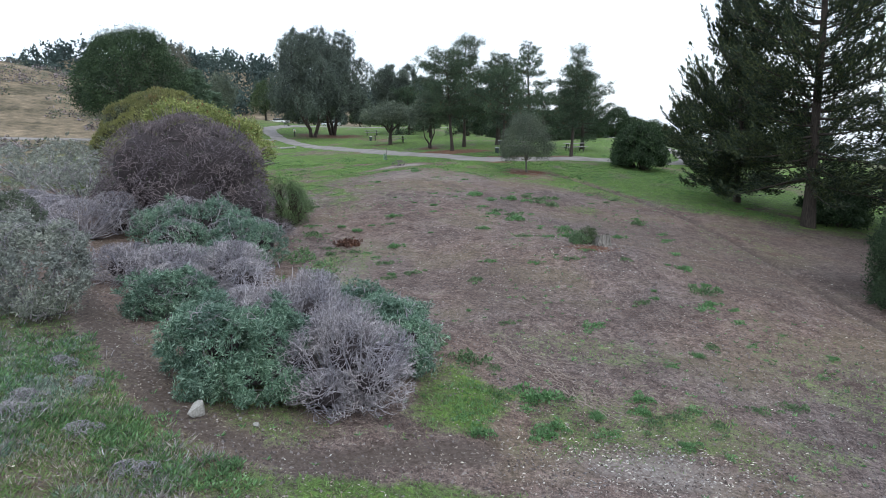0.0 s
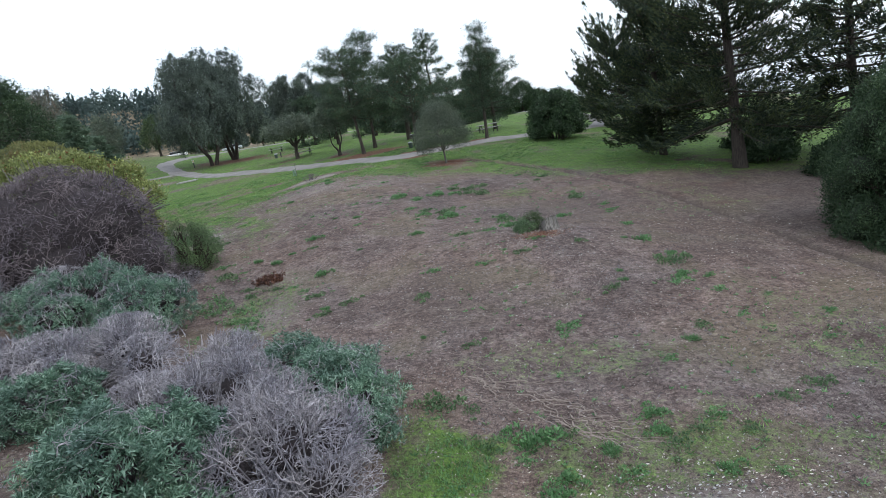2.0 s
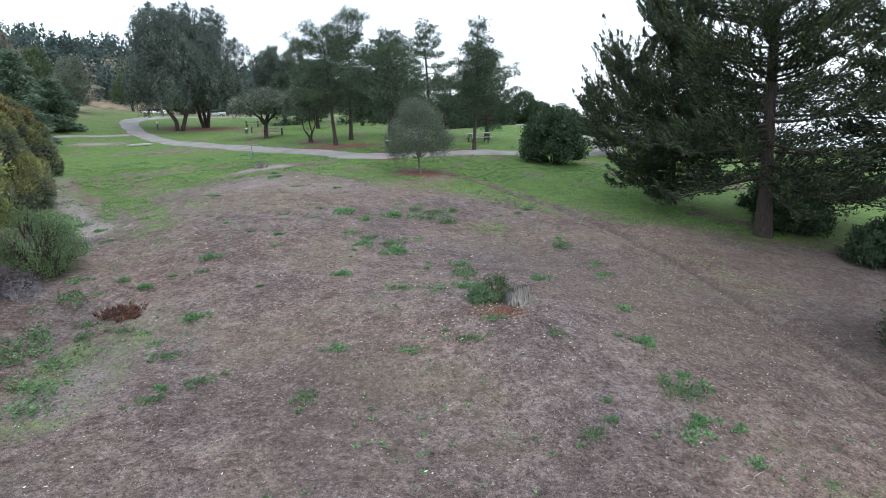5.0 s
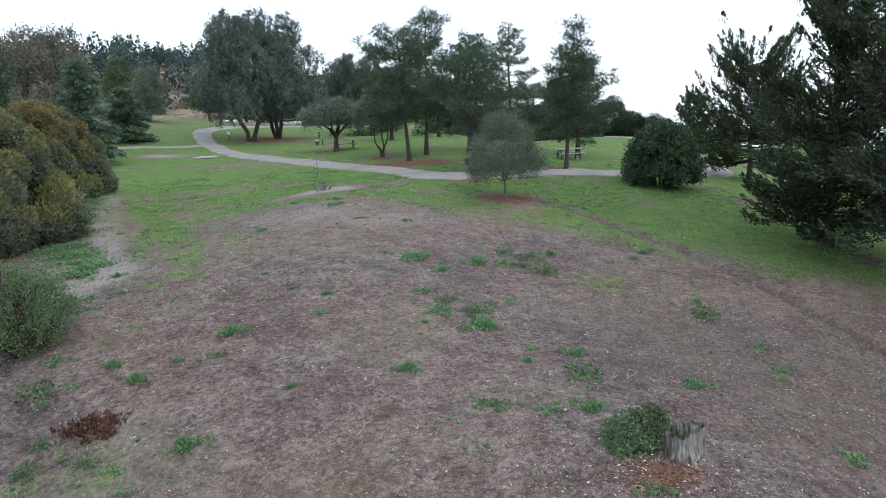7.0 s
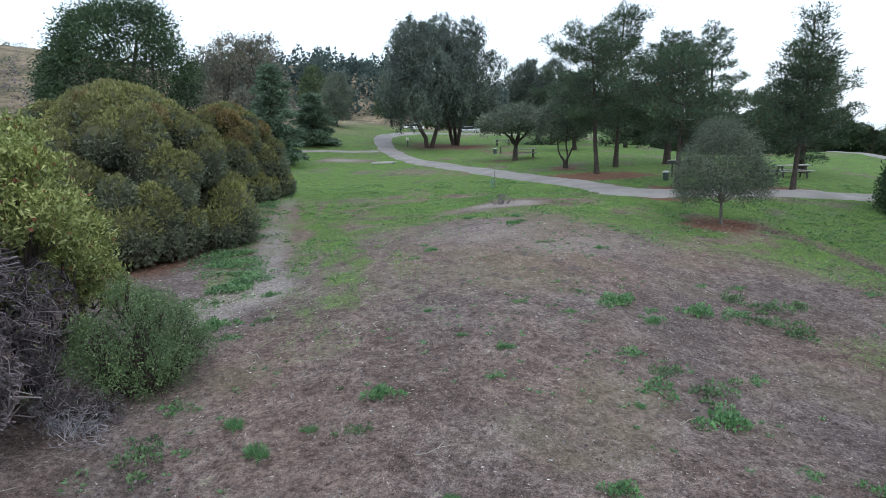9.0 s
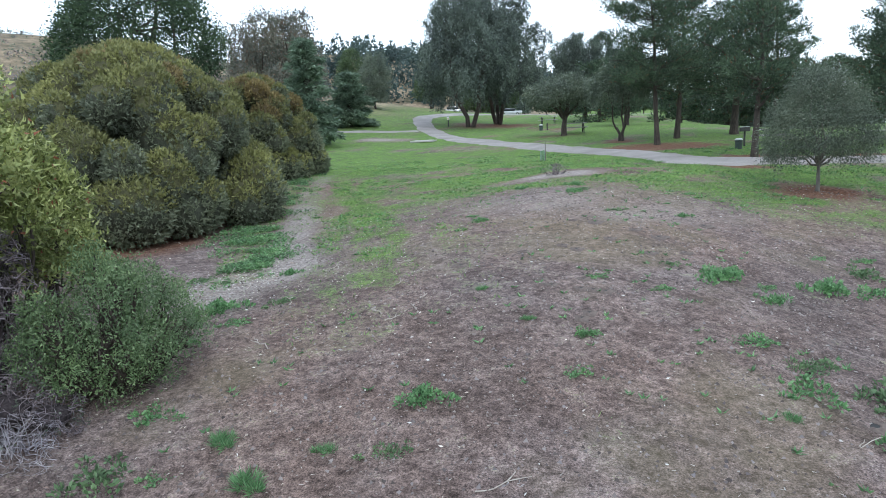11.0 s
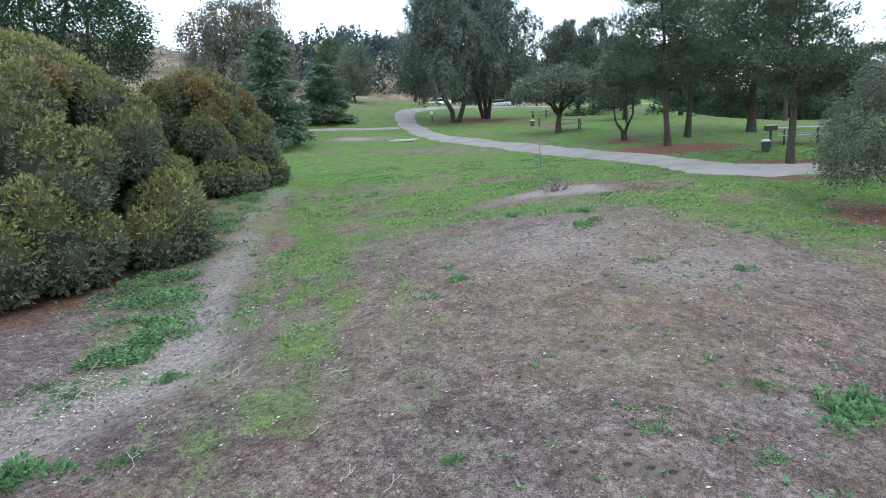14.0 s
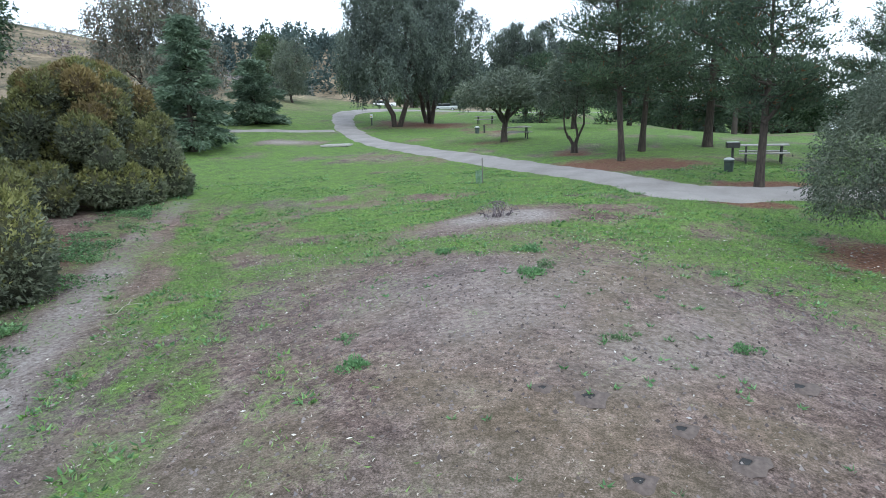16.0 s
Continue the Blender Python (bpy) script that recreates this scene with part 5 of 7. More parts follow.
dome_bush("toyon_bush", -10.4, 28.2, 45, [q for q in lob if q[2] > 4.0 and q[0] > -2.3] + [(-2.5, -1.2, 3.4, 0.5, 0.5, 0.4), (2.4, -0.6, 3.9, 0.65, 0.6, 0.5), (2.9, -0.7, 3.1, 0.6, 0.6, 0.5), (0.9, -0.9, 4.5, 0.6, 0.6, 0.5), (-0.8, -0.9, 4.6, 0.6, 0.6, 0.5)], TOYON, "large bush with yellow-green leaves behind dark bare twigs", per_area=17, per=36, size=(0.10, 0.048), spread=0.11, shell=0.75)
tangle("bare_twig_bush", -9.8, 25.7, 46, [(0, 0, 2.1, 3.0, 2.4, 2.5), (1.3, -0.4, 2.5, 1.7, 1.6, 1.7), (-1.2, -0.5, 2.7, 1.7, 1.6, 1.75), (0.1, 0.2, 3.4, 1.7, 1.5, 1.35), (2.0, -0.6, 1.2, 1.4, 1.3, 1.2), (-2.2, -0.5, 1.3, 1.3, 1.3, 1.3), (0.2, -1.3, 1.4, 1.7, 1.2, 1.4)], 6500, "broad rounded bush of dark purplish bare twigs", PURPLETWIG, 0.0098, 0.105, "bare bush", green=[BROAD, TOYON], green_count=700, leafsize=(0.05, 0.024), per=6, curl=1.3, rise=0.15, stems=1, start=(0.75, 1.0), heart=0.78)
tangle("bare_twig_bush", -7.1, 27.0, 68, [(0, 0, 0.4, 0.65, 0.55, 0.42), (0.5, 0.2, 0.28, 0.45, 0.45, 0.3), (-0.6, 0.3, 0.7, 0.65, 0.65, 0.55)], 420, "low dark twiggy scrub under a green bush", PURPLETWIG, 0.006, 0.075, "bare bush", green=OLIVE, green_count=120, leafsize=(0.045, 0.02), per=7, curl=1.1, rise=0.3, stems=4, heart=0.5)
rng = np.random.default_rng(47)
uneven = []
for a, u, v in rng.random((52, 3)):
    r = 1.4 * math.sqrt(u)
    k = rng.uniform(0.18, 0.4)
    uneven.append((r * math.cos(6.28 * a), r * math.sin(6.28 * a), 0.25 + (1.75 - 0.85 * r * r / 1.6) * v**0.6, k, k, k * 1.15))
for a, u in rng.random((26, 2)):
    k = rng.uniform(0.2, 0.34)
    uneven.append((1.25 * math.cos(6.28 * a) * (0.7 + 0.3 * u), 1.25 * math.sin(6.28 * a) * (0.7 + 0.3 * u), 0.2 + 0.35 * u, k, k, k))
dome_bush("green_bush", -6.75, 28.5, 47, [(0.72 * a, 0.75 * b, 0.95 * c, 0.9 * u, 0.9 * v, w) for a, b, c, u, v, w in uneven], [GREENBUSH, BROAD], "bushy dark grey-green shrub at the edge of the field", per_area=60, per=18, size=(0.046, 0.022), spread=0.08, shell=0.35)
tangle("dry_brush", -6.7, 26.8, 49, [(0, 0, 0.2, 0.6, 0.5, 0.28), (0.4, -0.2, 0.15, 0.4, 0.4, 0.2), (-0.5, 0.2, 0.25, 0.45, 0.45, 0.3)], 140, "heap of grey dry brush", thick=0.004, length=0.11, curl=1.0, rise=0.2)

# the thicket below the start
tangle("viper_bugloss", -3.95, 11.1, 51, [(0, 0, 0.8, 0.85, 0.8, 0.78), (0.75, 0.1, 0.75, 0.7, 0.7, 0.7), (-0.65, 0.5, 0.7, 0.65, 0.65, 0.6), (0.75, -0.55, 0.4, 0.65, 0.5, 0.42), (-0.3, 0.9, 0.8, 0.7, 0.7, 0.6), (-0.1, -0.5, 0.35, 0.55, 0.5, 0.4), (1.2, -0.6, 0.25, 0.4, 0.4, 0.3)], 64, "leafy blue-green shrub with long narrow leaves", green=ECHIUM, green_count=2700, category="shrub", leafsize=(0.098, 0.021), per=24, heart=0.34)
tangle("viper_bugloss", -6.55, 14.6, 52, [(0, 0, 0.55, 0.7, 0.65, 0.55), (0.5, 0.3, 0.6, 0.6, 0.6, 0.5), (-0.4, 0.2, 0.4, 0.45, 0.45, 0.38)], 40, "small leafy shrub at the trail's edge", green=ECHIUM, green_count=850, category="shrub", leafsize=(0.098, 0.021), per=24, heart=0.42)
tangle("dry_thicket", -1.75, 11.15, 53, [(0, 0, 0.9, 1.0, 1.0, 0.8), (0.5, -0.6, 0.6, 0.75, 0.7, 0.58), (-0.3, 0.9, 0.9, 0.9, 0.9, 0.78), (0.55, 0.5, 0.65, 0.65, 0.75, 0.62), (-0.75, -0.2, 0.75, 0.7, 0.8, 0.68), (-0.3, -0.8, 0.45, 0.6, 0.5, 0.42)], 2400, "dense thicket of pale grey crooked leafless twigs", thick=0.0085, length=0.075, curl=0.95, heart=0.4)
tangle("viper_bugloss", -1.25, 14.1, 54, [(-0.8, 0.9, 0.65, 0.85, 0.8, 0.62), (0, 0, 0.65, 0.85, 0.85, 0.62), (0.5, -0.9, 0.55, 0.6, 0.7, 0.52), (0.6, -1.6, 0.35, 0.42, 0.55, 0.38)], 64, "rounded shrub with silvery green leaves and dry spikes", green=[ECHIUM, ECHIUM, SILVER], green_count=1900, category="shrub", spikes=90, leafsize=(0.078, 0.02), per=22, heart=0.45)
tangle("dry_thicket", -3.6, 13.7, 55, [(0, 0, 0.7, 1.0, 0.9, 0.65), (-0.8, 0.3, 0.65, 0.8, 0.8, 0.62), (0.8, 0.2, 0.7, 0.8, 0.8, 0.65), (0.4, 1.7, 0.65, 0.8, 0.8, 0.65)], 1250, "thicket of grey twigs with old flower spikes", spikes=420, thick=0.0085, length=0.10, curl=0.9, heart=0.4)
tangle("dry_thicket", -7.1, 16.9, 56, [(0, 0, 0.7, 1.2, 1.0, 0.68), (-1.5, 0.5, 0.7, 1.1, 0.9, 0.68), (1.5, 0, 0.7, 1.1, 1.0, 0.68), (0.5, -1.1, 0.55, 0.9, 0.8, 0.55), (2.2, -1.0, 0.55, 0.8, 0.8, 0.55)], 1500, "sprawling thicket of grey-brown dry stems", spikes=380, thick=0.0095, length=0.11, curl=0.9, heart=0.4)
tangle("viper_bugloss", -6.7, 21.2, 57, [(0, 0, 0.95, 1.1, 1.0, 0.85), (0.7, 0.5, 0.85, 0.8, 0.8, 0.75), (0.2, -1.0, 0.7, 0.9, 0.8, 0.65)], 107, "rounded grey-green shrub with faded flower spikes", green=[ECHIUM, ECHIUM, SILVER], green_count=1700, category="shrub", spikes=160, leafsize=(0.082, 0.02), per=22, heart=0.45)
tangle("viper_bugloss", -8.6, 21.8, 58, [(0, 0, 1.15, 1.2, 1.0, 1.0), (-1.0, 0.3, 1.0, 0.95, 0.9, 0.9), (0.9, 0.3, 1.1, 0.9, 0.8, 0.9), (0.2, -1.0, 0.8, 1.0, 0.8, 0.75)], 178, "grey-green shrub with many dry flower spikes", green=[ECHIUM, SILVER], green_count=2000, category="shrub", spikes=260, leafsize=(0.082, 0.02), per=20, heart=0.45)
tangle("sage_bush", -8.8, 13.5, 59, [(0, 0, 1.1, 1.05, 0.9, 0.95), (0.6, -0.3, 0.8, 0.7, 0.7, 0.65), (-0.5, 0.4, 1.4, 0.8, 0.8, 0.75), (0.6, 0.3, 1.2, 0.7, 0.7, 0.7)], 85, "silvery grey-leaved sage bush on the bank", green=SILVER, green_count=2600, category="shrub", leafsize=(0.08, 0.026), per=14)
tangle("dry_thicket", -12.6, 22.6, 60, [(0, 0, 0.7, 1.2, 1.0, 0.7), (-1.2, 0.5, 0.75, 1.0, 1.0, 0.7), (0.9, 0.9, 0.8, 0.9, 0.9, 0.75)], 475, "low thicket of mauve-grey dry stems", thick=0.01, length=0.14, curl=0.9)
tangle("sage_bush", -11.6, 16.4, 61, [(0, 0, 1.0, 1.1, 1.0, 0.9), (0.5, 0.4, 1.3, 0.8, 0.8, 0.7)], 64, "olive-grey bush on the bank", green=OLIVE, green_count=1800, category="shrub", leafsize=(0.06, 0.02), per=20)
tangle("dry_thicket", -14.6, 24.6, 64, [(0, 0, 0.6, 1.6, 1.2, 0.6), (-1.6, 0.9, 0.7, 1.3, 1.2, 0.65)], 375, "broad low thicket of dry grey stems", thick=0.012, length=0.20, curl=0.8)
tangle("sage_bush", -18.0, 33.0, 62, ring_lobes(62, 3.4, 2.6, 9, 1.3), 64, "wide grey sage scrub at the foot of the hill", green=SILVER, green_count=1300, category="shrub", thick=0.016, length=0.28, leafsize=(0.13, 0.045), per=12)
tangle("sage_bush", -24.0, 40.0, 63, ring_lobes(63, 4.0, 2.8, 9, 1.5), 64, "wide grey scrub at the foot of the hill", green=SILVER, green_count=1500, category="shrub", thick=0.018, length=0.32, leafsize=(0.14, 0.05), per=12)
tangle("sage_bush", -20.0, 24.0, 65, ring_lobes(65, 3.4, 2.2, 9, 1.2), 64, "wide mauve-grey dry scrub on the bank", green=SILVER, green_count=700, category="shrub", thick=0.014, length=0.28, leafsize=(0.11, 0.04), per=16)

# ---- trees beyond the lawn ----
eucalyptus("eucalyptus_tree", -30.5, 75.0, 71, 10.6, 10.0, 3, "wide open gum tree with a reddish-grey crown", leaf=REDGUM, low=0.25, leaves=34000, lobes_=17)
eucalyptus("eucalyptus_tree", -33.2, 104.0, 73, 7.4, 5.2, 1, "young olive gum tree with a slim crown", leaf=OLIVE, low=0.1, leaves=12000)
broad_tree("oak_tree", -21.0, 46.3, 72, [(0, 0, 7.4, 2.7, 2.7, 2.5), (-1.8, 0, 6.2, 2.0, 2.0, 2.2), (1.8, 0.4, 6.3, 2.1, 2.0, 2.2), (0, -1.7, 6, 2.1, 1.9, 2.2), (0.6, 1.1, 8.6, 1.8, 1.8, 1.6), (-1.0, 0.5, 8.2, 1.6, 1.6, 1.5)], (3.0, 0.35, 0, 0), DARKBUSH, "big round dark green oak behind the bushes", per_area=10, per=28, size=(0.13, 0.07), spread=0.22)
for i, (x, y, h, wd) in enumerate([(-31, 121, 7, 5), (-47, 128, 8, 6), (-25, 128, 8, 6)]):
    broad_tree("distant_tree", x, y, 80 + i, [(0, 0, h * 0.55, wd * 0.42, wd * 0.42, h * 0.3), (0.2 * wd, 0, h * 0.45, wd * 0.35, wd * 0.35, h * 0.25), (-0.2 * wd, 0.3, h * 0.4, wd * 0.33, wd * 0.33, h * 0.25), (0, 0, h * 0.8, wd * 0.26, wd * 0.26, h * 0.2)], (h * 0.25, 0.2, 0, 0), BROAD, "distant olive-green tree by the road", per_area=3, per=26, size=(0.26, 0.12), spread=0.3, group="distant trees")
far = [broad_tree("far_tree", -20, 176, 95 + i, [(0, 0, 4.6, 2.6, 2.6, 2.4), (1.5, 0.3, 3.6, 2.0, 2.0, 1.8), (-1.6, -0.2, 3.8, 2.1, 2.0, 1.9), (0.2, 0, 6.8, 1.6, 1.6, 1.5)], (2.0, 0.22, 0, 0), m, "dark tree in the belt beyond the road", per_area=2.2, per=9, size=(0.6, 0.38), spread=0.36, group="belt of far trees") for i, m in enumerate((BROAD, EUCALYPTUS, PINE))]
rng = np.random.default_rng(99)
for i in range(52):
    x = -36 + 3.0 * i + rng.uniform(-1.2, 1.2) if i < 28 else 8 + 2.6 * (i - 28) + rng.uniform(-1, 1)
    y = 168 + rng.uniform(-6, 16) if i < 28 else 128 + rng.uniform(-8, 10) - 0.3 * (x - 8)
    if i < 3:
        far[i].matrix_basis = pose(x, y, height(x, y) - 0.1)
    else:
        s = rng.uniform(0.5, 0.8) if i < 28 else rng.uniform(0.35, 0.65)
        copy_thing(far[i % 3], pose(0, 0, 0)).matrix_basis = pose(x, y, height(x, y) - 0.1, 0, 0, rng.uniform(0, 360)) @ Matrix.Diagonal((s, s, s * rng.uniform(0.85, 1.2), 1))


# ---- woods on the hills ----
rng = np.random.default_rng(90)
wx, wy = rng.uniform(-420, 20, 2300), rng.uniform(300, 600, 2300)
wz = land(wx, wy)
wood_here = (field(wx, wy, 60, 21.0) + 0.25 * smooth(-180, -260, wx) > 0.22) & (wz > 12)
wx, wy, wz = wx[wood_here], wy[wood_here], wz[wood_here]
th = rng.uniform(7, 14, len(wx))
u = rng.random((len(wx), 42, 1))
d = unit(rng.normal(size=(len(wx), 42, 3)))
spot = np.stack([wx, wy, wz], -1)[:, None] + d * np.concatenate([th[:, None, None] * 0.33 * (1.15 - u)] * 2 + [th[:, None, None] * 0.1 + 0 * u], -1) + np.concatenate([0 * u, 0 * u, u * th[:, None, None]], -1)
tagged(new("hill_woods", leaf_mesh("hill_woods", rng, spot.reshape(-1, 3), d.reshape(-1, 3) + [0, 0, 0.4], 2.1, 1.5, FARWOOD)), "dark evergreen woods covering the far hills", "woods", kind="stuff")
sx, sy = np.r_[rng.uniform(-160, -30, 1100), rng.uniform(-100, -36, 1500)], np.r_[rng.uniform(36, 190, 1100), rng.uniform(56, 128, 1500)]
sz = land(sx, sy)
keep = (0.55 * field(sx, sy, 14, 4.0) + 0.45 * field(sx, sy, 4, 8.0) > 0.43) & (off_line(sx, sy, SIDE_LINE) > 4) & (sx < -34 - 0.15 * np.abs(sy - 60))
sx, sy, sz = sx[keep], sy[keep], sz[keep]
d = unit(rng.normal(size=(len(sx), 36, 3)))
spot = np.stack([sx, sy, sz + 0.2], -1)[:, None] + d * rng.uniform(0.25, 0.85, (len(sx), 1, 1)) * [1.3, 1.3, 0.8]
tagged(new("hill_scrub", leaf_mesh("hill_scrub", rng, spot.reshape(-1, 3), d.reshape(-1, 3), 0.26, 0.16, [OLIVE, PURPLETWIG], np.repeat(rng.integers(0, 2, len(sx)), 36))), "grey-green scrub dotted over the dry hillside", "scrub", kind="stuff")


# ---- built things of the park ----
def box(bm, size, at, turn=(0, 0, 0), bevel=0.0):
    r = bmesh.ops.create_cube(bm, size=1.0)["verts"]
    bmesh.ops.transform(bm, matrix=pose(*at, *turn) @ Matrix.Diagonal((*size, 1)), verts=r)
    if bevel:
        bmesh.ops.bevel(bm, geom=list({e for v in r for e in v.link_edges}), offset=bevel, segments=2, affect="EDGES", profile=0.5)


def drum(bm, r1, r2, depth, at, turn=(0, 0, 0), sides=20):
    bmesh.ops.create_cone(bm, cap_ends=True, segments=sides, radius1=r1, radius2=r2, depth=depth, matrix=pose(*at, *turn))


def boxed(name, size, at, material, parent, turn=(0, 0, 0), bevel=0.0, label=""):
    bm = bmesh.new()
    box(bm, size, at, turn, bevel)
    return part(name, bm, material, parent, label)


def picnic_table(x, y, turn, label):
    t = rooted("picnic_table", x, y, label, "picnic table", "picnic tables", 0.0, turn)
    for k in range(5):
        boxed("tabletop_board", (1.9, 0.145, 0.045), (0, -0.31 + 0.155 * k, 0.75), TABLEWOOD, t, bevel=0.006)
    for s in (-1, 1):
        for k in (0, 1):
            boxed("seat_board", (1.9, 0.135, 0.045), (0, s * (0.66 + 0.145 * k), 0.44), TABLEWOOD, t, bevel=0.006)
        for e in (-0.68, 0.68):
            boxed("leg", (0.07, 0.07, 0.82), (e, s * 0.36, 0.37), IRON, t, (s * 22, 0, 0))
    for e in (-0.68, 0.68):
        boxed("crossbar", (0.06, 1.55, 0.07), (e, 0, 0.38), IRON, t)
        boxed("top_bearer", (0.06, 0.74, 0.06), (e, 0, 0.69), IRON, t)
    return t


picnic_table(-4.7, 74.2, 12, "grey weathered picnic table with two benches under a small tree")
picnic_table(7.0, 60.6, -12, "grey picnic table with benches behind a pine trunk")
picnic_table(12.6, 62.0, 8, "grey picnic table on the lawn beside a tall pine")
picnic_table(-9.5, 95.0, 0, "grey picnic table in the shade at the back of the lawn")


def litter_bin(x, y, label):
    t = rooted("litter_bin", x, y, label, "litter bin", "litter bins", 0.0)
    t.matrix_basis = t.matrix_basis @ Matrix.Diagonal((0.85, 0.85, 0.9, 1))
    bm = bmesh.new()
    drum(bm, 0.19, 0.215, 0.5, (0, 0, 0.25))
    part("body", bm, BINGREEN, t)
    bm = bmesh.new()
    drum(bm, 0.23, 0.22, 0.05, (0, 0, 0.52))
    drum(bm, 0.20, 0.12, 0.05, (0, 0, 0.57))
    part("lid", bm, BINLID, t, "pale steel lid")
    bm = bmesh.new()
    drum(bm, 0.222, 0.222, 0.03, (0, 0, 0.40))
    part("band", bm, IRON, t)
    return t


litter_bin(5.0, 57.6, "dark green steel litter bin with a pale lid on the lawn")
litter_bin(-8.3, 81.2, "dark litter bin with a pale lid beside a short post")
post = rooted("short_post", -7.75, 81.2, "short dark wooden post beside a litter bin", "post", sink=0.1)
boxed("post_shaft", (0.11, 0.11, 0.75), (0, 0, 0.33), IRON, post, bevel=0.012)
boxed("post_cap", (0.13, 0.13, 0.03), (0, 0, 0.72), IRON, post, bevel=0.008)

grill = rooted("barbecue_grill", 5.5, 59.4, "dark iron park barbecue grill on a short post", "barbecue grill", sink=0.1)
boxed("post_shaft", (0.09, 0.09, 0.95), (0, 0, 0.42), IRON, grill, bevel=0.01)
boxed("fire_box", (0.5, 0.38, 0.22), (0, 0, 0.98), IRON, grill, bevel=0.015)
boxed("grate", (0.46, 0.34, 0.02), (0, 0, 1.1), BINLID, grill, label="worn steel grate")

sign = rooted("trail_sign", -19.2, 89.2, "slim dark post with a small white plate beside the path", "sign post", sink=0.1)
boxed("post_shaft", (0.10, 0.10, 1.25), (0, 0, 0.55), IRON, sign, bevel=0.01)
boxed("sign_plate", (0.26, 0.02, 0.32), (0, -0.065, 0.96), WHITEPAINT, sign, bevel=0.004, label="small white plate")
boxed("sign_mark", (0.18, 0.008, 0.09), (0, -0.08, 0.90), SIGNYELLOW, sign, label="yellow bar on the plate")

slab = rooted("utility_slab", -16.7, 73.0, "flat pale concrete utility cover set in the grass", "concrete slab", sink=0.02)
boxed("slab_frame", (1.9, 1.3, 0.12), (0, 0, 0.06), CONCRETE, slab, bevel=0.02)
boxed("slab_lid", (1.55, 0.95, 0.03), (0, 0, 0.13), CONCRETE, slab, bevel=0.01)

TUBE = plain("pale_green_mesh_tube", (0.18, 0.30, 0.26), (0.28, 0.40, 0.35), 20, 0.6)
for x, y in ((-4.6, 56.0),):
    t = rooted("tree_guard", x, y, "pale green mesh tube with a thin stake round a seedling", "tree guard")
    a = np.linspace(0, 2 * math.pi, 15)[:-1]
    ring = np.stack([np.cos(a) * 0.12, np.sin(a) * 0.12], -1)
    A = [(*p, 0.0) for p in ring] + [(*ring[i], 0.05 + 0.06 * k) for k in range(9) for i in range(14)]
    B = [(*p, 0.55) for p in ring] + [(*ring[(i + 1) % 14], 0.05 + 0.06 * k) for k in range(9) for i in range(14)]
    under("mesh_sleeve", stick_mesh("mesh_sleeve", A, B, 0.005, 0.005, TUBE), t)
    boxed("stake", (0.035, 0.035, 1.1), (0.15, 0, 0.5), GREYBARK, t)
    rng = np.random.default_rng(int(x * -10))
    pp, dd = leafed(rng, np.array([[0, 0, 0.2], [0, 0, 0.4], [0, 0, 0.55]]), np.array([[0, 0, 1.0]] * 3), 14, 0.06)
    under("foliage", leaf_mesh("foliage", rng, pp, dd, 0.09, 0.04, SPROUT), t)


# ---- things on the field ----
def stump(x, y):
    t = rooted("tree_stump", x, y, "broken weathered grey tree stump with a jagged hollow top", "tree stump", sink=0.08)
    rng = np.random.default_rng(7)
    k, rings = 40, 9
    grooves = rng.uniform(-0.035, 0.022, k)
    verts, faces = [], []
    for i in range(rings):
        f = i / (rings - 1)
        for j in range(k):
            a = 2 * math.pi * j / k
            r = 0.30 + 0.07 * (1 - f) ** 2 + 0.04 * math.sin(3 * a + 1) + grooves[j]
            top = 0.42 + 0.045 * math.sin(a + 2.4) + 0.025 * math.sin(4 * a) + rng.uniform(-0.025, 0.025)
            verts.append((r * math.cos(a), r * math.sin(a), f * (top + (0.035 * math.sin(11 * a) * f))))
    for i in range(rings - 1):
        for j in range(k):
            a, b = i * k + j, i * k + (j + 1) % k
            faces.append((a, b, b + k, a + k))
    link_mesh("shell", verts, faces, STUMPWOOD, t, "weathered grey wood shell")
    inner = []
    for i in range(5):
        f = i / 4
        for j in range(k):
            a = 2 * math.pi * j / k
            o = verts[(rings - 1) * k + j]
            inner.append((o[0] * (1 - 0.22 * f - 0.1), o[1] * (1 - 0.22 * f - 0.1), o[2] - 0.02 - 0.3 * f + rng.uniform(-0.03, 0.03)))
    fs = [(i * k + j, i * k + (j + 1) % k, (i + 1) * k + (j + 1) % k, (i + 1) * k + j) for i in range(4) for j in range(k)]
    link_mesh("hollow", inner + [(0, 0, 0.16)], fs + [(4 * k + j, 4 * k + (j + 1) % k, 5 * k) for j in range(k)], STUMPWOOD, t, "hollow heart of grey rotten wood")
    for s in range(3):
        a = 2.2 * s + 0.4
        w = Wood(6)
        w.bend(rng, (math.cos(a) * 0.24, math.sin(a) * 0.24, 0.2), (math.cos(a) * 0.46, math.sin(a) * 0.46, 0.03), 0.08, 0.03, 0.05, 0.1, 5)
        w.build("root", STUMPWOOD, t)
    return t


stump(5.72, 23.4)
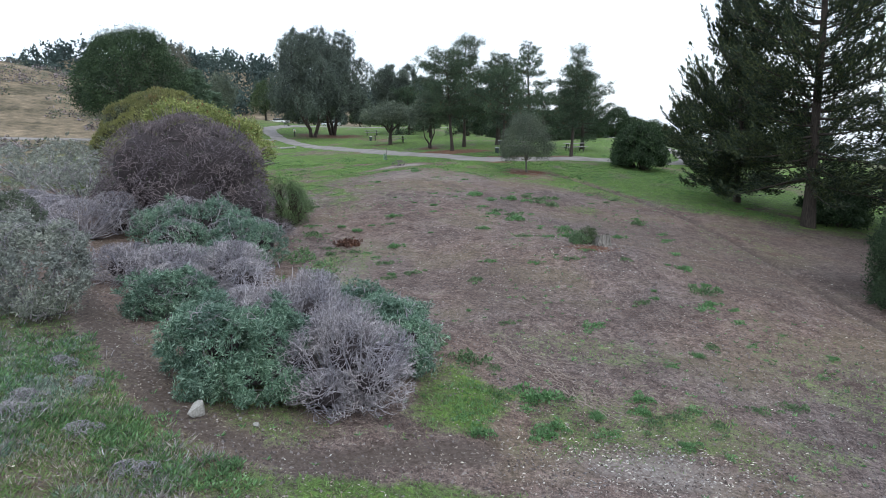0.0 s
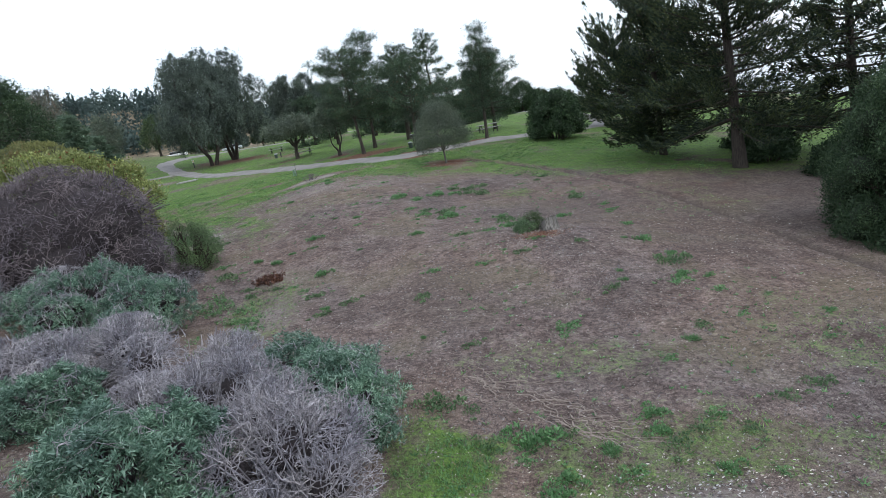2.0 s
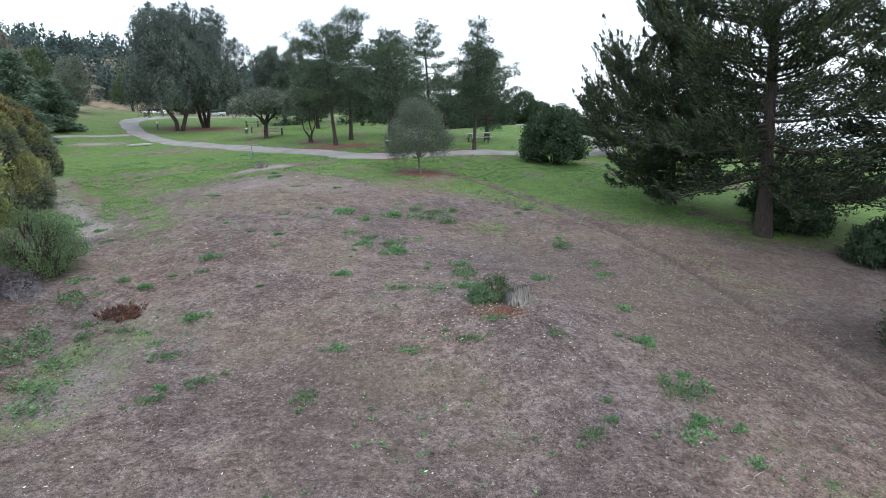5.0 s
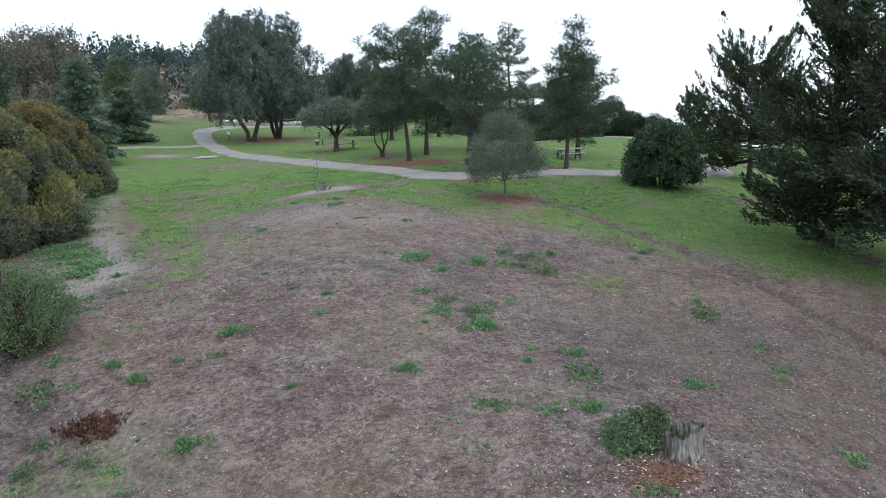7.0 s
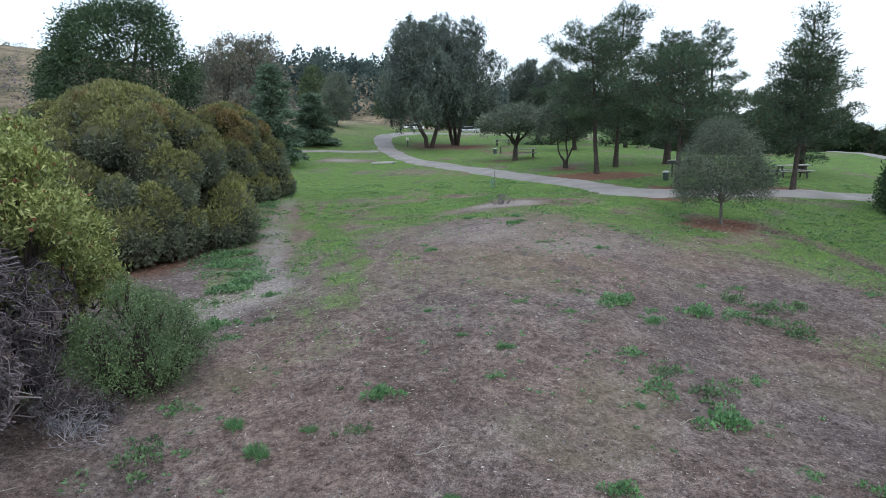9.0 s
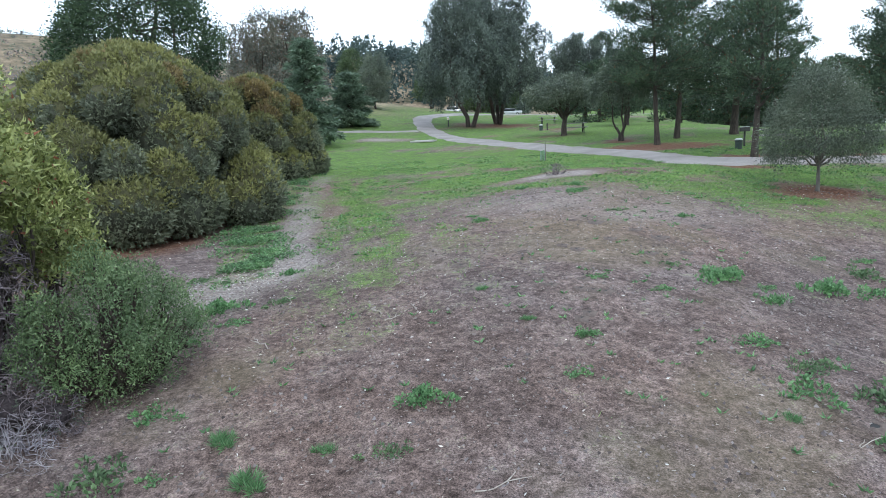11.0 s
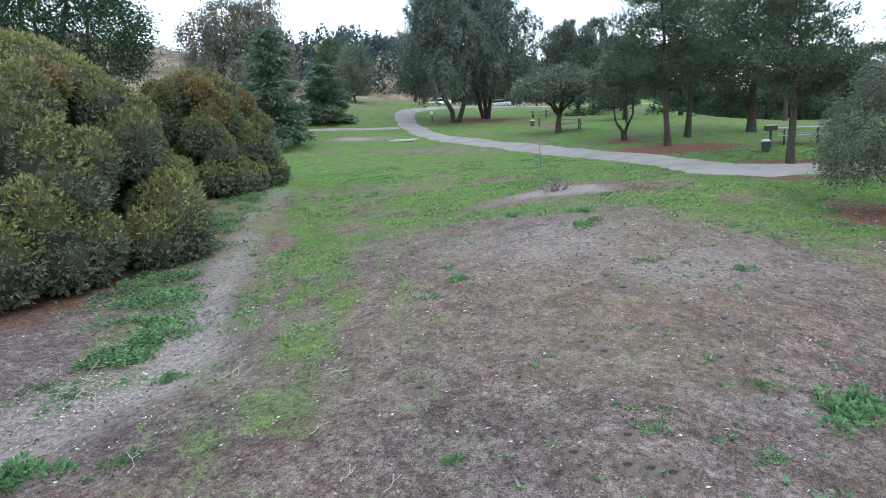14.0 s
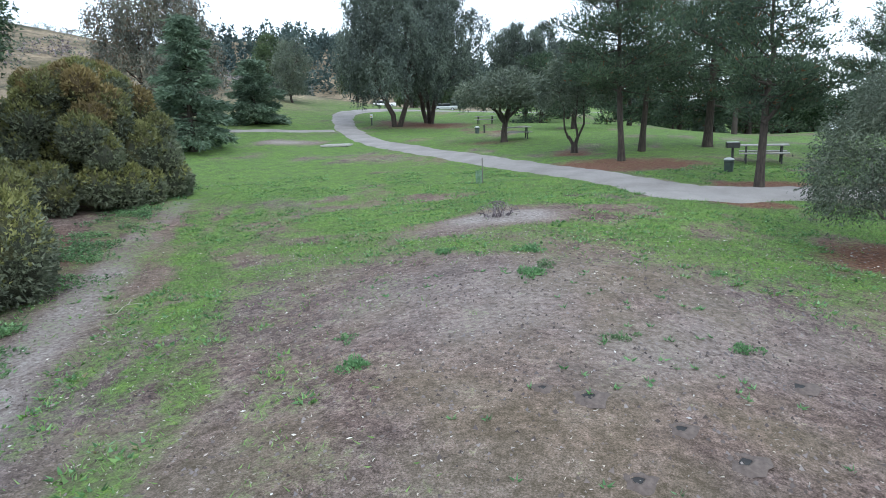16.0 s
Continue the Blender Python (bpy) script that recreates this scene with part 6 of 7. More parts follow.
dome_bush("bramble_patch", 5.15, 23.55, 101, [(-0.2, 0, 0.2, 0.34, 0.3, 0.26), (0.15, 0.08, 0.26, 0.32, 0.3, 0.3), (-0.05, -0.22, 0.12, 0.25, 0.2, 0.15), (0.34, -0.08, 0.15, 0.2, 0.22, 0.2), (-0.42, -0.25, 0.07, 0.2, 0.18, 0.1), (0.05, 0.3, 0.12, 0.2, 0.2, 0.16)], [IVY, BROAD], "low dark green bramble patch beside the stump", "bramble", per_area=80, per=24, size=(0.042, 0.028), spread=0.06, shell=0.6, fall=0.0, slots=[0, 1, 0, 1, 0, 1])
twiggy("dead_fern_clump", -3.6, 25.2, 102, 0.34, 0.10, "small dead russet-brown clump on the bare soil", count=45, material=PURPLETWIG, thick=0.005, category="dead plant", green=REDDEAD, green_share=0.9, leafsize=(0.075, 0.05), per=9)
tangle("dry_shrub", -2.95, 48.0, 103, [(0, 0, 0.22, 0.4, 0.38, 0.26), (0.32, 0.1, 0.18, 0.3, 0.28, 0.2), (-0.3, 0.1, 0.16, 0.28, 0.28, 0.18)], 42, "small leafless brown shrub in a ring of pale chips", PURPLETWIG, 0.007, 0.14, "dead shrub", green=STRAW, green_count=60, leafsize=(0.05, 0.02), per=6, curl=0.9)


def weed_kind(seed, leaf, length, width, count, flat, spread, rosettes, label, name="weed", mound=0.02):
    """A weed: rosettes of leaves that fan out from their roots, close together; mound: how high they heap up."""
    t = new(name)
    tagged(t, label, "weed", "weeds on the field")
    rng = np.random.default_rng(seed)
    size = np.repeat(rng.uniform(0.6, 1.25, rosettes), count)
    root = np.repeat(rng.normal(size=(rosettes, 2)) * spread, count, 0)
    num = len(root)
    a, r = rng.uniform(0, 2 * math.pi, num), np.sqrt(rng.random(num))
    wide = (0.05 + 0.6 * mound) * size
    p = np.stack([root[:, 0] + np.cos(a) * r * wide, root[:, 1] + np.sin(a) * r * wide, mound * size * (1 - 0.8 * r * r) * rng.random(num) ** 0.5], -1)
    d = np.stack([np.cos(a) * r, np.sin(a) * r, rng.uniform(0.1, 1.3, num) * flat], -1) + rng.normal(size=(num, 3)) * 0.25
    under("foliage", leaf_mesh("foliage", rng, p, d, length, width, leaf, broad=True), t)
    return t


KINDS = [
    weed_kind(201, SPROUT, 0.048, 0.030, 75, 0.8, 0.13, 7, "fresh green leafy weed growing from bare soil", mound=0.12),
    weed_kind(211, SPROUT, 0.045, 0.026, 26, 0.5, 0.20, 13, "low spreading bright green weed on the soil", mound=0.035),
    weed_kind(221, SPROUT, 0.10, 0.010, 60, 0.9, 0.12, 6, "tuft of green grass on bare soil", "grass_tuft"),
    weed_kind(231, IVY, 0.048, 0.028, 50, 0.6, 0.16, 8, "small grey-green weed with broad leaves", mound=0.08),
]
SPOTS = []
SPOTS += [(0.5, 10.4, 0, 0.74), (1.6, 10.5, 0, 0.84), (4.8, 10.5, 1, 0.56), (4.2, 10.7, 0, 0.64), (2.8, 10.9, 1, 0.84), (0.2, 10.9, 1, 0.75), (1.9, 10.9, 0, 0.73), (2.7, 11.5, 2, 1.25), (3.8, 11.5, 3, 0.81), (1.4, 11.6, 1, 0.67), (5.1, 11.6, 3, 0.64), (4.4, 11.8, 3, 0.82), (3.7, 11.9, 0, 0.64), (1.7, 12.1, 0, 1.25), (1.0, 12.1, 3, 0.66), (4.8, 12.2, 1, 0.82), (2.2, 12.3, 3, 0.7), (1.3, 12.4, 1, 0.65), (6.3, 12.5, 3, 0.74), (3.9, 12.5, 0, 0.73), (7.2, 12.9, 3, 0.82), (1.0, 13.4, 3, 0.58), (0.4, 13.8, 3, 1.25), (5.2, 14.5, 1, 0.71)]
SPOTS += [(0.0, 14.6, 2, 0.64), (8.9, 14.8, 1, 0.62), (6.1, 15.2, 2, 1.25), (6.7, 15.9, 3, 0.71), (7.9, 16.3, 1, 0.69), (1.6, 16.3, 3, 0.6), (3.8, 16.6, 1, 1.25), (0.6, 17.1, 2, 0.61), (8.2, 17.8, 1, 0.81), (5.7, 18.4, 3, 0.76), (7.5, 18.5, 1, 1.2), (6.2, 18.7, 2, 1.0), (8.5, 18.7, 1, 0.67), (7.9, 18.8, 0, 0.75), (6.3, 19.3, 2, 0.78), (8.0, 19.7, 3, 1.4), (1.0, 19.9, 3, 0.8), (7.8, 20.2, 1, 0.56), (8.3, 20.3, 0, 0.6), (-1.8, 20.5, 3, 0.72), (-1.7, 20.9, 2, 1.0), (-1.0, 21.2, 3, 0.8), (3.0, 21.3, 1, 0.8), (4.3, 21.5, 3, 0.75)]
SPOTS += [(8.1, 21.6, 0, 0.9), (6.1, 21.7, 3, 0.63), (1.6, 21.8, 1, 0.82), (7.6, 21.8, 2, 0.77), (3.8, 21.9, 2, 0.65), (4.9, 22.4, 1, 0.75), (-2.0, 22.6, 3, 0.85), (-2.4, 23.5, 1, 0.65), (8.5, 23.8, 1, 0.9), (-2.8, 24.1, 1, 0.72), (-4.2, 24.2, 3, 0.77), (-3.4, 24.3, 3, 0.69), (-1.8, 24.5, 0, 0.9), (4.7, 24.7, 0, 0.78), (4.0, 24.7, 1, 0.75), (-4.4, 24.9, 3, 0.73), (3.2, 25.0, 3, 0.79), (7.1, 26.2, 0, 0.84), (-0.5, 26.2, 2, 0.68), (5.0, 26.3, 3, 1.25), (-5.3, 26.5, 3, 1.3), (1.7, 26.7, 0, 0.79), (-4.7, 26.7, 1, 0.63), (-3.5, 26.8, 2, 1.5)]
SPOTS += [(4.0, 27.1, 2, 0.84), (-2.9, 27.3, 2, 0.9), (9.3, 27.3, 1, 0.64), (-4.2, 27.4, 2, 1.3), (-2.2, 27.4, 3, 0.6), (5.1, 27.7, 0, 0.81), (-5.6, 27.8, 1, 1.0), (9.6, 27.9, 1, 0.9), (4.2, 27.9, 1, 0.62), (-2.1, 28.4, 0, 0.9), (3.3, 29.1, 0, 1.25), (9.8, 29.1, 1, 0.81), (2.0, 29.1, 2, 0.78), (-0.4, 29.5, 1, 0.69), (-6.7, 29.8, 0, 0.7), (2.3, 30.0, 1, 1.25), (3.3, 30.2, 3, 1.25), (-0.4, 30.6, 0, 0.56), (2.5, 30.7, 3, 0.9), (-7.2, 30.8, 3, 0.83), (-6.3, 30.8, 1, 0.8), (-1.3, 30.9, 2, 0.72), (9.4, 31.3, 3, 1.2), (1.9, 31.3, 1, 1.0)]
SPOTS += [(4.2, 31.3, 1, 0.81), (-7.1, 31.5, 0, 1.25), (-6.1, 31.9, 3, 0.7), (-2.3, 32.0, 2, 0.74), (9.6, 32.3, 0, 0.56), (0.7, 32.8, 1, 0.61), (-0.4, 32.9, 1, 0.63), (2.5, 33.3, 0, 0.79), (-8.5, 33.6, 3, 0.65), (-9.2, 33.8, 3, 0.8), (1.7, 34.0, 0, 1.25), (2.5, 34.1, 1, 0.7), (-7.1, 34.1, 0, 0.69), (0.9, 34.3, 3, 0.56), (5.8, 34.5, 3, 1.25), (3.6, 34.6, 0, 1.25), (2.0, 34.6, 0, 0.73), (5.2, 34.9, 3, 1.25), (4.5, 35.2, 1, 1.3), (8.1, 35.9, 1, 0.56), (5.6, 36.1, 3, 1.5), (4.7, 36.4, 3, 1.1), (6.4, 36.5, 3, 0.72), (9.2, 36.6, 3, 0.64)]
SPOTS += [(4.0, 37.1, 1, 0.71), (9.9, 37.4, 3, 0.8), (5.0, 37.5, 1, 0.84), (-3.6, 37.7, 0, 0.66), (11.7, 38.2, 1, 0.65), (8.6, 38.4, 1, 0.84), (-4.1, 38.9, 1, 0.59), (-0.3, 38.9, 3, 0.57), (1.4, 39.2, 0, 0.6), (-1.6, 41.5, 0, 0.81), (-1.4, 42.3, 3, 0.64), (1.7, 42.9, 1, 0.64), (-1.8, 43.5, 0, 0.78), (-3.6, 43.8, 0, 0.69)]
rng = np.random.default_rng(240)
for x, y, k, s in SPOTS:
    ob = copy_thing(KINDS[k], pose(0, 0, 0))
    s *= 0.7 if k == 2 else 1.0
    ob.matrix_basis = pose(x, y, height(x, y) - 0.01, 0, 0, rng.uniform(0, 360)) @ Matrix.Diagonal((1.12 * s, 1.12 * s, 1.25 * s, 1))
for i, ob in enumerate(KINDS):
    ob.matrix_basis = pose(9.9 - 0.7 * i, 16.0 + 1.3 * i, height(9.9 - 0.7 * i, 16.0 + 1.3 * i) - 0.01) @ Matrix.Diagonal((0.6, 0.6, 0.6, 1))

# leafy weeds at the foot of the big rounded bushes
rng = np.random.default_rng(250)
n_ = 2300
line = np.concatenate([WEED_LINE, chain([(-4.2, 19.6), (-4.7, 21.6), (-5.3, 24.2)], 4)])
at = rng.integers(0, len(line), n_)
x, y = line[at, 0] + rng.normal(size=n_) * 0.5, line[at, 1] + rng.normal(size=n_) * 0.6
keep = field(x, y, 1.1, 31.0) * 0.6 + field(x, y, 0.4, 32.0) * 0.4 > 0.52
x, y = x[keep], y[keep]
a = rng.uniform(0, 2 * math.pi, (len(x), 20))
p = np.stack([x[:, None] + np.cos(a) * 0.13, y[:, None] + np.sin(a) * 0.13, land(x, y)[:, None] + rng.uniform(0, 0.1, a.shape)], -1)
d = np.stack([np.cos(a), np.sin(a), rng.uniform(0.1, 0.7, a.shape)], -1)
tagged(new("leafy_weeds", leaf_mesh("leafy_weeds", rng, p.reshape(-1, 3), d.reshape(-1, 3), 0.075, 0.036, [SPROUT, IVY], rng.integers(0, 2, p.shape[0] * 20))), "leafy green weeds along the foot of the bushes", "weeds", kind="stuff")


def rock(x, y, size, seed, label):
    bm = bmesh.new()
    bmesh.ops.create_icosphere(bm, subdivisions=3, radius=1.0)
    rng = np.random.default_rng(int(seed) + 270)
    for cut in unit(rng.normal(size=(15, 3))):
        n1, reach = Vector(cut), rng.uniform(0.28, 0.6)
        for v in bm.verts:
            v.co -= n1 * max(0.0, v.co.dot(n1) - reach)
    t = rooted("rock", x, y, label, "rock", "", 0.0, seed * 40)
    t.matrix_basis = t.matrix_basis @ pose(0, 0, size[2] * 0.35, 8, 12, 0) @ Matrix.Diagonal((*size, 1))
    part("stone", bm, ROCK, t)


rock(-4.0, 9.85, (0.30, 0.12, 0.24), 6, "pale angular rock beside the little trail")
rock(-3.35, 9.9, (0.09, 0.07, 0.06), 2, "small pale stone beside the trail")
rock(-3.05, 9.75, (0.08, 0.09, 0.06), 3, "small buff stone beside the trail")
rock(-6.3, 7.6, (0.2, 0.15, 0.14), 4, "buff stone half buried in the bank")

# low plants and dry tufts on the bank
rng = np.random.default_rng(255)
n_ = 6200
x, y = rng.normal(size=n_) * 2.6 - 6.4, rng.normal(size=n_) * 2.8 + 9.2
keep = (off_line(x, y, FOOT_LINE) > 0.3 + 0.3 * rng.random(n_)) & (0.6 * field(x, y, 1.3, 41.0) + 0.4 * rng.random(n_) > 0.42) & (x + 0.75 * (y - 9.4) < -3.6) & (y < 15.5)
for num, (mat, ln, wd, lab, nm) in enumerate([([SPROUT, IVY], 0.075, 0.03, "low green plants covering the bank", "bank_plants"), ([GRASS, STRAW], 0.085, 0.013, "green grass on the bank", "bank_grass"), ([SILVER, ECHIUM], 0.065, 0.022, "low grey-leaved plants on the bank", "grey_bank_plants"), ([STRAW, TWIG], 0.11, 0.011, "dry straw tufts on the bank", "dry_bank_tufts")]):
    k = keep & (0.7 * field(x, y, 0.9, 42.0 + num) + 0.3 * rng.random(n_) > 0.57)
    px, py = x[k], y[k]
    a = rng.uniform(0, 2 * math.pi, (len(px), 26))
    r = 0.13 * np.sqrt(rng.random(a.shape))
    p = np.stack([px[:, None] + np.cos(a) * r, py[:, None] + np.sin(a) * r, land(px, py)[:, None] + 0.1 * rng.random((len(px), 1)) * rng.random(a.shape)], -1)
    d = np.stack([np.cos(a) * 0.7, np.sin(a) * 0.7, rng.uniform(0.3, 1.4, a.shape)], -1)
    tagged(new(nm, leaf_mesh(nm, rng, p.reshape(-1, 3), d.reshape(-1, 3), ln, wd, mat, rng.integers(0, 2, a.size))), lab, "plants", kind="stuff")
for i, (x, y, k) in enumerate(((-6.3, 8.9, 1.2), (-6.05, 10.4, 0.7), (-5.3, 8.8, 0.8), (-6.5, 9.5, 0.9), (-4.2, 7.9, 0.9), (-6.9, 11.2, 0.7))):
    tangle("dry_tuft", x, y, 300 + i, [(0, 0, 0.1, 0.3 * k, 0.26 * k, 0.2 * k), (0.2 * k, 0.12 * k, 0.07, 0.2 * k, 0.2 * k, 0.14 * k)], 70, "low tuft of dead mauve-grey stems on the bank", thick=0.005, length=0.055, category="dead plant", green=SILVER, green_count=30, leafsize=(0.04, 0.016), per=6, curl=0.9, stems=6)

# fallen sticks
rng = np.random.default_rng(260)
STICKS = [(-8.3, 33.6, 1.3, 20), (-8.0, 33.9, 1.1, 65), (-8.6, 33.2, 1.0, 110), (-7.7, 33.3, 1.2, 150), (-8.2, 32.8, 0.9, 35), (-8.9, 34.4, 0.9, 80), (-7.9, 34.5, 0.8, 170), (-8.5, 34.0, 1.2, 130), (-6.1, 34.2, 0.7, 80), (-4.2, 33.8, 0.5, 10), (-5.9, 31.9, 0.5, 120), (-5.3, 29.9, 0.6, 140), (-3.4, 30.8, 0.4, 60), (-8.0, 32.2, 1.1, 40), (-7.6, 33.1, 0.9, 100), (-8.6, 33.8, 0.8, 15), (-7.2, 32.0, 1.0, 60), (2.6, 28.8, 0.7, 30), (5.9, 26.4, 0.6, 45), (1.0, 24.6, 0.5, 70)]
STICKS += [(-9.6, 41.4, 1.1, 70), (-8.6, 39.8, 0.9, 85), (-6.7, 25.2, 0.7, 45), (7.9, 17.3, 0.7, 30), (-6.0, 34.2, 0.45, 110), (-4.3, 33.9, 0.35, 5), (-3.9, 32.5, 0.3, 70), (-3.8, 31.0, 0.35, 140), (-3.2, 31.7, 0.25, 80), (-3.2, 31.2, 0.25, 120), (-2.7, 31.6, 0.3, 75), (-10.0, 40.9, 0.4, 30), (-3.7, 33.1, 0.25, 10), (-0.9, 27.1, 0.6, 35), (2.5, 25.7, 0.2, 60), (5.5, 26.2, 0.35, 25), (3.1, 25.7, 0.25, 10)]
for x, y, ln, turn in STICKS:
    t = rooted("fallen_stick", x, y, "thin pale fallen stick lying on the soil", "stick", "fallen sticks", -0.015, turn)
    w = Wood(5)
    p = w.bend(rng, (-ln / 2, 0, 0.0), (ln / 2, 0, 0.02), 0.009, 0.004, 0.01, 0.18, 7)
    w.build("stick_stem", STICKWOOD, t)
    w = Wood(5)
    w.bend(rng, p[3], p[3] + [ln * 0.22, ln * 0.14, 0.03], 0.009, 0.004, 0.0, 0.1, 4)
    w.build("side_twig", STICKWOOD, t)


LINES = []
for i in range(30):
    f = rng.random()
    ax, ay = 1.15 + 1.5 * f + rng.normal() * 0.22, 15.2 - 2.9 * f + rng.normal() * 0.28
    turn, ln = radians(-52 + 17 * rng.normal()), rng.uniform(0.4, 1.25)
    LINES.append(((ax, ay), (ax + ln * math.cos(turn), ay + ln * math.sin(turn))))
for (ax, ay), (bx, by) in LINES:
    mx, my, ln = (ax + bx) / 2, (ay + by) / 2, math.hypot(bx - ax, by - ay)
    t = rooted("exposed_root", mx, my, "pale exposed root running over worn soil", "root", "exposed roots", 0.0, math.degrees(math.atan2(by - ay, bx - ax)))
    u = np.linspace(-0.5, 0.5, 12)
    wave = 0.05 * np.sin(u * 9 + mx * 7) + 0.03 * np.sin(u * 23 + my * 9) + rng.normal(size=12) * 0.02
    turn = math.atan2(by - ay, bx - ax)
    up = [height(mx + math.cos(turn) * k * ln - math.sin(turn) * q, my + math.sin(turn) * k * ln + math.cos(turn) * q) - height(mx, my) + 0.006 for k, q in zip(u, wave)]
    w = Wood(6)
    w.limb(np.stack([u * ln, wave, up], -1), np.linspace(0.015, 0.007, 12))
    w.build("root_stem", ROOTBARK, t)
    w = Wood(5)
    w.limb([(u[4] * ln, wave[4], up[4]), (u[6] * ln, wave[6] + 0.10, up[6] - 0.002), (u[8] * ln, wave[8] + 0.16, up[8] - 0.012)], [0.010, 0.007, 0.004])
    w.build("side_root", ROOTBARK, t)

# gopher mounds and holes
MOLE = plain("dark_fresh_soil", (0.085, 0.066, 0.057), (0.16, 0.128, 0.112), 14, 0.95, bump=0.8)
for x, y, r in [(-0.7, 37.0, 0.13), (0.7, 36.2, 0.13), (1.8, 38.3, 0.13), (0.2, 36.6, 0.10), (-0.3, 35.6, 0.10), (0.5, 34.9, 0.10), (1.2, 35.4, 0.10), (-0.9, 34.6, 0.10), (2.9, 29.4, 0.13), (-3.0, 33.4, 0.10), (-0.7, 36.9, 0.08), (-1.2, 34.8, 0.08), (-1.9, 34.3, 0.08), (-1.3, 32.6, 0.08), (-1.1, 32.3, 0.08), (-0.6, 32.2, 0.08), (-0.4, 32.2, 0.08), (-0.4, 31.3, 0.08), (-0.5, 31.1, 0.08), (-0.6, 32.7, 0.08), (-0.2, 32.2, 0.08), (-1.2, 37.1, 0.08)]:
    verts, faces, k = [], [], 14
    for i, (rr, z) in enumerate(((0.5, -0.03), (0.62, 0.012), (0.85, 0.02), (1.15, 0.012), (1.5, 0.0), (1.9, -0.025))):
        for j in range(k):
            a = 2 * math.pi * j / k
            q = rr * r * (1 + 0.12 * math.sin(3 * a + x) + 0.1 * math.sin(5 * a))
            verts.append((q * math.cos(a), q * math.sin(a), z + 0.01 * math.sin(7 * a + i)))
    faces = [(i * k + j, i * k + (j + 1) % k, (i + 1) * k + (j + 1) % k, (i + 1) * k + j) for i in range(5) for j in range(k)] + [tuple(range(k))[::-1]]
    t = rooted("gopher_mound", x, y, "small gopher hole ringed with dark dug soil", "gopher mound", "gopher mounds", 0.0)
    link_mesh("soil_ring", verts, faces[:-1], MOLE, t, smooth_faces=True)
    # flat black disc puts the shade inside the hole into colour
    link_mesh("burrow", [(v[0] * 1.1, v[1] * 1.1, 0.006) for v in verts[:k]], [tuple(range(k))], RUBBER, t, "flat black disc painted as the burrow's shaded mouth")

# ---- grass blades, straw and chips ----
rng = np.random.default_rng(300)
x, y = rng.uniform(-5, 13, 1500), rng.uniform(8, 42, 1500)
keep = field(x, y, 3.0, 51.0) + 0.35 * (y < 16) > 0.55
x, y = x[keep], y[keep]
a = rng.uniform(0, 2 * math.pi, (len(x), 7))
p = np.stack([x[:, None] + np.cos(a) * 0.02, y[:, None] + np.sin(a) * 0.02, land(x, y)[:, None] + 0 * a], -1)
d = np.stack([np.cos(a), np.sin(a), rng.uniform(0.3, 1.2, a.shape)], -1)
tagged(new("seedlings", leaf_mesh("seedlings", rng, p.reshape(-1, 3), d.reshape(-1, 3), 0.075, 0.03, SPROUT)), "tiny green seedlings dotted over bare soil", "seedlings", kind="stuff")


def scatter(count, x0, x1, y0, y1, lean):
    """Points of the plan, thicker towards the low end of y."""
    y = y0 + (y1 - y0) * rng.random(count) ** lean
    return rng.uniform(x0, x1, count), y


x, y = scatter(360000, -15, 18, 7, 56, 1.35)
g, nd, pl, tr = cover(x, y)
keep = (rng.random(len(x)) < (g * 1.15 - 0.12) * (0.35 + field(x, y, 0.5, 33.0))) & (off_line(x, y, PATH_LINE) > 1.15)
x, y = x[keep], y[keep]
a = rng.uniform(0, 2 * math.pi, len(x))
d = np.stack([np.cos(a) * 0.8, np.sin(a) * 0.8, rng.uniform(0.25, 1.3, len(x))], -1)
tagged(new("grass", leaf_mesh("grass", rng, np.stack([x, y, land(x, y) - 0.01], -1), d, 0.09, 0.02, GRASS)), "short green grass in patches over the field", "grass", kind="stuff")
x, y = rng.uniform(-1.4, 2.6, 42000), rng.uniform(8.6, 14.0, 42000)
keep = rng.random(42000) < (cover(x, y)[0] - 0.25) * 1.0 * smooth(0.42, 0.72, 0.5 * field(x, y, 0.35, 34.0) + 0.5 * field(x, y, 1.0, 35.0))
x, y = x[keep], y[keep]
a = rng.uniform(0, 2 * math.pi, len(x))
d = np.stack([np.cos(a) * 0.7, np.sin(a) * 0.7, rng.uniform(0.4, 1.5, len(x))], -1)
tagged(new("lush_grass", leaf_mesh("lush_grass", rng, np.stack([x, y, land(x, y) - 0.01], -1), d, 0.085, 0.02, [SPROUT, GRASS], rng.integers(0, 2, len(x)))), "lush fresh green grass beside the dry thicket", "grass", kind="stuff")
x, y = scatter(110000, -14, 15, 7, 48, 1.5)
g, nd, pl, tr = cover(x, y)
keep = rng.random(len(x)) < 0.45 + 0.55 * pl
x, y = x[keep], y[keep]
a = rng.uniform(0, 2 * math.pi, len(x))
d = np.stack([np.cos(a), np.sin(a), rng.uniform(-0.05, 0.12, len(x))], -1)
tagged(new("dry_litter", leaf_mesh("dry_litter", rng, np.stack([x, y, land(x, y) + 0.008], -1), d, 0.042, 0.016, STRAW)), "bits of straw and bark strewn over the soil", "litter", kind="stuff")
x, y = scatter(64000, -9, 13, 7.5, 47, 1.6)
g, nd, pl, tr = cover(x, y)
keep = rng.random(len(x)) < (1.0 - 0.85 * g) * (0.3 + 0.7 * field(x, y, 1.4, 61.0))
x, y = x[keep], y[keep]
tagged(new("soil_crumbs", crumb_mesh("soil_crumbs", rng, np.stack([x, y, land(x, y)], -1), 0.026, SOIL)), "loose crumbs and small clods of dry brown soil", "soil", kind="stuff")
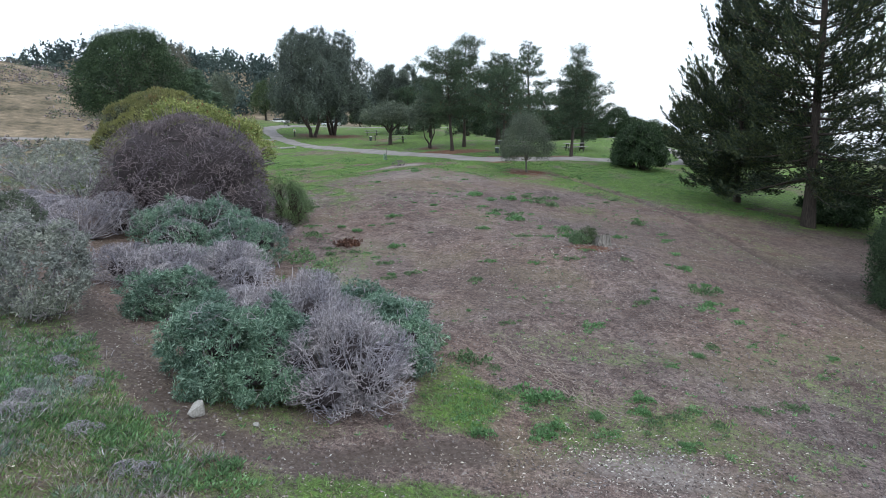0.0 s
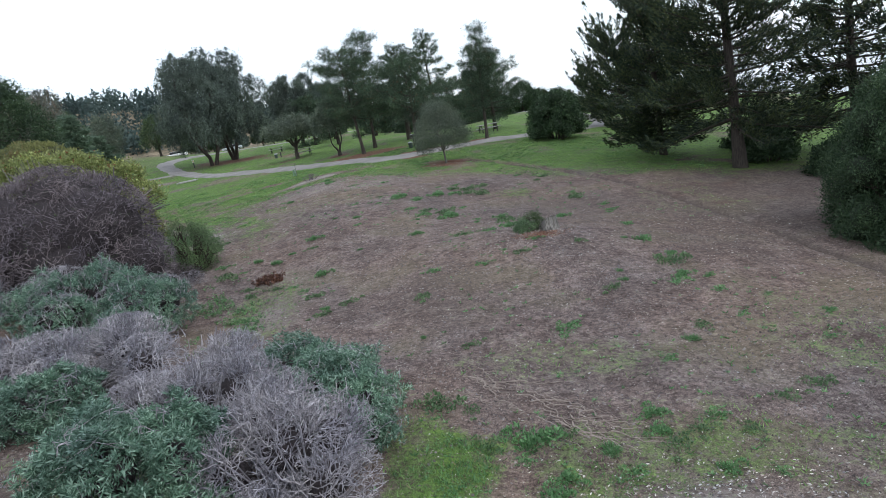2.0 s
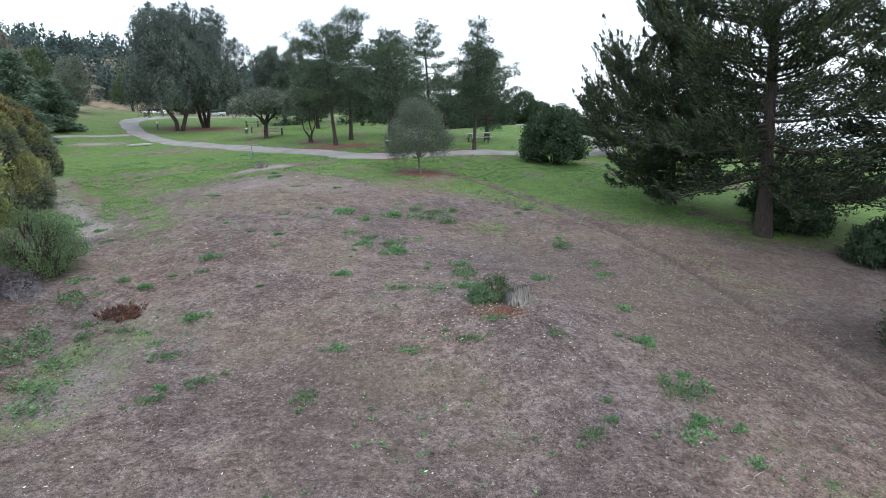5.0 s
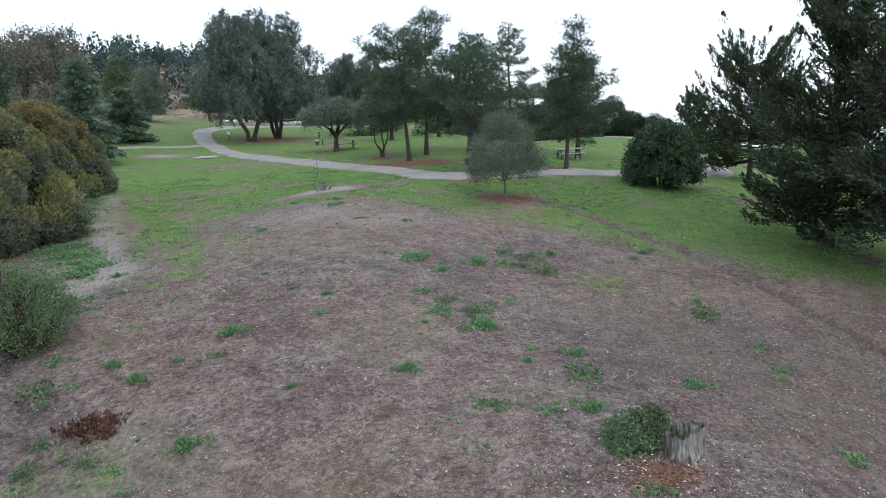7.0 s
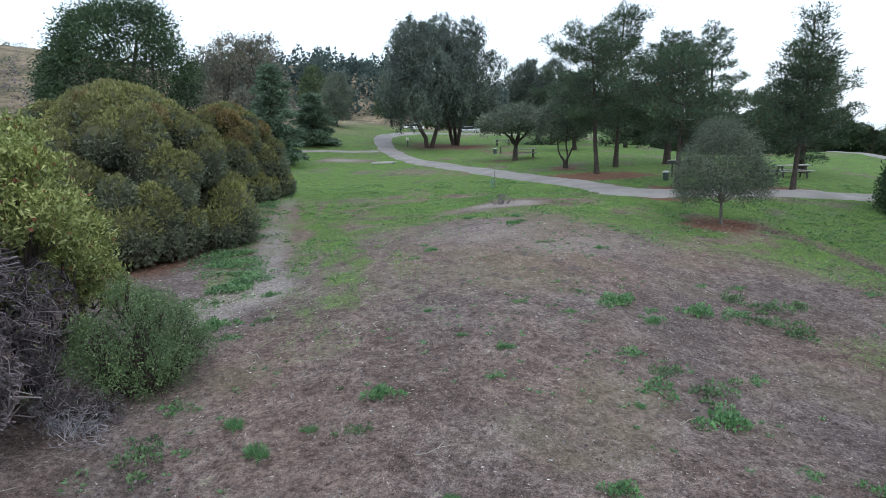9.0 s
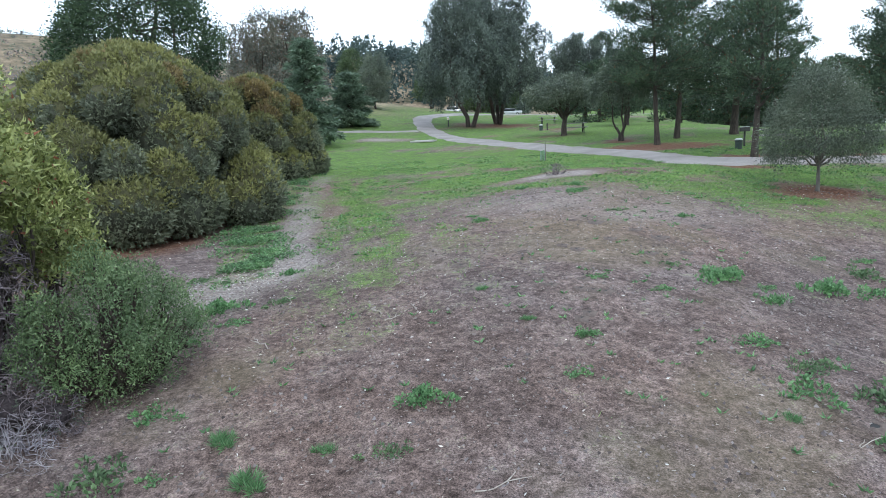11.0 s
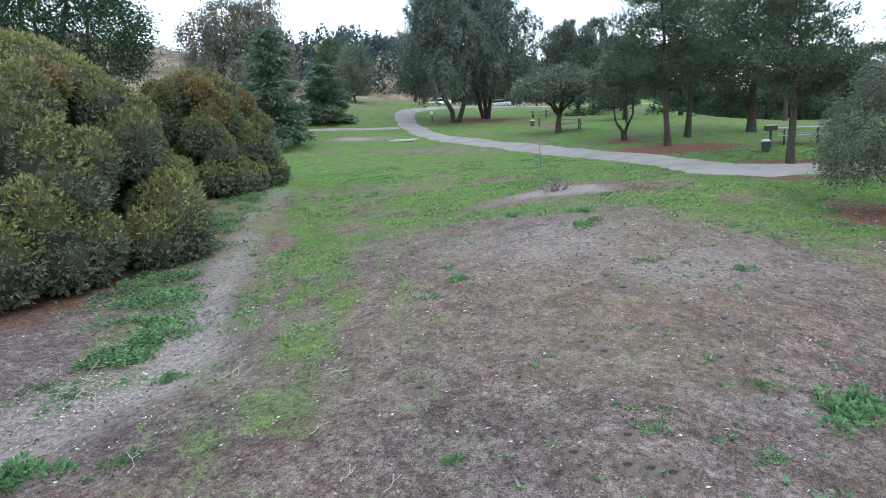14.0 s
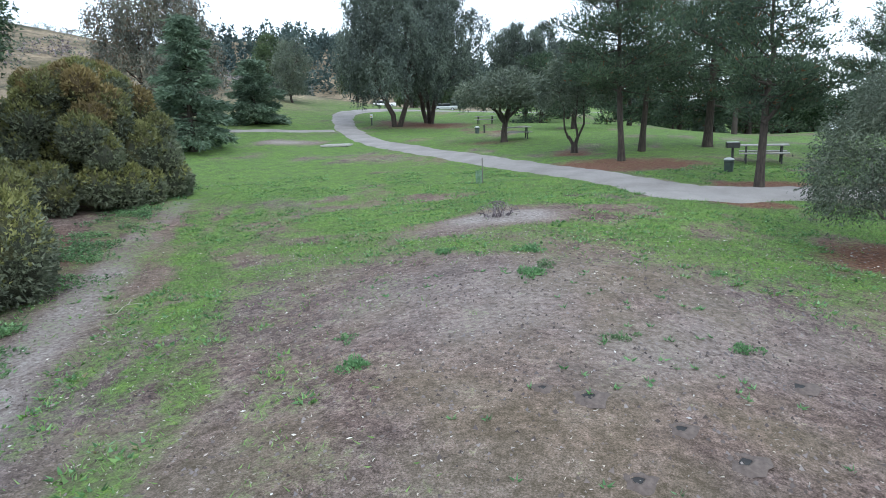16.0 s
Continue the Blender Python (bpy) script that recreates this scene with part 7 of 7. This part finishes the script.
n_ = 5200
x, y = rng.uniform(-17, 19, n_), rng.uniform(35, 60, n_)
keep = (cover(x, y)[0] > 0.3) & (field(x, y, 2.2, 71.0) > 0.42) & (off_line(x, y, PATH_LINE) > 1.4)
x, y = x[keep], y[keep]
a = rng.uniform(0, 2 * math.pi, (len(x), 11))
p = np.stack([x[:, None] + np.cos(a) * 0.09, y[:, None] + np.sin(a) * 0.09, land(x, y)[:, None] + 0 * a], -1)
d = np.stack([np.cos(a), np.sin(a), rng.uniform(0.2, 1.2, a.shape)], -1)
tagged(new("lawn_weeds", leaf_mesh("lawn_weeds", rng, p.reshape(-1, 3), d.reshape(-1, 3), 0.085, 0.045, [GRASS, SPROUT], rng.integers(0, 2, p.shape[0] * 11))), "broad-leaved green weeds growing through the rough grass", "weeds", kind="stuff")
bits = rng.normal(size=(420, 2)) * [0.5, 0.28] + [5.25, 22.7]
a = rng.uniform(0, 2 * math.pi, len(bits))
tagged(new("rotten_wood_bits", leaf_mesh("rotten_wood_bits", rng, np.stack([bits[:, 0], bits[:, 1], land(bits[:, 0], bits[:, 1]) + 0.01], -1), np.stack([np.cos(a), np.sin(a), 0.15 + 0 * a], -1), 0.06, 0.028, REDROT, broad=True)), "crumbled red rotten wood strewn before the stump", "wood chips", kind="stuff")
CHIP = leaf_material("pale_wood_chips", (0.20, 0.13, 0.10), (0.42, 0.36, 0.32), (0.68, 0.64, 0.60), 1.0, 0.8, 0.0)
x, y = scatter(6500, -12, 15, 6, 46, 1.3)
near = rng.normal(size=(420, 2)) * [1.3, 1.0] + [4.8, 22.4]
gravel = rng.normal(size=(1300, 2)) * [1.3, 0.7] + [3.3, 9.9]
heap = rng.normal(size=(1000, 2)) * [0.65, 1.0] + [-8.3, 33.5]
x, y = np.r_[x, near[:, 0], gravel[:, 0], heap[:, 0]], np.r_[y, near[:, 1], gravel[:, 1], heap[:, 1]]
a = rng.uniform(0, 2 * math.pi, len(x))
d = np.stack([np.cos(a), np.sin(a), 0.1 + 0 * a], -1)
tagged(new("wood_chips", leaf_mesh("wood_chips", rng, np.stack([x, y, land(x, y) + 0.012], -1), d, 0.055, 0.02, CHIP, broad=True)), "scattered pale wood chips on the soil", "wood chips", kind="stuff")


# ---- far off: cars, a pole and a low house ----
def car(x, y, turn, paint, label):
    t = rooted("car", x, y, label, "car", "parked cars", 0.0, turn)
    bm = bmesh.new()
    box(bm, (4.3, 1.75, 0.62), (0, 0, 0.62), bevel=0.14)
    part("body", bm, paint, t)
    bm = bmesh.new()
    box(bm, (2.3, 1.55, 0.55), (-0.2, 0, 1.15), bevel=0.18)
    part("cabin", bm, DARKGLASS, t, "dark glazed cabin")
    boxed("roof", (1.7, 1.4, 0.06), (-0.2, 0, 1.44), paint, t, bevel=0.03)
    for sx in (-1.35, 1.35):
        for sy in (-0.8, 0.8):
            bm = bmesh.new()
            drum(bm, 0.32, 0.32, 0.2, (sx, sy, 0.32), (90, 0, 0), 18)
            wheel = part("wheel", bm, RUBBER, t)
            bm = bmesh.new()
            drum(bm, 0.18, 0.18, 0.22, (sx, sy, 0.32), (90, 0, 0), 14)
            part("rim", bm, BINLID, wheel)
    for sy in (-0.6, 0.6):
        boxed("tail_light", (0.04, 0.3, 0.14), (-2.15, sy, 0.75), REDLIGHT, t)
        boxed("headlight", (0.04, 0.32, 0.13), (2.15, sy, 0.72), BINLID, t)
    return t


SILVERPAINT = plain("silver_car_paint", (0.42, 0.44, 0.46), (0.5, 0.52, 0.54), 2, 0.3, 0.3, 0.0)
car(-35.5, 150.0, 15, WHITEPAINT, "white car parked by the road in the distance")
car(-58.0, 196.0, 40, WHITEPAINT, "white car on the far road")
car(-24.5, 152.5, 5, SILVERPAINT, "silver car parked beyond the gum trees")

pole = rooted("utility_pole", -86.0, 240.0, "tall grey timber utility pole with crossarms", "utility pole", sink=0.3)
w = Wood(10)
w.limb([(0, 0, 0), (0, 0, 6), (0, 0, 11.5)], [0.17, 0.15, 0.12])
w.build("pole_shaft", GREYBARK, pole)
for z in (9.6, 10.8):
    boxed("crossarm", (2.4, 0.14, 0.16), (0, 0, z), GREYBARK, pole, (0, 0, 20))
for z in (9.6, 10.8):
    for s in (-1.0, 1.0):
        boxed("insulator", (0.1, 0.1, 0.2), (s * 0.94, s * 0.34, z + 0.18), IRON, pole)

house = rooted("house", -92.0, 226.0, "low pale house with a brown roof half hidden by trees", "house", sink=0.3, turn=25)
boxed("wall", (11, 7, 3.0), (0, 0, 1.5), TABLEWOOD, house)
roof = link_mesh("roof", [(-6, -4, 3.0), (6, -4, 3.0), (6, 4, 3.0), (-6, 4, 3.0), (-5, 0, 4.8), (5, 0, 4.8)], [(0, 1, 5, 4), (2, 3, 4, 5), (1, 2, 5), (3, 0, 4), (3, 2, 1, 0)], ROOFTILE, house)
for s in (-3.5, 0.0, 3.5):
    boxed("window", (1.5, 0.06, 1.1), (s, -3.53, 1.6), DARKGLASS, house)
boxed("door", (0.95, 0.08, 2.05), (1.8, -3.54, 1.05), ROOFTILE, house)
